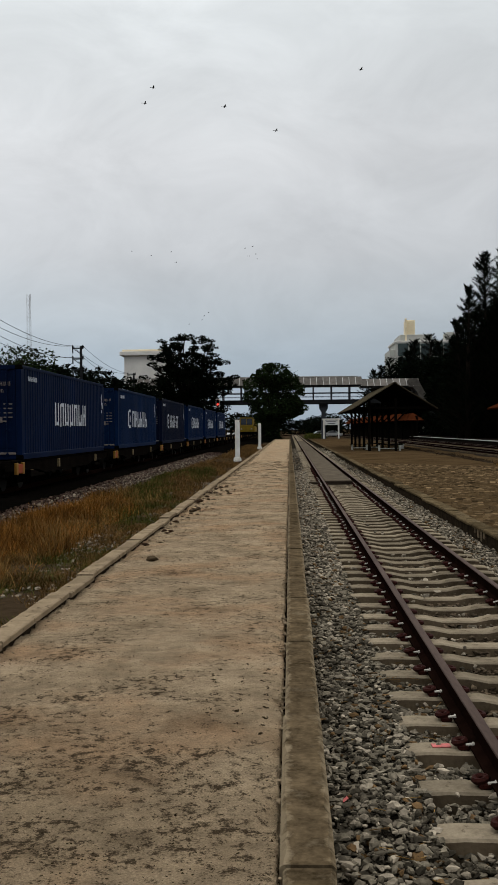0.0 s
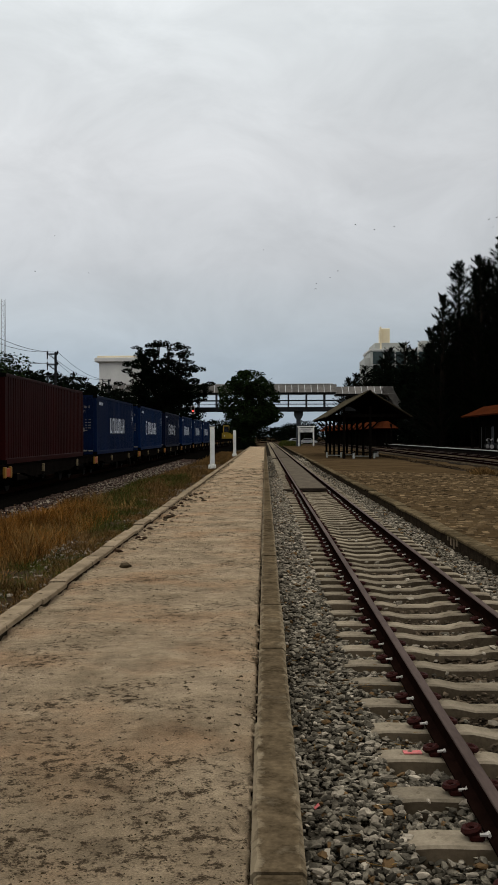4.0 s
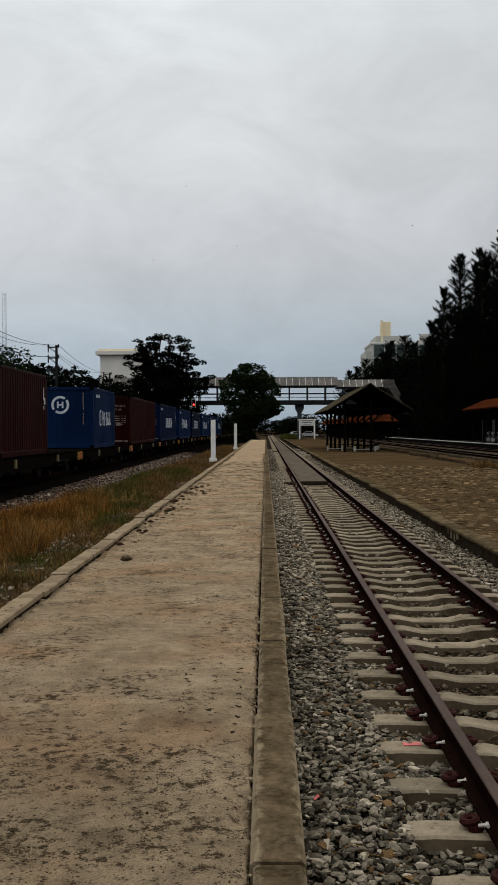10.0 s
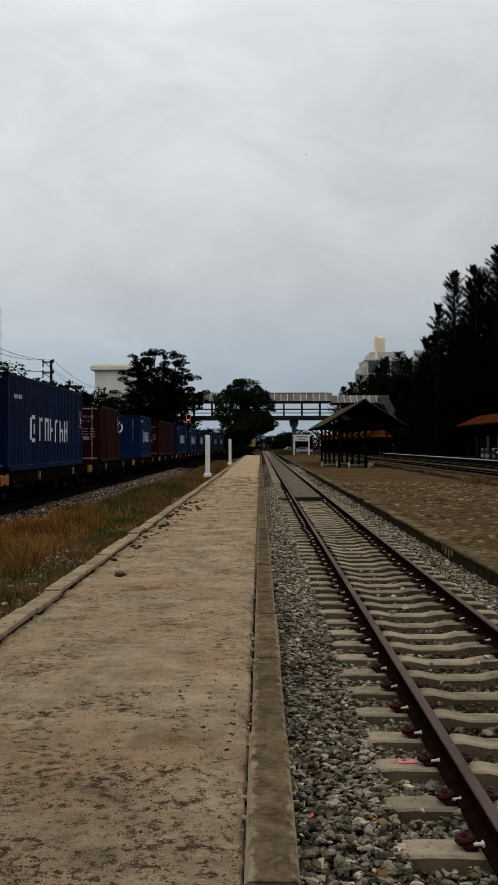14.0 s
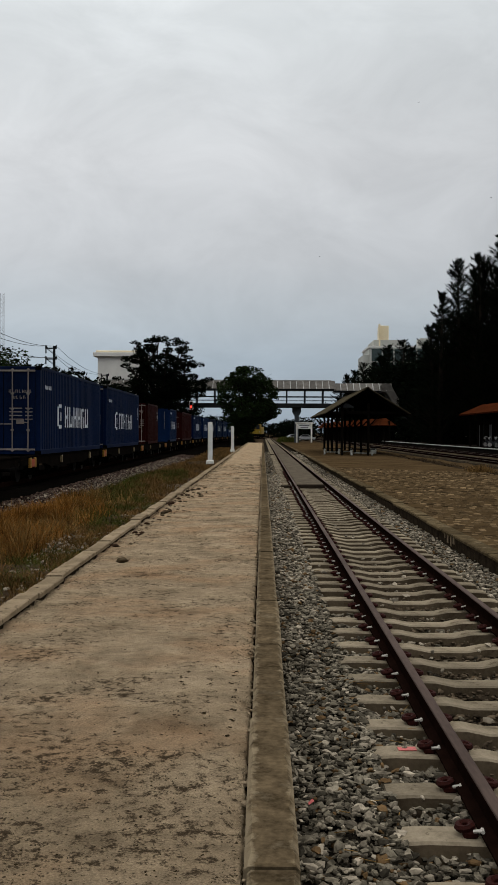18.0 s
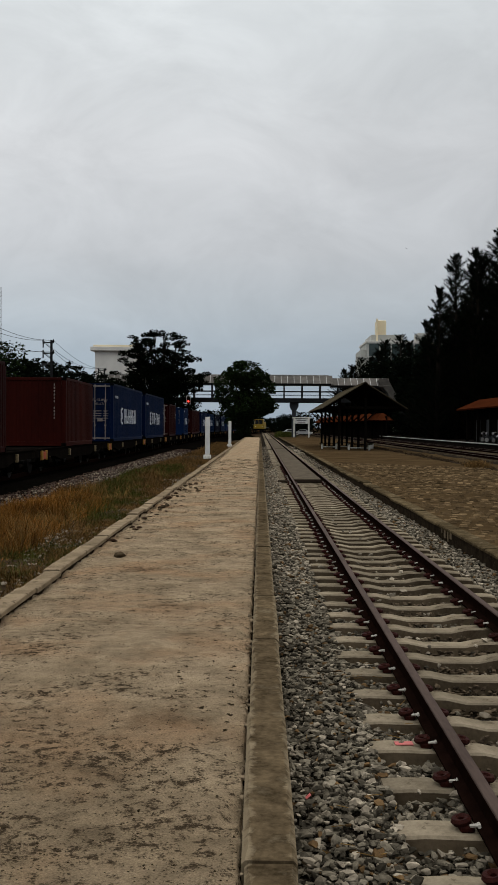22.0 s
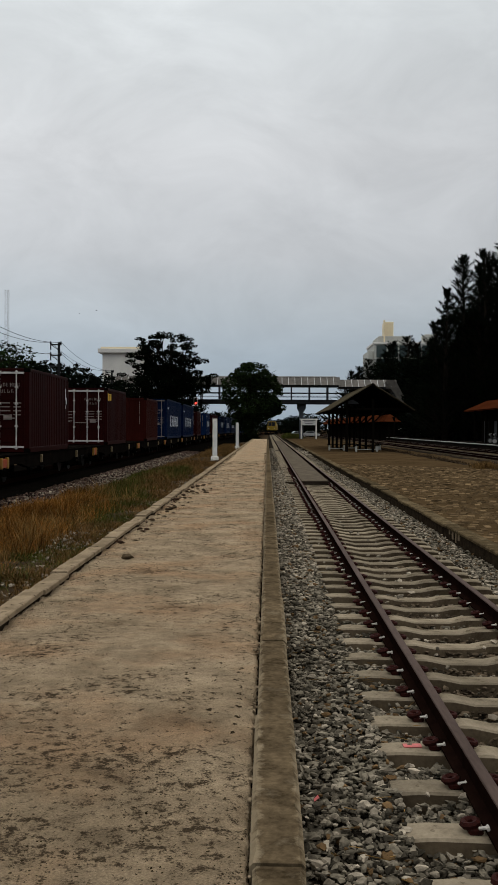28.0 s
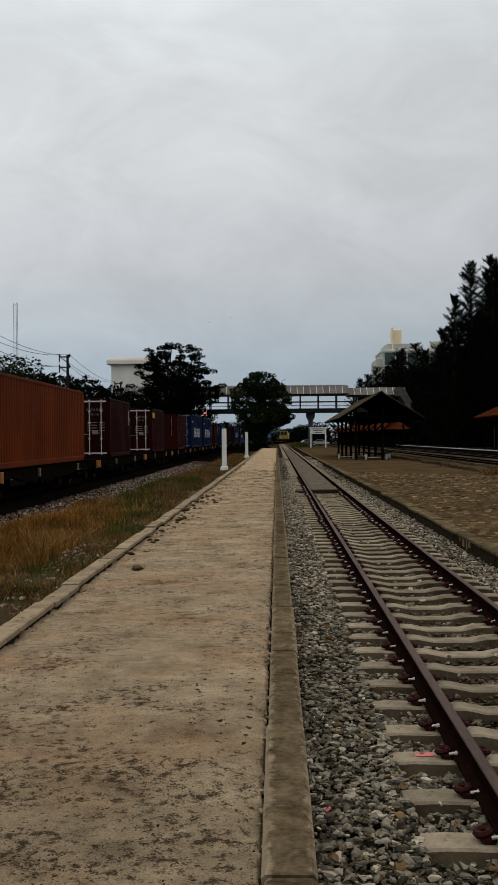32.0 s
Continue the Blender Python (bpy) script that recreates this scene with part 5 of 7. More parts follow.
            ring.add(quad + [(x, yq + 0.01, z) for x, yq, z in quad], [(0, 1, 2, 3), (7, 6, 5, 4), (0, 1, 5, 4), (2, 3, 7, 6), (1, 2, 6, 5), (3, 0, 4, 7)])
        for x0, x1, z0, z1 in ((-0.34, -0.265, 1.71, 1.98), (-0.135, -0.06, 1.71, 1.98), (-0.265, -0.135, 1.81, 1.875)):
            ring.box(x0, x1, near + 0.02, near + 0.03, z0, z1)
        tag_stuff("emblem", ring, M["letter"], t, "white ring emblem")
    face = lambda u, v, o: (hw - 0.012 + o, u, v)
    if side_word:
        n, mid, tall, w, seed, ring_first = side_word
        gap = w * 0.28
        u0 = mid - n * (w + gap) / 2
        rows = word(u0, 1.30 - tall / 2, n, w, tall, gap, seed)
        if ring_first:
            ua = u0 - w * 2.0
            rows += [(ua, 1.3 - tall * .45, w * 0.35, tall * .9), (ua + w * 0.35, 1.3 + tall * .4, w * .7, tall * 0.16), (ua + w * 0.35, 1.3 - tall * .56, w * .7, tall * 0.16), (ua + w * .75, 1.3 - tall * .2, w * .25, tall * .4)]
        tag_stuff("side_lettering", letters(rows, face, 0.004), M["letter"], t, "large white lettering drawn as plain bars")
    if code:
        tag_stuff("side_code", letters(word(-Lh + 0.75, 2.18, 9, 0.085, 0.13, 0.03, 3), face, 0.004), M["letter"], t, "small white code")
    if corner_mark:
        tag_stuff("corner_mark", letters([(Lh - 0.55, 1.75, 0.09, 0.42), (Lh - 0.4, 1.62, 0.12, 0.22), (Lh - 0.55, 1.45, 0.1, 0.12)], face, 0.004), M["letter"], t, "small white marks near the corner")
    if yellow_word:
        tag_stuff("side_lettering", letters(word(-Lh + 0.22, 2.02, 5, 0.15, 0.32, 0.06, 8), face, 0.004), M["letter_yellow"], t, "yellow lettering drawn as plain bars")
    return t


def bogie_mesh():
    b = Build()
    for x in (-0.78, 0.78):
        b.prism([(-1.15, -0.02), (-0.95, 0.16), (-0.4, 0.12), (-0.25, -0.06), (0.25, -0.06), (0.4, 0.12), (0.95, 0.16), (1.15, -0.02), (0.9, -0.1), (0.5, -0.02), (0.3, -0.22), (-0.3, -0.22), (-0.5, -0.02), (-0.9, -0.1)], "x", x - 0.06, x + 0.06)
        for e in (-0.88, 0.88):
            b.box(x - 0.1, x + 0.1, e - 0.14, e + 0.14, -0.12, 0.12, 0.02)
    b.box(-0.8, 0.8, -0.16, 0.16, 0.02, 0.22, 0.02)
    return b.mesh("bogie", M["dark_metal"])


def wheelset_mesh():
    b = Build()
    b.tube((-0.85, 0, 0), (0.85, 0, 0), 0.07, 0.07, 10)
    for s in (-1, 1):
        b.tube((s * 0.48, 0, 0), (s * 0.60, 0, 0), 0.39, 0.39, 28)
        b.tube((s * 0.455, 0, 0), (s * 0.48, 0, 0), 0.415, 0.415, 28)
    return b.mesh("wheelset", M["wheel"])


BOGIE_M, WHEEL_M = bogie_mesh(), wheelset_mesh()
POCKET_M = Build().box(-0.03, 0.05, -0.085, 0.085, 0.02, 0.34, 0.012).mesh("marker_bracket", M["yellow"])
POCKET3_M = Build().box(-0.03, 0.045, -0.07, 0.07, 0.06, 0.32, 0.012).mesh("stake_pocket", M["yellow_worn"])
POCKET2_M = Build().box(-0.03, 0.045, -0.24, 0.24, 0.05, 0.30, 0.012).mesh("marker_plate", M["orange_mark"])


def wagon():
    t = thing("flat_wagon", "black flat container wagon with yellow end brackets", "wagon", group="wagons of the goods train")
    half = 6.95
    b = Build()
    for s in (-1, 1):
        x0, x1 = sorted((s * 0.98, s * 1.15))
        b.prism([(-half, 0.52), (-half, 0.80), (half, 0.80), (half, 0.52), (4.2, 0.50), (3.2, 0.36), (-3.2, 0.36), (-4.2, 0.50)], "x", x0, x1)
    for i in range(9):
        yv = -half + 0.2 + i * (2 * half - 0.4) / 8
        b.box(-1.0, 1.0, yv - 0.1, yv + 0.1, 0.58, 0.79, 0.01)
    b.box(-0.2, 0.2, -half, half, 0.45, 0.78, 0.01)
    part("underframe", b, M["wagon_grey"], t)
    part("deck_rail", Build().box(1.12, 1.19, -half, half, 0.77, 0.815, 0.006), M["wagon_grey"], t, "scuffed steel deck edge")
    for e in (-1, 1):
        part("coupler", Build().box(-0.1, 0.1, min(e * half, e * (half + 0.42)), max(e * half, e * (half + 0.42)), 0.55, 0.72, 0.02), M["dark_metal"], t)
        g = part("bogie", BOGIE_M, None, t)
        g.location = (0, e * 4.9, 0.36)
        for q in (-0.88, 0.88):
            w = part("wheelset", WHEEL_M, None, g)
            w.location = (0, q, -0.035)
        for yv in (half - 0.40, half - 1.04) if e < 0 else ():
            p = part("marker_bracket", POCKET_M, None, t, "yellow bracket on the wagon side")
            p.location = (1.172, e * yv, 0.40)
        if e > 0:
            continue
        p = part("marker_plate", POCKET2_M, None, t, "orange plate on the wagon side")
        p.location = (1.165, e * (half - 0.72), 0.40)
    for yv in (-1.6, 4.4):
        p = part("stake_pocket", POCKET3_M, None, t, "pale scuffed stake pocket")
        p.location = (1.17, yv, 0.40)
    return t


first_wagon = wagon()
WAGONS = [166.6, 151.8, 137.0, 122.3, 107.6, 93.1, 78.2, 63.4, 48.3, 33.2, 18.3, 3.2, -11.6, -26.1, -40.7, -55.6, -70.0, -84.7, -99.6, -114.3]
MOVERS.append((first_wagon, WAGONS[0], 0.0))
for s in WAGONS[1:]:
    MOVERS.append((copy_thing(first_wagon, Matrix()), s, 0.0))

L40, L20 = 12.19, 6.06
blue_far = container("blue corrugated freight container with white side lettering", L40, BLUE, True, (6, 0.3, 0.75, 0.62, 21, True))
MOVERS.append((blue_far, 48.6, DECK))
for s in (78.1, 93.0, 107.5):
    MOVERS.append((copy_thing(blue_far, Matrix()), s, DECK))
MOVERS += [
    (container("dark blue corrugated freight container with faded white lettering", L40, BLUE_DARK, True, (6, 0.3, 0.75, 0.62, 22, True)), 63.3, DECK),
    (container("deep blue freight container with tall white lettering and dark doors", L40, BLUE_DEEP, True, (7, 0.3, 0.72, 0.54, 31, False)), 33.2, DECK),
    (container("long maroon freight container with doors and no side lettering", L40, MAROON, True, None, corner_mark=False, code=False), 17.8, DECK),
    (container("short blue freight container with a white ring emblem on its end", L20, BLUE, False, (5, 0.7, 0.6, 0.4, 41, True), emblem=True, corner_mark=False), 3.0, DECK),
    (container("short maroon freight container with pale locking rods", L20, MAROON, True, None, corner_mark=True, code=False, rods="letter_dim"), -12.05, DECK),
    (container("deep blue freight container with white lettering", L40, BLUE_DEEP, True, (6, 0.6, 0.78, 0.66, 51, True), rods="letter_dim", high=2.90), -25.9, DECK),
    (container("deep blue freight container with white lettering and writing on its doors", L40, BLUE_DEEP, True, (6, 0.6, 0.78, 0.66, 61, True), corner_mark=False, rods="letter_dim", high=2.90), -39.9, DECK),
    (container("short brown-red freight container with a white lettered end", L20, BROWN, False, None, corner_mark=False, code=False), -55.2, DECK),
    (container("short dark maroon freight container with yellow lettering", L20, MAROON, True, None, corner_mark=False, yellow_word=True, code=False, rods="galv"), -70.1, DECK),
    (container("short dark maroon freight container with white-edged doors", L20, MAROON, True, None, corner_mark=True, code=False, rods="galv"), -85.1, DECK),
    (container("long orange-brown freight container with plain weathered sides", L40, RUST, True, None, corner_mark=False, code=False), -100.2, DECK),
]


def locomotive():
    t = thing("locomotive", "yellow diesel locomotive with dark cab windows", "locomotive")
    part("underframe", Build().box(-1.35, 1.35, -7.4, 7.4, 0.75, 1.15, 0.05), M["dark_metal"], t)
    part("hood", Build().box(-0.95, 0.95, -4.4, 6.8, 1.15, 3.0, 0.12), M["loco_yellow"], t)
    part("cab_apron", Build().box(-1.42, 1.42, -7.05, -4.4, 1.15, 2.3, 0.05), M["loco_yellow"], t)
    c = part("cab", Build().box(-1.2, 1.2, -7.0, -4.4, 2.3, 3.75, 0.12), M["loco_yellow"], t)
    part("cab_roof", Build().box(-1.35, 1.35, -7.1, -4.3, 3.75, 3.9, 0.06), M["dark_metal"], t)
    for x0, x1 in ((-0.98, -0.06), (0.06, 0.98)):
        part("cab_window", Build().box(x0, x1, -7.03, -6.98, 2.42, 3.5, 0.01), M["dark_glass"], c)
    part("buffer_beam", Build().box(-1.35, 1.35, -7.7, -7.4, 0.55, 1.15, 0.04), M["dark_metal"], t)
    for x in (-0.9, 0.9):
        part("tail_lamp", Build().tube((x, -7.06, 1.7), (x, -6.98, 1.7), 0.12, 0.12, 12), M["galv"], t)
    for e in (-1, 1):
        g = part("bogie", BOGIE_M, None, t)
        g.location = (0, e * 4.6, 0.36)
        for q in (-0.88, 0.88):
            w = part("wheelset", WHEEL_M, None, g)
            w.location = (0, q, -0.035)
    return t


MOVERS.append((locomotive(), 183.0, 0.0))


def along(s, d, z):
    """The pose of a vehicle whose middle has run to s + d."""
    y = s + d
    a, b = track_x(y - 5), track_x(y + 5)
    return pose((a + b) / 2, y, RAIL_TOP + z + 0.0, 0, 0, -math.degrees(math.atan2(b - a, 10)))


# ---- signal, poles and wires ----
def signal():
    t = thing("railway_signal", "dark colour-light signal post showing red", "signal", pose(-10.5, 147, -0.65))
    part("mast", Build().tube((0, 0, 0), (0, 0, 6.6), 0.09, 0.07, 10), M["dark_metal"], t)
    h = part("head", Build().box(-0.24, 0.24, -0.12, 0.12, 5.5, 6.6, 0.08), M["dark_metal"], t)
    part("lamp", Build().tube((0, -0.16, 5.85), (0, -0.12, 5.85), 0.13, 0.13, 16), M["signal_red"], h, "glowing red lens")
    part("surround", Build().box(-0.29, 0.29, -0.02, 0.02, 5.44, 6.66, 0.01), M["galv"], h, "pale edge of the signal plate")
    return t


signal()


def utility_pole(x, y, h, arms):
    t = thing("utility_pole", "concrete power pole with steel crossarms and insulators", "utility pole", pose(x, y, -0.5), "power poles behind the train")
    part("pole", Build().tube((0, 0, 0), (0, 0, h), 0.22, 0.13, 8), M["dark_concrete"], t)
    for i in range(arms):
        z = h - 0.25 - 1.15 * i
        a = part("crossarm", Build().box(-0.95, 0.28, -0.07, 0.07, z - 0.07, z + 0.07), M["steel"], t)
        part("bracket", Build().box(-0.95, -0.83, -0.06, 0.06, z - 0.55, z - 0.07, 0.01), M["steel"], a)
        part("strut", Build().tube((-0.75, 0, z - 0.07), (-0.05, 0, z - 0.6), 0.04, 0.04, 5), M["steel"], a)
        for q in (-0.89, 0.22):
            part("insulator", Build().tube((q, 0, z + 0.07), (q, 0, z + 0.34), 0.1, 0.06, 8), M["dark_metal"], a)
    return t


POLES = [(-22.5, 108.0, 11.2), (-23.3, 150.0, 10.6), (-21.5, 66.0, 10.8)]
for px, py, ph in POLES:
    utility_pole(px, py, ph, 3)


def cable(p, q, sag, r=0.022):
    b, n = Build(), 14
    pts = [tuple(a + (c - a) * i / n - (sag * 4 * (i / n) * (1 - i / n) if k == 2 else 0) for k, (a, c) in enumerate(zip(p, q))) for i in range(n + 1)]
    b.path(pts, [r] * (n + 1), 5)
    return tagged(part("cable", b, M["steel"]), "sagging black power line", "cable", "power lines")


for dz in (-0.1, -1.3):
    for dx in (-0.89, 0.22):
        a, b2, c2 = POLES[2], POLES[0], POLES[1]
        cable((a[0] + dx, a[1], a[2] - 0.4 + dz), (b2[0] + dx, b2[1], b2[2] - 0.4 + dz), 0.9)
        cable((b2[0] + dx, b2[1], b2[2] - 0.4 + dz), (c2[0] + dx, c2[1], c2[2] - 0.4 + dz), 0.9)


def lattice_mast(x, y, h):
    t = thing("lattice_mast", "tall thin grey lattice radio mast", "mast", pose(x, y, -0.5))
    w = 0.9
    for sx, sy in ((-1, -1), (1, -1), (0, 1)):
        part("leg", Build().tube((sx * w, sy * w * .8, 0), (sx * w * .85, sy * w * .68, h), 0.09, 0.07, 5), M["mast"], t)
    b = Build()
    n = 34
    for i in range(n):
        z0, z1 = h * i / n, h * (i + 1) / n
        for (ax, ay), (bx, by) in (((-1, -1), (1, -1)), ((1, -1), (0, 1)), ((0, 1), (-1, -1))):
            b.tube((ax * w, ay * w * .8, z0), (bx * w, by * w * .8, z1), 0.03, 0.03, 4)
    part("lacing", b, M["mast"], t)
    return t


lattice_mast(-104.0, 400.0, 57.0)


# ---- the footbridge ----
def footbridge():
    Y = 165.0
    t = thing("footbridge", "covered concrete footbridge over the tracks with a grey sheet roof", "footbridge", pose(0, Y, 0))
    x0, x1 = -26.0, 21.0
    part("deck", Build().box(x0, x1, -1.6, 1.6, 5.55, 6.25, 0.05), M["dark_concrete"], t)
    for s in (-1.55, 1.55):
        part("handrail", Build().tube((x0, s, 7.35), (x1, s, 7.35), 0.06, 0.06, 6), M["steel"], t)
        part("mid_rail", Build().tube((x0, s, 6.75), (x1, s, 6.75), 0.03, 0.03, 6), M["steel"], t)
        x = x0 + 0.4
        while x < x1:
            part("post", Build().box(x - 0.09, x + 0.09, s - 0.09, s + 0.09, 6.25, 8.5, 0.01), M["steel"], t)
            x += 2.95
    part("roof_beam", Build().box(x0, 11.5, -1.7, 1.7, 8.35, 8.62, 0.03), M["steel"], t)
    x = x0
    while x < 10.9:
        part("roof_panel", Build().slab([(x + 0.03, -2.0, 8.62), (x + 1.02, -2.0, 8.62), (x + 1.02, -0.1, 10.0), (x + 0.03, -0.1, 10.0)], 0.05), M["canopy"], t)
        part("roof_panel", Build().slab([(x + 0.03, -0.1, 10.0), (x + 1.02, -0.1, 10.0), (x + 1.02, 1.9, 8.62), (x + 0.03, 1.9, 8.62)], 0.05), M["canopy"], t)
        part("roof_bar", Build().slab([(x - 0.05, -2.02, 8.64), (x + 0.04, -2.02, 8.64), (x + 0.04, -0.1, 10.03), (x - 0.05, -0.1, 10.03)], 0.06), M["roof_bar"], t)
        x += 1.05
    part("ridge_bar", Build().box(x0, 11.2, -0.2, 0.0, 9.98, 10.12, 0.02), M["roof_bar"], t)
    x = 11.6
    part("roof_beam", Build().box(11.5, 21.2, -1.7, 1.7, 8.1, 8.35, 0.03), M["steel"], t)
    while x < 21:
        part("roof_panel", Build().slab([(x + 0.03, -2.0, 8.35), (x + 1.02, -2.0, 8.35), (x + 1.02, -0.1, 9.6), (x + 0.03, -0.1, 9.6)], 0.05), M["canopy"], t)
        part("roof_panel", Build().slab([(x + 0.03, -0.1, 9.6), (x + 1.02, -0.1, 9.6), (x + 1.02, 1.9, 8.35), (x + 0.03, 1.9, 8.35)], 0.05), M["canopy"], t)
        part("roof_bar", Build().slab([(x - 0.05, -2.02, 8.37), (x + 0.04, -2.02, 8.37), (x + 0.04, -0.1, 9.63), (x - 0.05, -0.1, 9.63)], 0.06), M["roof_bar"], t)
        x += 1.05
    part("stair_roof", Build().slab([(19.2, -2.0, 9.3), (21.7, -2.0, 6.2), (21.7, 2.0, 6.2), (19.2, 2.0, 9.3)], 0.2), M["canopy"], t)
    part("stair_side", Build().prism([(19.2, 9.5), (20.6, 9.5), (22.0, 7.0), (22.0, 5.9), (21.0, 6.3), (20.2, 8.1), (19.2, 8.1)], "y", -1.95, -1.8), M["canopy"], t, "pale sheeting over the stair")
    part("stair", Build().slab([(20.6, -1.6, 6.25), (28.4, -1.6, -0.4), (28.4, 1.6, -0.4), (20.6, 1.6, 6.25)], 0.35), M["dark_concrete"], t)
    for x in (5.55, -17.5):
        part("pillar", Build().tube((x, 0, -0.5), (x, 0, 4.9), 0.36, 0.36, 14), M["bridge_concrete"], t)
        part("pier_head", Build().prism([(x - 0.42, 4.3), (x - 0.72, 4.9), (x - 0.72, 5.55), (x + 0.72, 5.55), (x + 0.72, 4.9), (x + 0.42, 4.3)], "y", -0.6, 0.6), M["bridge_concrete"], t)
    return t


footbridge()


# ---- buildings ----
def white_building():
    t = thing("white_building", "white rendered block with a flat projecting roof edge", "building", pose(-40.0, 250, -0.2))
    w = part("wall", Build().box(-1.2, 9.4, 0, 14, 0, 20.4, 0.05), M["wall_white"], t)
    part("roof_edge", Build().box(-2.2, 10.4, -1.0, 15, 20.4, 21.4, 0.05), M["wall_white"], t)
    part("parapet", Build().box(-1.6, 9.8, -0.4, 14.4, 21.4, 21.9, 0.05), M["wall_cream"], t)
    return t


white_building()


def tall_building():
    t = thing("office_building", "pale stepped office block with green glass and a cream tower", "building", pose(0, 300, -0.5))
    main = part("wall", Build().box(31.6, 62, 0, 20, 0, 27.8, 0.1), M["wall_grey"], t)
    part("left_wing", Build().box(30.0, 31.6, 1, 18, 0, 25.4, 0.1), M["wall_grey"], t)
    part("upper_storey", Build().box(33.0, 42.6, 1, 18, 27.8, 29.8, 0.1), M["wall_grey"], t)
    part("tower", Build().box(34.9, 37.6, 2, 8, 29.8, 34.2, 0.1), M["wall_cream"], t)
    part("tower_fin", Build().box(34.5, 34.95, 0.6, 2.0, 26.0, 34.6, 0.05), M["wall_cream"], t)
    part("stair_head", Build().box(46.8, 50.5, 1, 8, 27.3, 30.4, 0.1), M["wall_grey"], t)
    part("roof_slab", Build().box(31.3, 62.4, -0.3, 20.4, 27.3, 27.9, 0.05), M["wall_white"], t)
    for f in range(6):
        for i in range(9):
            a = 32.3 + 3.4 * i
            part("window", Build().box(a, a + 3.0, -0.15, 0.1, 3.4 + 4.0 * f, 7.0 + 4.0 * f, 0.03), M["glass"], main)
    return t


tall_building()


def station_hall():
    t = thing("station_canopy", "long platform canopy with a red-brown tiled roof", "canopy", pose(0, 0, 0.18))
    ax, ay, bx, by, lo, hi, run = 18.2, 158.0, 14.0, 255.0, 2.45, 3.65, 1.35
    ux, uy = (bx - ax) / math.hypot(bx - ax, by - ay), (by - ay) / math.hypot(bx - ax, by - ay)

    def spot(along_it, across, z):
        return (ax + ux * along_it + uy * across, ay + uy * along_it - ux * across, z)
    far = math.hypot(bx - ax, by - ay)
    for k in range(10):
        u0, u1 = far * k / 10, far * (k + 1) / 10
        part("roof_slope", Build().slab([spot(u0, 0, lo), spot(u0 + (2.4 if k == 0 else 0), run, hi), spot(u1, run, hi), spot(u1, 0, lo)], -0.15), M["tile"], t)
        part("rear_slope", Build().slab([spot(u0 + (2.4 if k == 0 else 0), run, hi), spot(u0, 2 * run, lo), spot(u1, 2 * run, lo), spot(u1, run, hi)], -0.15), M["tile"], t)
        x, y, z = spot(u0 + 0.6, 1.0, 0)
        part("post", Build().box(x - 0.12, x + 0.12, y - 0.12, y + 0.12, -0.66, lo + 0.3, 0.02), M["timber"], t)
        # added near-black wall that fills in the deep shade below the canopy
        part("shade_wall", Build().slab([spot(u0, 1.8, -0.66), spot(u1, 1.8, -0.66), spot(u1, 1.8, lo + 0.8), spot(u0, 1.8, lo + 0.8)], 0.2), M["timber"], t, "dark wall added for the deep shade under the canopy")
    part("hip_end", Build().slab([spot(0, 0, lo), spot(0, 2 * run, lo), spot(2.4, run + 0.01, hi), spot(2.4, run - 0.01, hi)], -0.12), M["tile"], t)
    t2 = thing("station_building", "dark single-storey station house under a hipped red-brown tiled roof", "building", pose(0, 0, 0.18))
    x, y0, y1, lo, hi = 21.0, 62.0, 108.0, 3.35, 4.35
    q = [(x, y0, lo), (x, y1, lo), (x + 2.0, y1 - 2.0, hi), (x + 2.0, y0 + 2.0, hi)]
    part("roof_slope", Build().slab(q[::-1], 0.15), M["tile"], t2, "red-brown tiled roof slope")
    part("rear_slope", Build().slab([(x + 4.0, y0, lo), (x + 2.0, y0 + 2.0, hi), (x + 2.0, y1 - 2.0, hi), (x + 4.0, y1, lo)], -0.15), M["tile"], t2)
    part("hip_end", Build().add([(x, y1, lo), (x + 4.0, y1, lo), (x + 2.0, y1 - 2.0, hi), (x, y1, lo - .15), (x + 4.0, y1, lo - .15), (x + 2.0, y1 - 2.0, hi - .15)], [(0, 1, 2), (3, 5, 4), (0, 3, 4, 1), (1, 4, 5, 2), (2, 5, 3, 0)]), M["tile"], t2)
    part("hip_end", Build().add([(x, y0, lo), (x + 4.0, y0, lo), (x + 2.0, y0 + 2.0, hi), (x, y0, lo - .15), (x + 4.0, y0, lo - .15), (x + 2.0, y0 + 2.0, hi - .15)], [(0, 1, 2), (3, 5, 4), (0, 3, 4, 1), (1, 4, 5, 2), (2, 5, 3, 0)]), M["tile"], t2)
    # wall coloured near-black for the deep shade under the roof
    w = part("wall", Build().box(x + 1.5, x + 3.4, y0 + 2, y1 - 2, 0, lo, 0.03), M["timber"], t2)
    for i in range(9):
        part("door", Build().box(x + 1.42, x + 1.52, y0 + 4 + 4.6 * i, y0 + 5.6 + 4.6 * i, 0, 2.2, 0.02), M["steel"], w)
        part("post", Build().box(x + 0.6, x + 0.85, y0 + 1 + 5.3 * i, y0 + 1.25 + 5.3 * i, 0, lo + 0.3, 0.02), M["timber"], t2)


station_hall()


def platform_bench(x, y):
    t = thing("bench", "pale concrete bench on the station platform", "bench", pose(x, y, 0.18), "benches of the station platform")
    part("seat", Build().box(-0.22, 0.22, -0.9, 0.9, 0.42, 0.5, 0.02), M["wall_grey"], t)
    for s in (-1, 1):
        part("leg", Build().box(-0.18, 0.18, s * 0.62 - 0.08, s * 0.62 + 0.08, 0, 0.42, 0.01), M["wall_white"], t)


for q in (66.5, 71.0, 76.0):
    platform_bench(21.3, q)


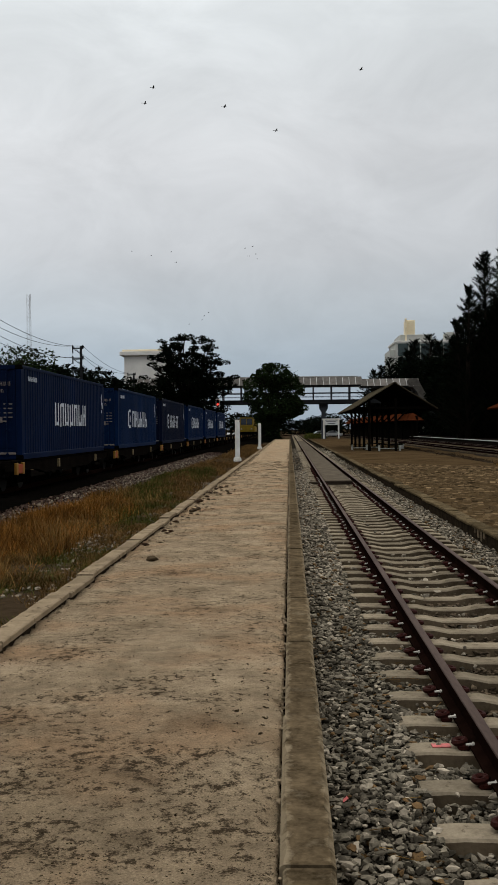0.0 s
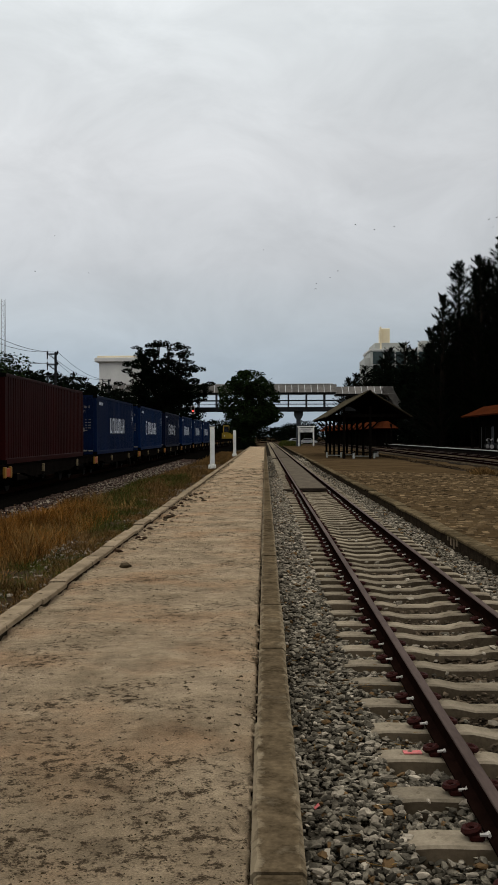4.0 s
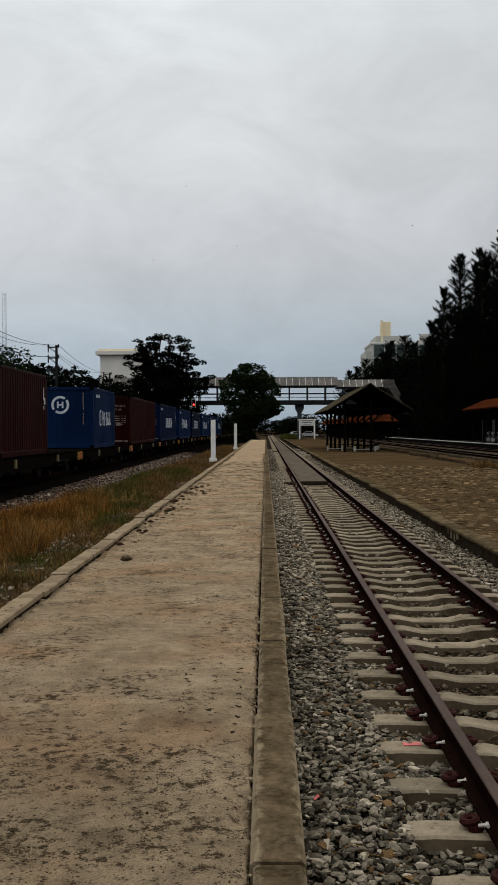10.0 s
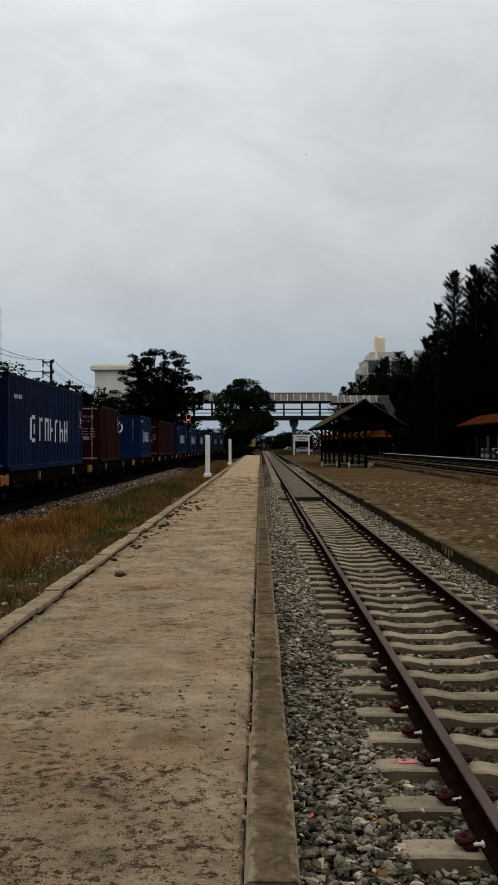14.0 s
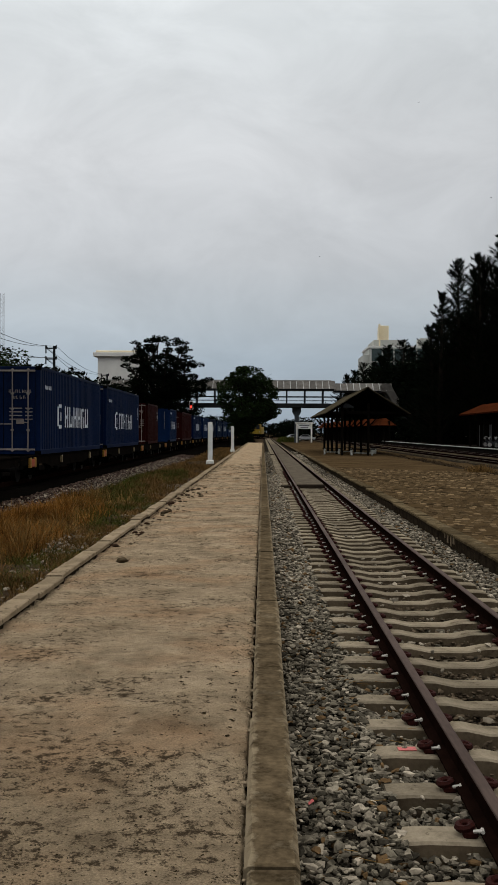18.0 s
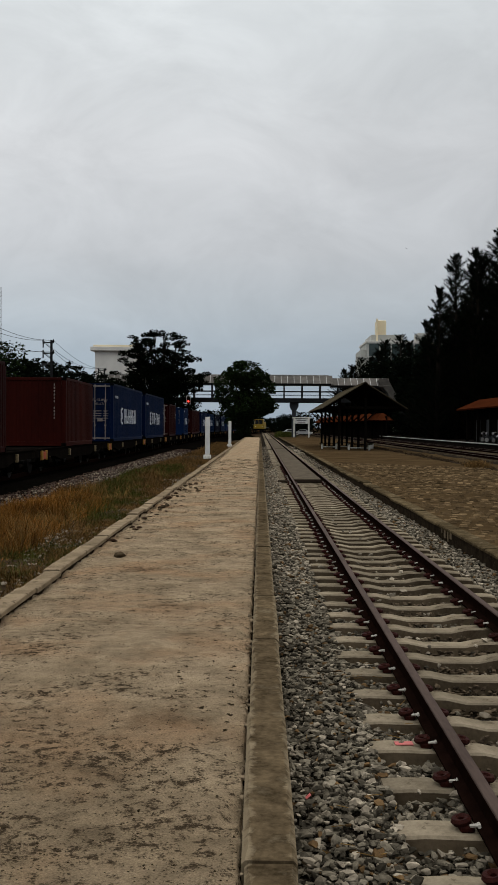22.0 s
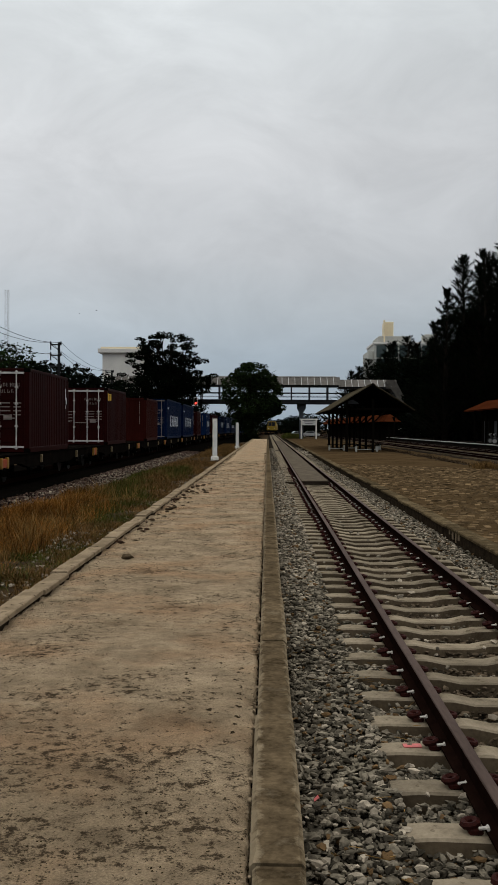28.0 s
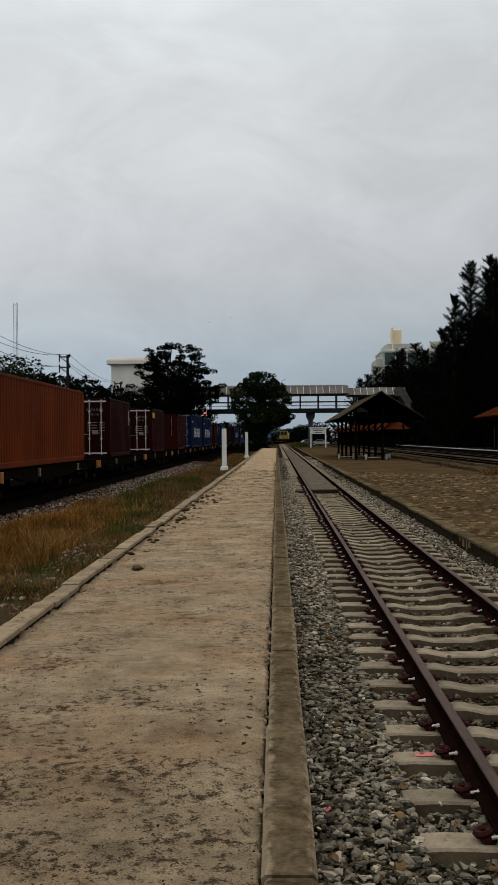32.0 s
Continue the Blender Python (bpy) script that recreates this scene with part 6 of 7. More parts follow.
# ---- parked cars and motorcycles ----
def car(x, y, turn, mat, label, z=-0.46):
    t = thing("car", label, "car", pose(x, y, z, 0, 0, turn), "parked cars")
    prof = [(-2.1, 0.35), (-2.12, 0.75), (-1.95, 0.95), (-1.45, 1.02), (-0.9, 1.46), (0.55, 1.48), (1.15, 1.0), (1.95, 0.86), (2.12, 0.65), (2.1, 0.35)]
    b = part("body", Build().prism(prof, "y", -0.82, 0.82), mat, t)
    for s in (-0.825, 0.825):
        part("side_window", Build().prism([(-1.25, 1.04), (-0.82, 1.38), (0.5, 1.40), (0.95, 1.04)], "y", s - 0.01, s + 0.01), M["dark_glass"], b)
    for px in (-1.3, 1.3):
        for s in (-0.72, 0.72):
            w = part("wheel", Build().tube((px, s - 0.11, 0.32), (px, s + 0.11, 0.32), 0.32, 0.32, 18), M["tyre"], t)
            part("rim", Build().tube((px, s - 0.12, 0.32), (px, s + 0.12, 0.32), 0.19, 0.19, 14), M["galv"], w)
    for s in (-0.55, 0.55):
        part("headlight", Build().box(2.02, 2.13, s - 0.15, s + 0.15, 0.66, 0.78, 0.02), M["galv"], t)
    return t


car(7.3, 238, 10, M["car_white"], "white saloon car parked beyond the tracks")
car(10.4, 240, -8, M["car_white"], "white hatchback parked behind the name board")
car(-12.5, 214, 90, M["car_white"], "pale car parked near the line")


def motorcycle(x, y, turn):
    t = thing("motorcycle", "small dark motorcycle parked on the station platform", "motorcycle", pose(x, y, 0.18, 0, 0, turn), "parked motorcycles")
    for q in (-0.6, 0.6):
        w = part("wheel", Build().tube((q, -0.05, 0.28), (q, 0.05, 0.28), 0.28, 0.28, 16), M["tyre"], t)
        part("rim", Build().tube((q, -0.055, 0.28), (q, 0.055, 0.28), 0.2, 0.2, 12), M["galv"], w)
    part("body", Build().prism([(-0.75, 0.62), (-0.6, 0.78), (0.05, 0.74), (0.3, 0.5), (0.55, 0.95), (0.62, 0.95), (0.5, 0.4), (0.0, 0.3), (-0.45, 0.4)], "y", -0.13, 0.13), M["car_dark"], t)
    part("handlebar", Build().tube((0.52, -0.32, 1.0), (0.52, 0.32, 1.0), 0.02, 0.02, 6), M["galv"], t)
    part("headlight", Build().tube((0.6, 0, 0.88), (0.7, 0, 0.86), 0.09, 0.08, 10), M["galv"], t)
    return t


for i in range(6):
    motorcycle(21.6 + 0.25 * (i % 3), 82 + 3.1 * i, 175 + 11 * (i % 4))


# ---- trees ----
def leaf_cloud(name, lobes, per_lobe, size, mat, parent, droop=0.0, shell=0.75, long=1.0):
    """Leaf clumps spread through lobes (x, y, z, rx, ry, rz), denser towards the outside."""
    C, S = [], []
    for (x, y, z, rx, ry, rz), k in zip(lobes, per_lobe):
        d = rng.normal(0, 1, (k, 3))
        d /= np.linalg.norm(d, axis=1)[:, None]
        r = shell + (1.06 - shell) * rng.random((k, 1)) ** 0.8
        r *= 1 + 0.16 * np.sin(d[:, :1] * 7 + x) * np.cos(d[:, 2:] * 6 + y)
        C.append(d * r * (rx, ry, rz) + (x, y, z))
    C = np.concatenate(C)
    n = len(C)
    s = size * (0.55 + 0.9 * rng.random(n))
    u = rng.normal(0, 1, (n, 3))
    u[:, 2] = u[:, 2] * 0.6 - droop
    u /= np.linalg.norm(u, axis=1)[:, None]
    w = np.cross(u, rng.normal(0, 1, (n, 3)))
    w /= np.linalg.norm(w, axis=1)[:, None] + 1e-9
    nn = np.cross(u, w)
    a, b = u * (s * long)[:, None], w * (s * 0.42)[:, None]
    v = np.stack([C - a, C + b + nn * 0.1 * s[:, None], C + a, C - b + nn * 0.1 * s[:, None]], 1).reshape(-1, 3)
    f = 4 * np.arange(n)[:, None] + np.arange(4)[None]
    return raw(name, v, f, mat, parent)


def broadleaf(label, x, y, lobes, trunk_h, trunk_r, per_m2, size, mat, z=-0.5, name="tree", core=1.0):
    t = thing(name, label, "tree", pose(x, y, z), "trees around the station")
    b = Build()
    b.path([(0, 0, 0), (0.05, 0.02, trunk_h * 0.5), (0, 0, trunk_h)], [trunk_r * 1.25, trunk_r, trunk_r * 0.8], 9)
    part("trunk", b, M["bark"], t, smooth=True)
    for i, (lx, ly, lz, rx, ry, rz) in enumerate(lobes):
        if rx < 1.5 and i % 6:
            continue
        limb = Build()
        p0, p2 = Vector((0, 0, trunk_h * 0.92)), Vector((lx, ly, lz))
        p1 = p0.lerp(p2, 0.5) + Vector((0, 0, 0.12 * rz))
        limb.path([p0, p1, p2], [trunk_r * 0.55, trunk_r * 0.3, trunk_r * 0.1], 6)
        for _ in range(5):
            e = p2 + Vector((rng.normal(0, 1) * rx * 0.5, rng.normal(0, 1) * ry * 0.5, rng.normal(0, 1) * rz * 0.5))
            limb.path([p1.lerp(p2, 0.6), e], [trunk_r * 0.16, trunk_r * 0.05], 5)
        part("limb", limb, M["bark"], t)
    per = [int(per_m2 * (core if rx > 1.5 else 1.0) * (rx * ry + ry * rz + rx * rz) / 3 * 12.6) for _, _, _, rx, ry, rz in lobes]
    leaf_cloud("crown", lobes, per, size, mat, t)
    return t


# the round tree at the platform's end, and the taller one behind the train
def clumps(big, n, spread, r0, r1):
    """Small leaf lobes strewn over the outside of a few big ones."""
    out = []
    for (x, y, z, rx, ry, rz) in big:
        for i in range(n):
            d = rng.normal(0, 1, 3)
            d *= (0.55 + 0.5 * rng.random()) / np.linalg.norm(d)
            r = r0 + (r1 - r0) * rng.random()
            out.append((x + d[0] * rx * spread, y + d[1] * ry * spread, z + d[2] * rz * spread, r, r, r * 0.62))
    return out


big = [(-2.1, 0, 7.9, 2.6, 3.0, 2.4), (1.9, 0, 8.2, 2.5, 2.8, 2.5), (-0.2, -1, 10.0, 2.7, 2.8, 2.0), (0.2, -1, 5.4, 3.5, 3.2, 2.0), (2.7, 0, 5.6, 1.7, 2.2, 1.6), (-0.8, -0.5, 3.4, 1.8, 2.0, 1.8)]
broadleaf("dense dark green tree at the end of the platform", -2.3, 153, big + clumps(big, 12, 1.08, 0.35, 0.85) + [(-0.3, -0.5, 1.4, 1.1, 1.8, 1.4), (0.6, -0.5, 4.3, 2.2, 1.9, 1.3), (-2.1, 0.0, 4.9, 1.8, 1.8, 1.3)], 3.2, 0.42, 30, 0.20, M["leaf"])


def crown_clumps(shells):
    """Flat leaf clumps scattered over the shells (x, y, z, rx, ry, rz, count, r) of a loose, layered crown."""
    out = []
    for x, y, z, rx, ry, rz, n, r in shells:
        for _ in range(n):
            d = rng.normal(0, 1, 3)
            d *= (0.62 + 0.42 * rng.random()) / np.linalg.norm(d)
            q = r * (0.55 + 0.8 * rng.random())
            out.append((x + d[0] * rx, y + d[1] * ry, z + d[2] * rz, q, q, q * 0.45))
    return out


core = [(0.4, 0, 12.6, 3.2, 3.2, 2.0), (-0.2, 0, 9.4, 4.8, 4.2, 2.7), (5.0, 0, 8.9, 2.4, 2.4, 1.5), (1.4, 0, 5.6, 4.8, 3.6, 3.0), (-1.6, 0, 4.2, 4.2, 3.2, 2.6)]
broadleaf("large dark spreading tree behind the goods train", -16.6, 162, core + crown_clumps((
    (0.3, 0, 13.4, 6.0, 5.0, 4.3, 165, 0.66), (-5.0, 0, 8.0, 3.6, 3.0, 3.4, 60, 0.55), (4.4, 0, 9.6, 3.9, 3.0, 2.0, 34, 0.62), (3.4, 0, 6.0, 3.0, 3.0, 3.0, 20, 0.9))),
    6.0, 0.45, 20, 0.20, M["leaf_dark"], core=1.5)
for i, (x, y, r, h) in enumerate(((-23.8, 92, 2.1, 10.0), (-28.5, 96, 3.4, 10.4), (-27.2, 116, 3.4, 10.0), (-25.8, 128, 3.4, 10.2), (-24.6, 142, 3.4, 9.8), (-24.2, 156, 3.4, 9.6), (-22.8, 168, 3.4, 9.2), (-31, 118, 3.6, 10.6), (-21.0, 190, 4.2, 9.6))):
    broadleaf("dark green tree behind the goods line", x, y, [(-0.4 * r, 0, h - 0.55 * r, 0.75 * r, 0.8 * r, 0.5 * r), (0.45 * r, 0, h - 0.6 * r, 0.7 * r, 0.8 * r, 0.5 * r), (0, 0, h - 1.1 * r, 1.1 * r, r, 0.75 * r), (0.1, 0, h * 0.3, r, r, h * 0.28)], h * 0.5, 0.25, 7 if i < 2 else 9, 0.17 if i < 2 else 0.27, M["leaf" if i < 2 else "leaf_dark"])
for i, (x, y, r, h) in enumerate(((-15.5, 178, 3.6, 5.8), (-11.5, 196, 3.2, 5.2), (-10.0, 240, 4, 6.0), (25, 250, 4.5, 6.5), (8.2, 268, 3.4, 5.2), (12.6, 275, 3.8, 6.2), (10.4, 245, 2.2, 3.4), (7.4, 292, 3.2, 4.8), (10.0, 306, 4.2, 6.0), (2.0, 352, 4.6, 5.4), (-4.0, 356, 4.6, 5.6), (7.0, 350, 4.4, 5.2), (13.0, 350, 4.6, 6.0), (-12.0, 330, 4.6, 6.0), (-7.0, 290, 4.0, 6.0))):
    broadleaf("low dark tree beyond the footbridge", x, y, [(-0.4 * r, 0, h * .72, 0.75 * r, 0.8 * r, 0.28 * h), (0.5 * r, 0, h * .62, 0.7 * r, 0.8 * r, 0.3 * h), (0, 0, h * 0.35, 1.1 * r, r, 0.35 * h)], h * 0.4, 0.2, 8, 0.27, M["leaf_dark"])


def casuarina(x, y, h, r, lean, n, label="tall feathery dark casuarina tree behind the station", low=0.04):
    """A narrow tree of drooping feathery branches round a straight stem."""
    t = thing("casuarina_tree", label, "tree", pose(x, y, -0.4), "casuarina trees behind the station")
    part("trunk", Build().path([(0, 0, 0), (lean * 0.4, 0, h * 0.5), (lean, 0, h * 0.97)], [0.38, 0.24, 0.03], 8), M["bark"], t, smooth=True)
    br, tips = Build(), []
    for i in range(n):
        u = low + (0.985 - low) * (i + rng.random()) / n
        z = h * u
        reach = (r * (1 - u) ** 0.72 + 0.45) * (0.3 + 0.8 * rng.random())
        a = rng.random() * 6.283
        base = Vector((lean * u, 0, z))
        end = base + Vector((math.cos(a) * reach, math.sin(a) * reach, 0.55 * reach + 0.3))
        br.path([base, end], [0.05, 0.015], 4)
        tips.append((base, end))
    tagged(part("branch", br, M["bark"], t), kind="stuff")
    k = 48
    P0, P1 = np.array([p for p, _ in tips]), np.array([p for _, p in tips])
    s = 0.25 + 0.85 * rng.random((len(tips), k, 1)) ** 0.8
    fan = 0.05 + 0.13 * (1.1 - s)
    C = (P0[:, None] * (1 - s) + P1[:, None] * s + rng.normal(0, 1, (len(tips), k, 3)) * fan).reshape(-1, 3)
    d = np.repeat(P1 - P0, k, 0)
    m = len(C)
    d /= np.linalg.norm(d, axis=1)[:, None] + 1e-9
    d = d * 0.8 + rng.normal(0, 0.35, (m, 3)) + np.array([0, 0, 0.15])
    d /= np.linalg.norm(d, axis=1)[:, None]
    w = np.cross(d, rng.normal(0, 1, (m, 3)))
    w /= np.linalg.norm(w, axis=1)[:, None] + 1e-9
    ln = 0.14 + 0.24 * rng.random((m, 1))
    v = np.stack([C - d * ln, C + w * 0.026, C + d * ln, C - w * 0.026], 1).reshape(-1, 3)
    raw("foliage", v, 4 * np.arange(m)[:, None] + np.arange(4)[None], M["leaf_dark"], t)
    return t


for x, y, h, r, lean, n in ((27.4, 118, 25.4, 5.6, 0.9, 290), (25.9, 119, 23.0, 4.8, -0.5, 270), (23.9, 122, 22.8, 4.8, -0.4, 270), (20.9, 119, 18.4, 2.8, 0.2, 170), (30.5, 120, 25.6, 6.5, 0.9, 290), (20.9, 124, 15.0, 3.8, -0.3, 150),
                            (24.9, 120, 21.6, 4.8, 0.3, 190), (28.9, 119, 25.4, 5.5, -0.5, 270), (28.6, 124, 23, 6.0, -0.6, 210), (33.0, 122, 26, 6.5, 0.6, 230), (26.6, 123, 22, 5.5, 0.2, 210)):
    casuarina(x, y, h, r, lean, n)
for x, y, h, r in ((21.0, 262, 16.8, 6.2), (23.2, 264, 18.0, 6.6), (25.8, 268, 20.4, 7.0), (28.6, 270, 20.6, 7.0), (21.4, 190, 16.2, 5.2), (23.4, 196, 18.8, 5.2), (25.8, 192, 19.4, 5.4), (28.2, 196, 18.6, 5.4), (30.6, 194, 19.2, 5.4)):
    casuarina(x + 0.6, y, h, r, 0.3, 250, "dark casuarina tree beside the office block")
# dense undergrowth behind the station
for i, (x, y, r, h) in enumerate(((22.4, 127, 3.0, 12.0), (24.0, 125, 3.4, 16.5), (24.0, 129, 3.2, 12.5), (26.2, 128, 4.0, 17), (29.5, 127, 4.6, 20), (33.5, 126, 5, 21.5), (37.5, 122, 5, 22), (26, 142, 3.4, 10), (29, 150, 4.2, 13), (33, 150, 4.6, 15), (24.0, 270, 4.4, 12.5), (27.5, 272, 5.0, 16.0), (22.4, 186, 4.0, 14.0), (25.6, 186, 4.2, 14.5), (29.2, 185, 4.4, 15), (30.5, 118, 4, 11), (42, 125, 5, 18), (35, 104, 4, 9), (30, 96, 3.6, 8), (22.6, 152, 2.4, 9.4))):
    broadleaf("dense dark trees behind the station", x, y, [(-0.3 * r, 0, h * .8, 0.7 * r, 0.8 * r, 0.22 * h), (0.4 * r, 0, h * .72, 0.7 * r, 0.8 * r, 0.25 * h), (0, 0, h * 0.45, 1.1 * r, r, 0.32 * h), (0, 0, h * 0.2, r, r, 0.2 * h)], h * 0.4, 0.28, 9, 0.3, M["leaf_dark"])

# hedge at the platform's end and far scrub
cx, cy, hh = tufts(300, -4.4, -1.6, 149, 157, 22, 0.3, lambda x, y: 0.7)
blades("undergrowth", cx, cy, (0.5 + 0.8 * rng.random(len(cx))) * hh, 0.25, M["leaf_dark"], "dark undergrowth under the tree at the platform's end", np.full(len(cx), -0.5))
cx, cy, hh = tufts(500, 3.6, 6.0, 172, 215, 22, 0.3, lambda x, y: 0.7)
blades("far_bushes", cx, cy, (0.5 + 0.9 * rng.random(len(cx))) * hh, 0.25, M["green_grass"], "green weeds beside the far track", np.full(len(cx), -0.5))


# ---- birds ----
def bird(rows, s=0.2, mat="bird"):
    t = thing("bird", "small dark bird gliding across the sky", "bird", group="birds in the sky")
    body = Build().tube((0, -0.6 * s, 0), (0, 0.1 * s, 0), 0.03 * s, 0.13 * s, 8).tube((0, 0.1 * s, 0), (0, 0.6 * s, 0), 0.13 * s, 0.03 * s, 8)
    part("body", body, M[mat], t)
    for q in (-1, 1):
        part("wing", Build().add([(q * 0.08 * s, 0.25 * s, 0.02 * s), (q * 0.6 * s, 0.3 * s, 0.22 * s), (q * 1.25 * s, 0.0, 0.16 * s), (q * 0.6 * s, -0.08 * s, 0.2 * s), (q * 0.08 * s, -0.2 * s, 0.0),
                                  (q * 0.08 * s, 0.25 * s, -0.02 * s), (q * 0.6 * s, 0.3 * s, 0.18 * s), (q * 1.25 * s, 0.0, 0.14 * s), (q * 0.6 * s, -0.08 * s, 0.16 * s), (q * 0.08 * s, -0.2 * s, -0.03 * s)],
                                 [(0, 1, 2, 3, 4), (9, 8, 7, 6, 5), (0, 5, 6, 1), (1, 6, 7, 2), (2, 7, 8, 3), (3, 8, 9, 4), (4, 9, 5, 0)]), M[mat], t)
    part("tail", Build().add([(-0.05 * s, -0.55 * s, 0), (0.05 * s, -0.55 * s, 0), (0.16 * s, -0.95 * s, 0.01 * s), (-0.16 * s, -0.95 * s, 0.01 * s), (0, -0.7 * s, -0.03 * s)], [(0, 1, 2, 3), (0, 4, 1), (1, 4, 2), (2, 4, 3), (3, 4, 0)]), M[mat], t)
    return t, rows


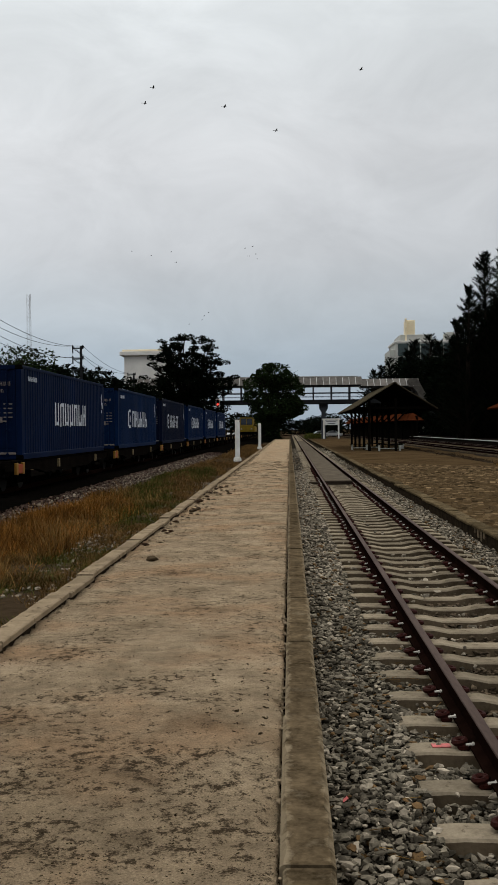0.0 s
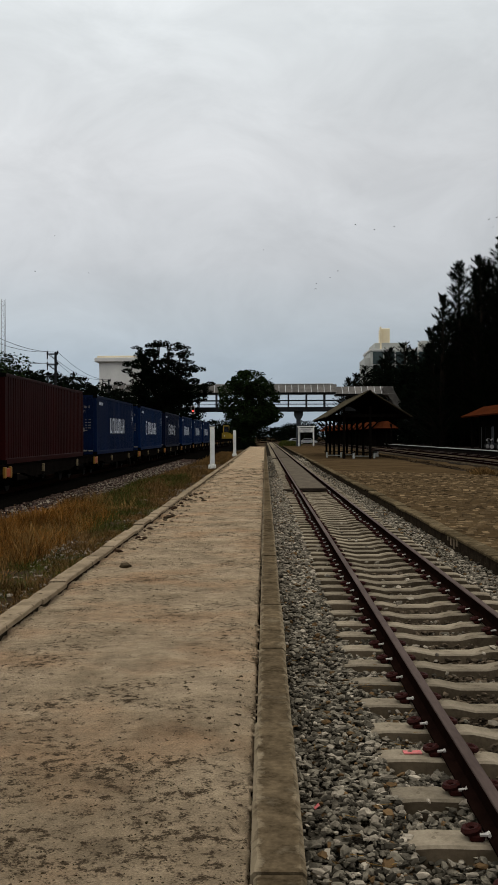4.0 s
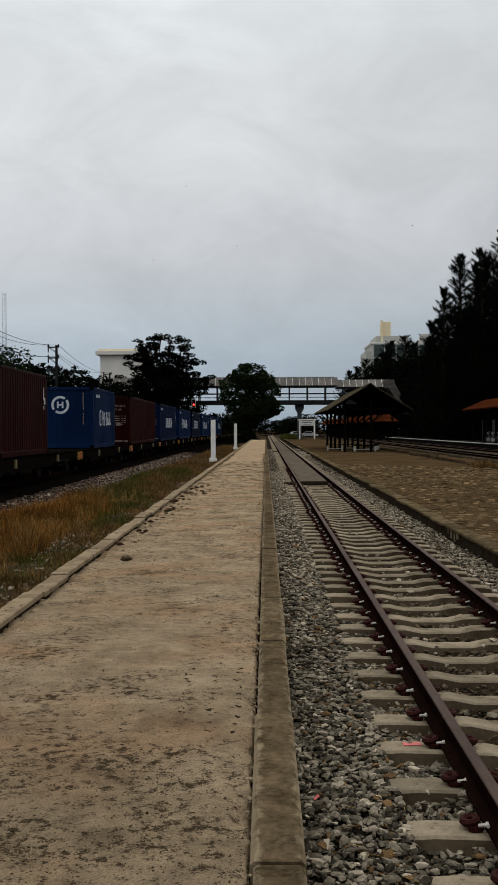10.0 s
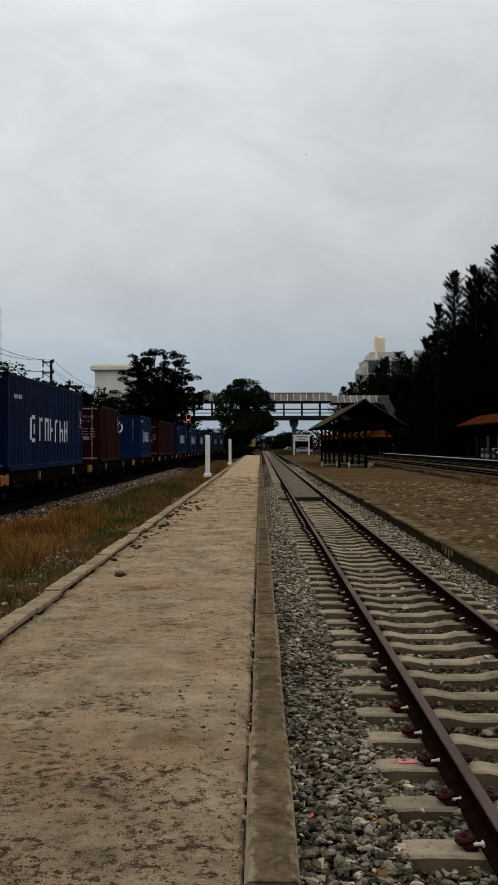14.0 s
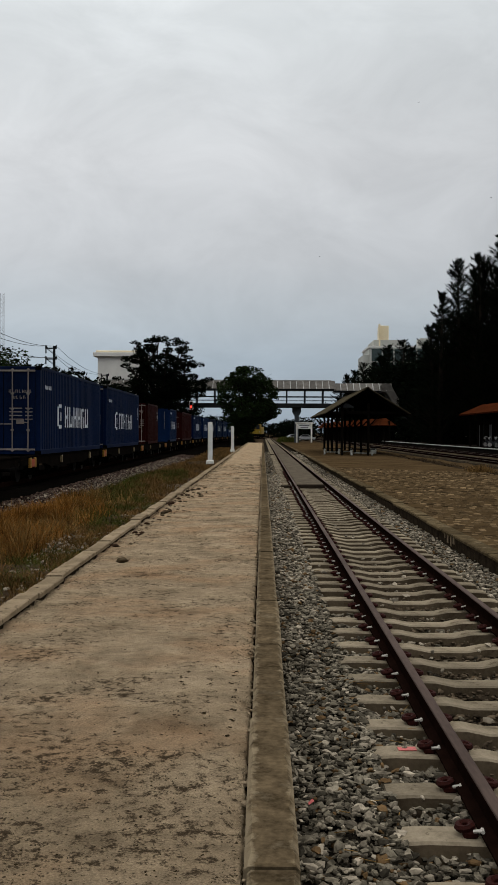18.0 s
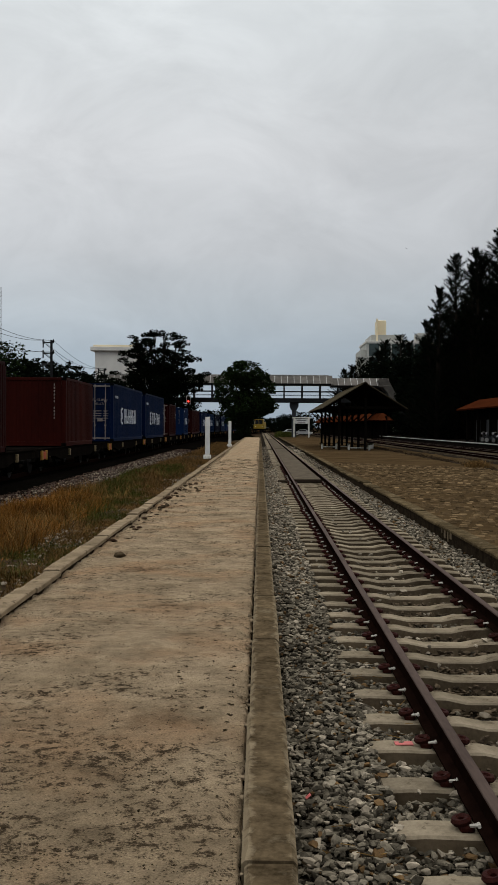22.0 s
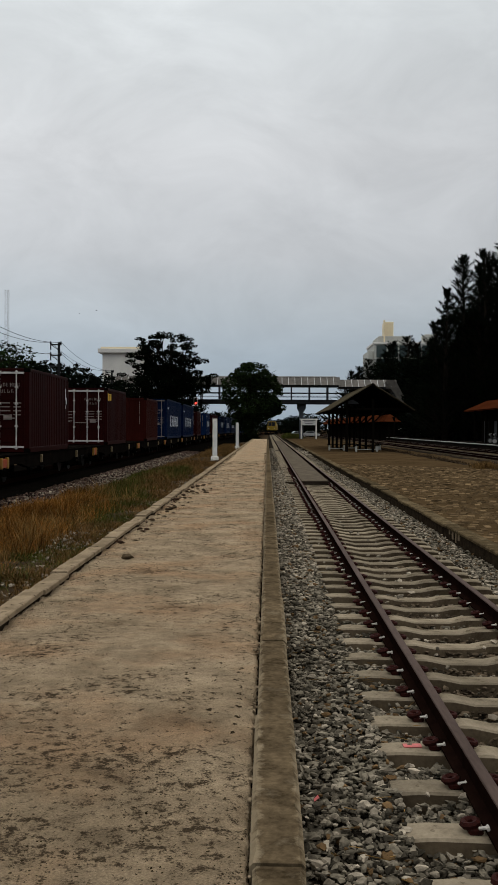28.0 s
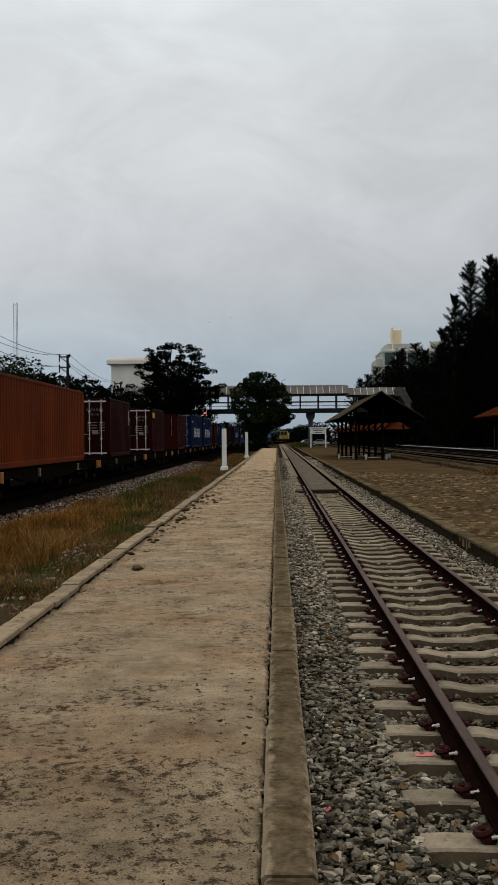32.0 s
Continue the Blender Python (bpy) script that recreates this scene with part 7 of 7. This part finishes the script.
BIRDS = [
    bird([(0.0, 4.26, 58.3, 22.16, -10, -75), (0.4, 8.27, 57.56, 22.98, 12, -75), (0.8, 11.55, 56.93, 23.13, -10, -75), (32.0, 295.85, 3.59, 61.04, 12, -75)]),
    bird([(0.0, -3.66, 58.94, 20.39, -10, -75), (0.4, 1.13, 58.7, 21.41, 12, -75), (0.8, 5.02, 58.32, 21.9, -10, -75), (1.2, 9.44, 57.43, 22.82, 12, -75), (32.0, 345.69, 18.81, 85.17, -10, -75)]),
    bird([(0.0, -0.67, 59.45, 19.09, -10, -75), (0.4, 3.23, 59.01, 20.21, 12, -75), (0.8, 6.13, 58.55, 20.91, -10, -75), (1.2, 9.56, 57.8, 21.74, 12, -75), (1.6, 12.41, 57.04, 22.34, -10, -75), (32.0, 260.97, 11.39, 84.04, 12, -75)]),
    bird([(0.0, -7.75, 58.22, 21.35, -10, -75), (0.4, -3.13, 58.21, 22.62, 12, -75), (0.8, 0.78, 57.96, 23.47, -10, -75), (1.2, 5.3, 57.19, 24.82, 12, -75), (1.6, 9.65, 56.29, 25.59, -10, -75), (32.0, 340.37, 19.63, 106.2, 12, -75)]),
    bird([(0.0, -8.27, 58.43, 20.53, -10, -75), (0.4, -4.05, 58.75, 20.88, 12, -75), (0.8, -0.53, 58.71, 21.4, -10, -75), (1.2, 3.57, 58.21, 22.5, 12, -75), (1.6, 7.11, 57.53, 23.47, -10, -75), (2.0, 10.89, 56.61, 24.33, 12, -75), (32.0, 298.36, 29.38, 81.4, -10, -75)]),
    bird([(0.0, -19.48, 55.74, 22.45, -10, -75), (0.4, -14.39, 56.15, 23.51, 12, -75), (0.8, -9.69, 56.67, 24.7, -10, -75), (1.2, -4.21, 56.95, 25.61, 12, -75), (32.0, 387.59, 87.93, 106.69, -10, -75)]),
    bird([(0.0, -21.03, 55.89, 22.15, -10, -75), (0.4, -15.0, 56.17, 23.04, 12, -75), (0.8, -9.32, 57.07, 23.85, -10, -75), (1.2, -2.96, 57.41, 24.7, 12, -75), (1.6, 3.1, 56.99, 25.69, -10, -75), (32.0, 461.71, 77.85, 92.8, 12, -75)]),
    bird([(0.0, -17.47, 56.81, 21.97, -10, -75), (0.4, -12.87, 56.83, 22.68, 12, -75), (0.8, -8.14, 57.35, 23.59, -10, -75), (1.2, -3.1, 57.5, 24.46, 12, -75), (1.6, 1.36, 57.3, 25.1, -10, -75), (2.0, 5.51, 56.9, 25.51, 12, -75), (32.0, 350.14, 58.33, 78.56, -10, -75)]),
    bird([(0.0, -28.41, 54.57, 22.14, -10, -75), (1.2, -13.71, 55.99, 24.31, 12, -75), (1.6, -8.83, 56.66, 25.06, -10, -75), (2.0, -3.91, 56.93, 25.76, 12, -75), (32.0, 363.56, 92.31, 80.07, -10, -75)]),
    bird([(0.0, -4.67, 108.5, 21.03, -10, -75), (0.4, -1.75, 108.17, 21.35, 12, -75), (0.8, 0.01, 108.16, 21.47, -10, -75), (1.2, 3.08, 108.01, 22.04, 12, -75), (1.6, 5.85, 107.73, 22.9, -10, -75), (2.0, 9.19, 107.47, 23.13, 12, -75), (2.5, 13.35, 106.91, 23.61, -10, -75), (3.0, 17.87, 106.23, 23.75, 12, -75), (3.5, 20.84, 105.66, 23.86, -10, -75), (32.0, 228.56, 82.58, 46.86, 12, -75)], 0.15),
    bird([(0.0, -3.82, 108.49, 21.23, -10, -75), (0.4, -0.92, 108.15, 21.55, 12, -75), (0.8, 0.84, 108.12, 21.67, -10, -75), (1.2, 3.91, 107.94, 22.24, 12, -75), (1.6, 6.67, 107.64, 23.09, -10, -75), (2.0, 10.01, 107.36, 23.32, 12, -75), (2.5, 14.16, 106.77, 23.79, -10, -75), (3.0, 18.66, 106.06, 23.92, 12, -75), (3.5, 21.62, 105.47, 24.01, -10, -75), (32.0, 228.77, 80.9, 46.66, 12, -75)], 0.15),
    bird([(0.0, -3.52, 108.65, 20.42, -10, -75), (0.4, -0.61, 108.3, 20.74, 12, -75), (0.8, 1.16, 108.27, 20.86, -10, -75), (1.2, 4.24, 108.08, 21.44, 12, -75), (1.6, 7.0, 107.78, 22.29, -10, -75), (2.0, 10.34, 107.49, 22.52, 12, -75), (2.5, 14.49, 106.89, 22.99, -10, -75), (3.0, 18.99, 106.16, 23.12, 12, -75), (3.5, 21.94, 105.58, 23.22, -10, -75), (32.0, 229.19, 80.55, 46.0, 12, -75)], 0.15),
    bird([(0.0, -4.25, 108.66, 20.22, -10, -75), (0.4, -1.34, 108.33, 20.54, 12, -75), (0.8, 0.43, 108.31, 20.66, -10, -75), (1.2, 3.51, 108.14, 21.24, 12, -75), (1.6, 6.28, 107.86, 22.09, -10, -75), (2.0, 9.62, 107.59, 22.33, 12, -75), (2.5, 13.78, 107.02, 22.81, -10, -75), (3.0, 18.3, 106.32, 22.95, 12, -75), (3.5, 21.26, 105.75, 23.06, -10, -75), (32.0, 229.03, 82.04, 46.16, 12, -75)], 0.15),
    bird([(0.0, -3.31, 108.74, 19.91, -10, -75), (0.4, -0.4, 108.39, 20.23, 12, -75), (0.8, 1.37, 108.35, 20.36, -10, -75), (1.2, 4.45, 108.16, 20.93, 12, -75), (1.6, 7.22, 107.86, 21.79, -10, -75), (2.0, 10.55, 107.56, 22.01, 12, -75), (2.5, 14.71, 106.96, 22.49, -10, -75), (3.0, 19.2, 106.23, 22.62, 12, -75), (3.5, 22.15, 105.63, 22.72, -10, -75), (32.0, 229.45, 80.3, 45.59, 12, -75)], 0.15),
    bird([(0.0, -16.87, 108.04, 20.82, -10, -75), (1.6, -5.8, 107.87, 22.18, 12, -75), (2.0, -2.73, 107.92, 22.67, -10, -75), (2.5, 0.88, 107.85, 23.06, 12, -75), (3.0, 3.9, 107.73, 23.38, -10, -75), (32.0, 204.64, 104.73, 48.16, 12, -75)], 0.15),
    bird([(0.0, -14.78, 108.41, 20.4, -10, -75), (1.6, -3.71, 108.05, 21.71, 12, -75), (2.0, -0.65, 108.05, 22.18, -10, -75), (2.5, 2.96, 107.91, 22.55, 12, -75), (3.0, 5.97, 107.74, 22.86, -10, -75), (32.0, 206.63, 101.19, 46.63, 12, -75)], 0.15),
    bird([(0.0, -12.68, 108.61, 20.78, -10, -75), (1.6, -1.63, 108.04, 22.03, 12, -75), (2.0, 1.44, 107.98, 22.48, -10, -75), (2.5, 5.04, 107.78, 22.84, 12, -75), (3.0, 8.04, 107.55, 23.13, -10, -75), (32.0, 208.29, 97.31, 45.77, 12, -75)], 0.15),
    bird([(0.0, -9.6, 111.29, 13.7, -10, -75), (5.5, 9.84, 108.06, 19.46, 12, -75), (6.0, 11.11, 107.88, 19.94, -10, -75), (7.0, 15.14, 107.18, 21.02, 12, -75), (32.0, 103.51, 92.52, 47.17, -10, -75)], 0.15),
    bird([(0.0, -11.1, 111.71, 13.28, -10, -75), (5.5, 10.44, 108.06, 19.15, 12, -75), (6.0, 11.94, 107.82, 19.74, -10, -75), (7.0, 16.32, 107.06, 20.75, 12, -75), (32.0, 114.23, 90.45, 47.43, -10, -75)], 0.15),
    bird([(0.0, -9.41, 111.75, 14.19, -10, -75), (5.5, 11.97, 107.74, 20.12, 12, -75), (6.0, 13.47, 107.49, 20.63, -10, -75), (7.0, 17.8, 106.64, 21.74, 12, -75), (32.0, 115.0, 88.4, 48.7, -10, -75)], 0.15),
    bird([(0.0, -8.92, 111.86, 14.56, -10, -75), (5.5, 12.79, 107.52, 20.8, 12, -75), (6.0, 14.28, 107.26, 21.29, -10, -75), (7.0, 18.71, 106.34, 22.5, 12, -75), (32.0, 117.35, 86.61, 50.88, -10, -75)], 0.15),
    bird([(0.0, -33.77, 106.14, 18.55, -10, -75), (8.0, -13.4, 106.5, 25.55, 12, -75), (9.0, -11.55, 106.59, 26.06, -10, -75), (10.0, -8.31, 106.59, 27.29, 12, -75), (32.0, 47.7, 107.56, 46.52, -10, -75)], 0.15),
    bird([(0.0, -31.77, 107.52, 16.59, -10, -75), (8.0, -8.75, 108.02, 20.3, 12, -75), (9.0, -6.58, 108.15, 20.45, -10, -75), (10.0, -2.99, 108.15, 21.22, 12, -75), (32.0, 60.32, 109.55, 31.41, -10, -75)], 0.15),
    bird([(0.0, -12.38, 110.74, 20.0, -10, -75), (8.0, 9.97, 107.53, 22.39, 12, -75), (9.0, 12.2, 107.3, 22.39, -10, -75), (10.0, 15.56, 106.73, 22.98, 12, -75), (32.0, 77.02, 97.91, 29.53, -10, -75)], 0.15),
    bird([(0.0, -35.14, 115.62, 20.36, -10, -75), (22.0, 15.42, 107.21, 20.6, 12, -75), (23.0, 17.76, 106.82, 20.76, -10, -75), (24.0, 20.02, 106.44, 20.62, 12, -75), (32.0, 38.41, 103.39, 20.71, -10, -75)], 0.15),
    bird([(0.0, -105.89, 92.98, 10.45, -10, -75), (27.5, -21.09, 107.27, 13.62, 12, -75), (28.0, -20.17, 107.44, 13.71, -10, -75), (29.0, -16.46, 108.05, 13.79, 12, -75), (32.0, -7.21, 109.61, 14.14, -10, -75)], 0.15),
    bird([(0.0, -106.96, 94.43, 9.88, -10, -75), (27.5, -19.32, 107.57, 13.95, 12, -75), (28.0, -18.4, 107.71, 14.11, -10, -75), (29.0, -14.54, 108.28, 14.18, 12, -75), (32.0, -4.98, 109.71, 14.62, -10, -75)], 0.15),
]


# ---- all that moves ----
def motions():
    times = [p[0] for p in RUN]
    dist = [p[1] for p in RUN]
    for ob, s, z in MOVERS:
        walk(ob, [(float(t), along(s, float(np.interp(t, times, dist)), z)) for t in range(0, 33)])
    for ob, rows in BIRDS:
        walk(ob, [(t, pose(x, y, z, 0, roll, yaw)) for t, x, y, z, roll, yaw in rows])


motions()
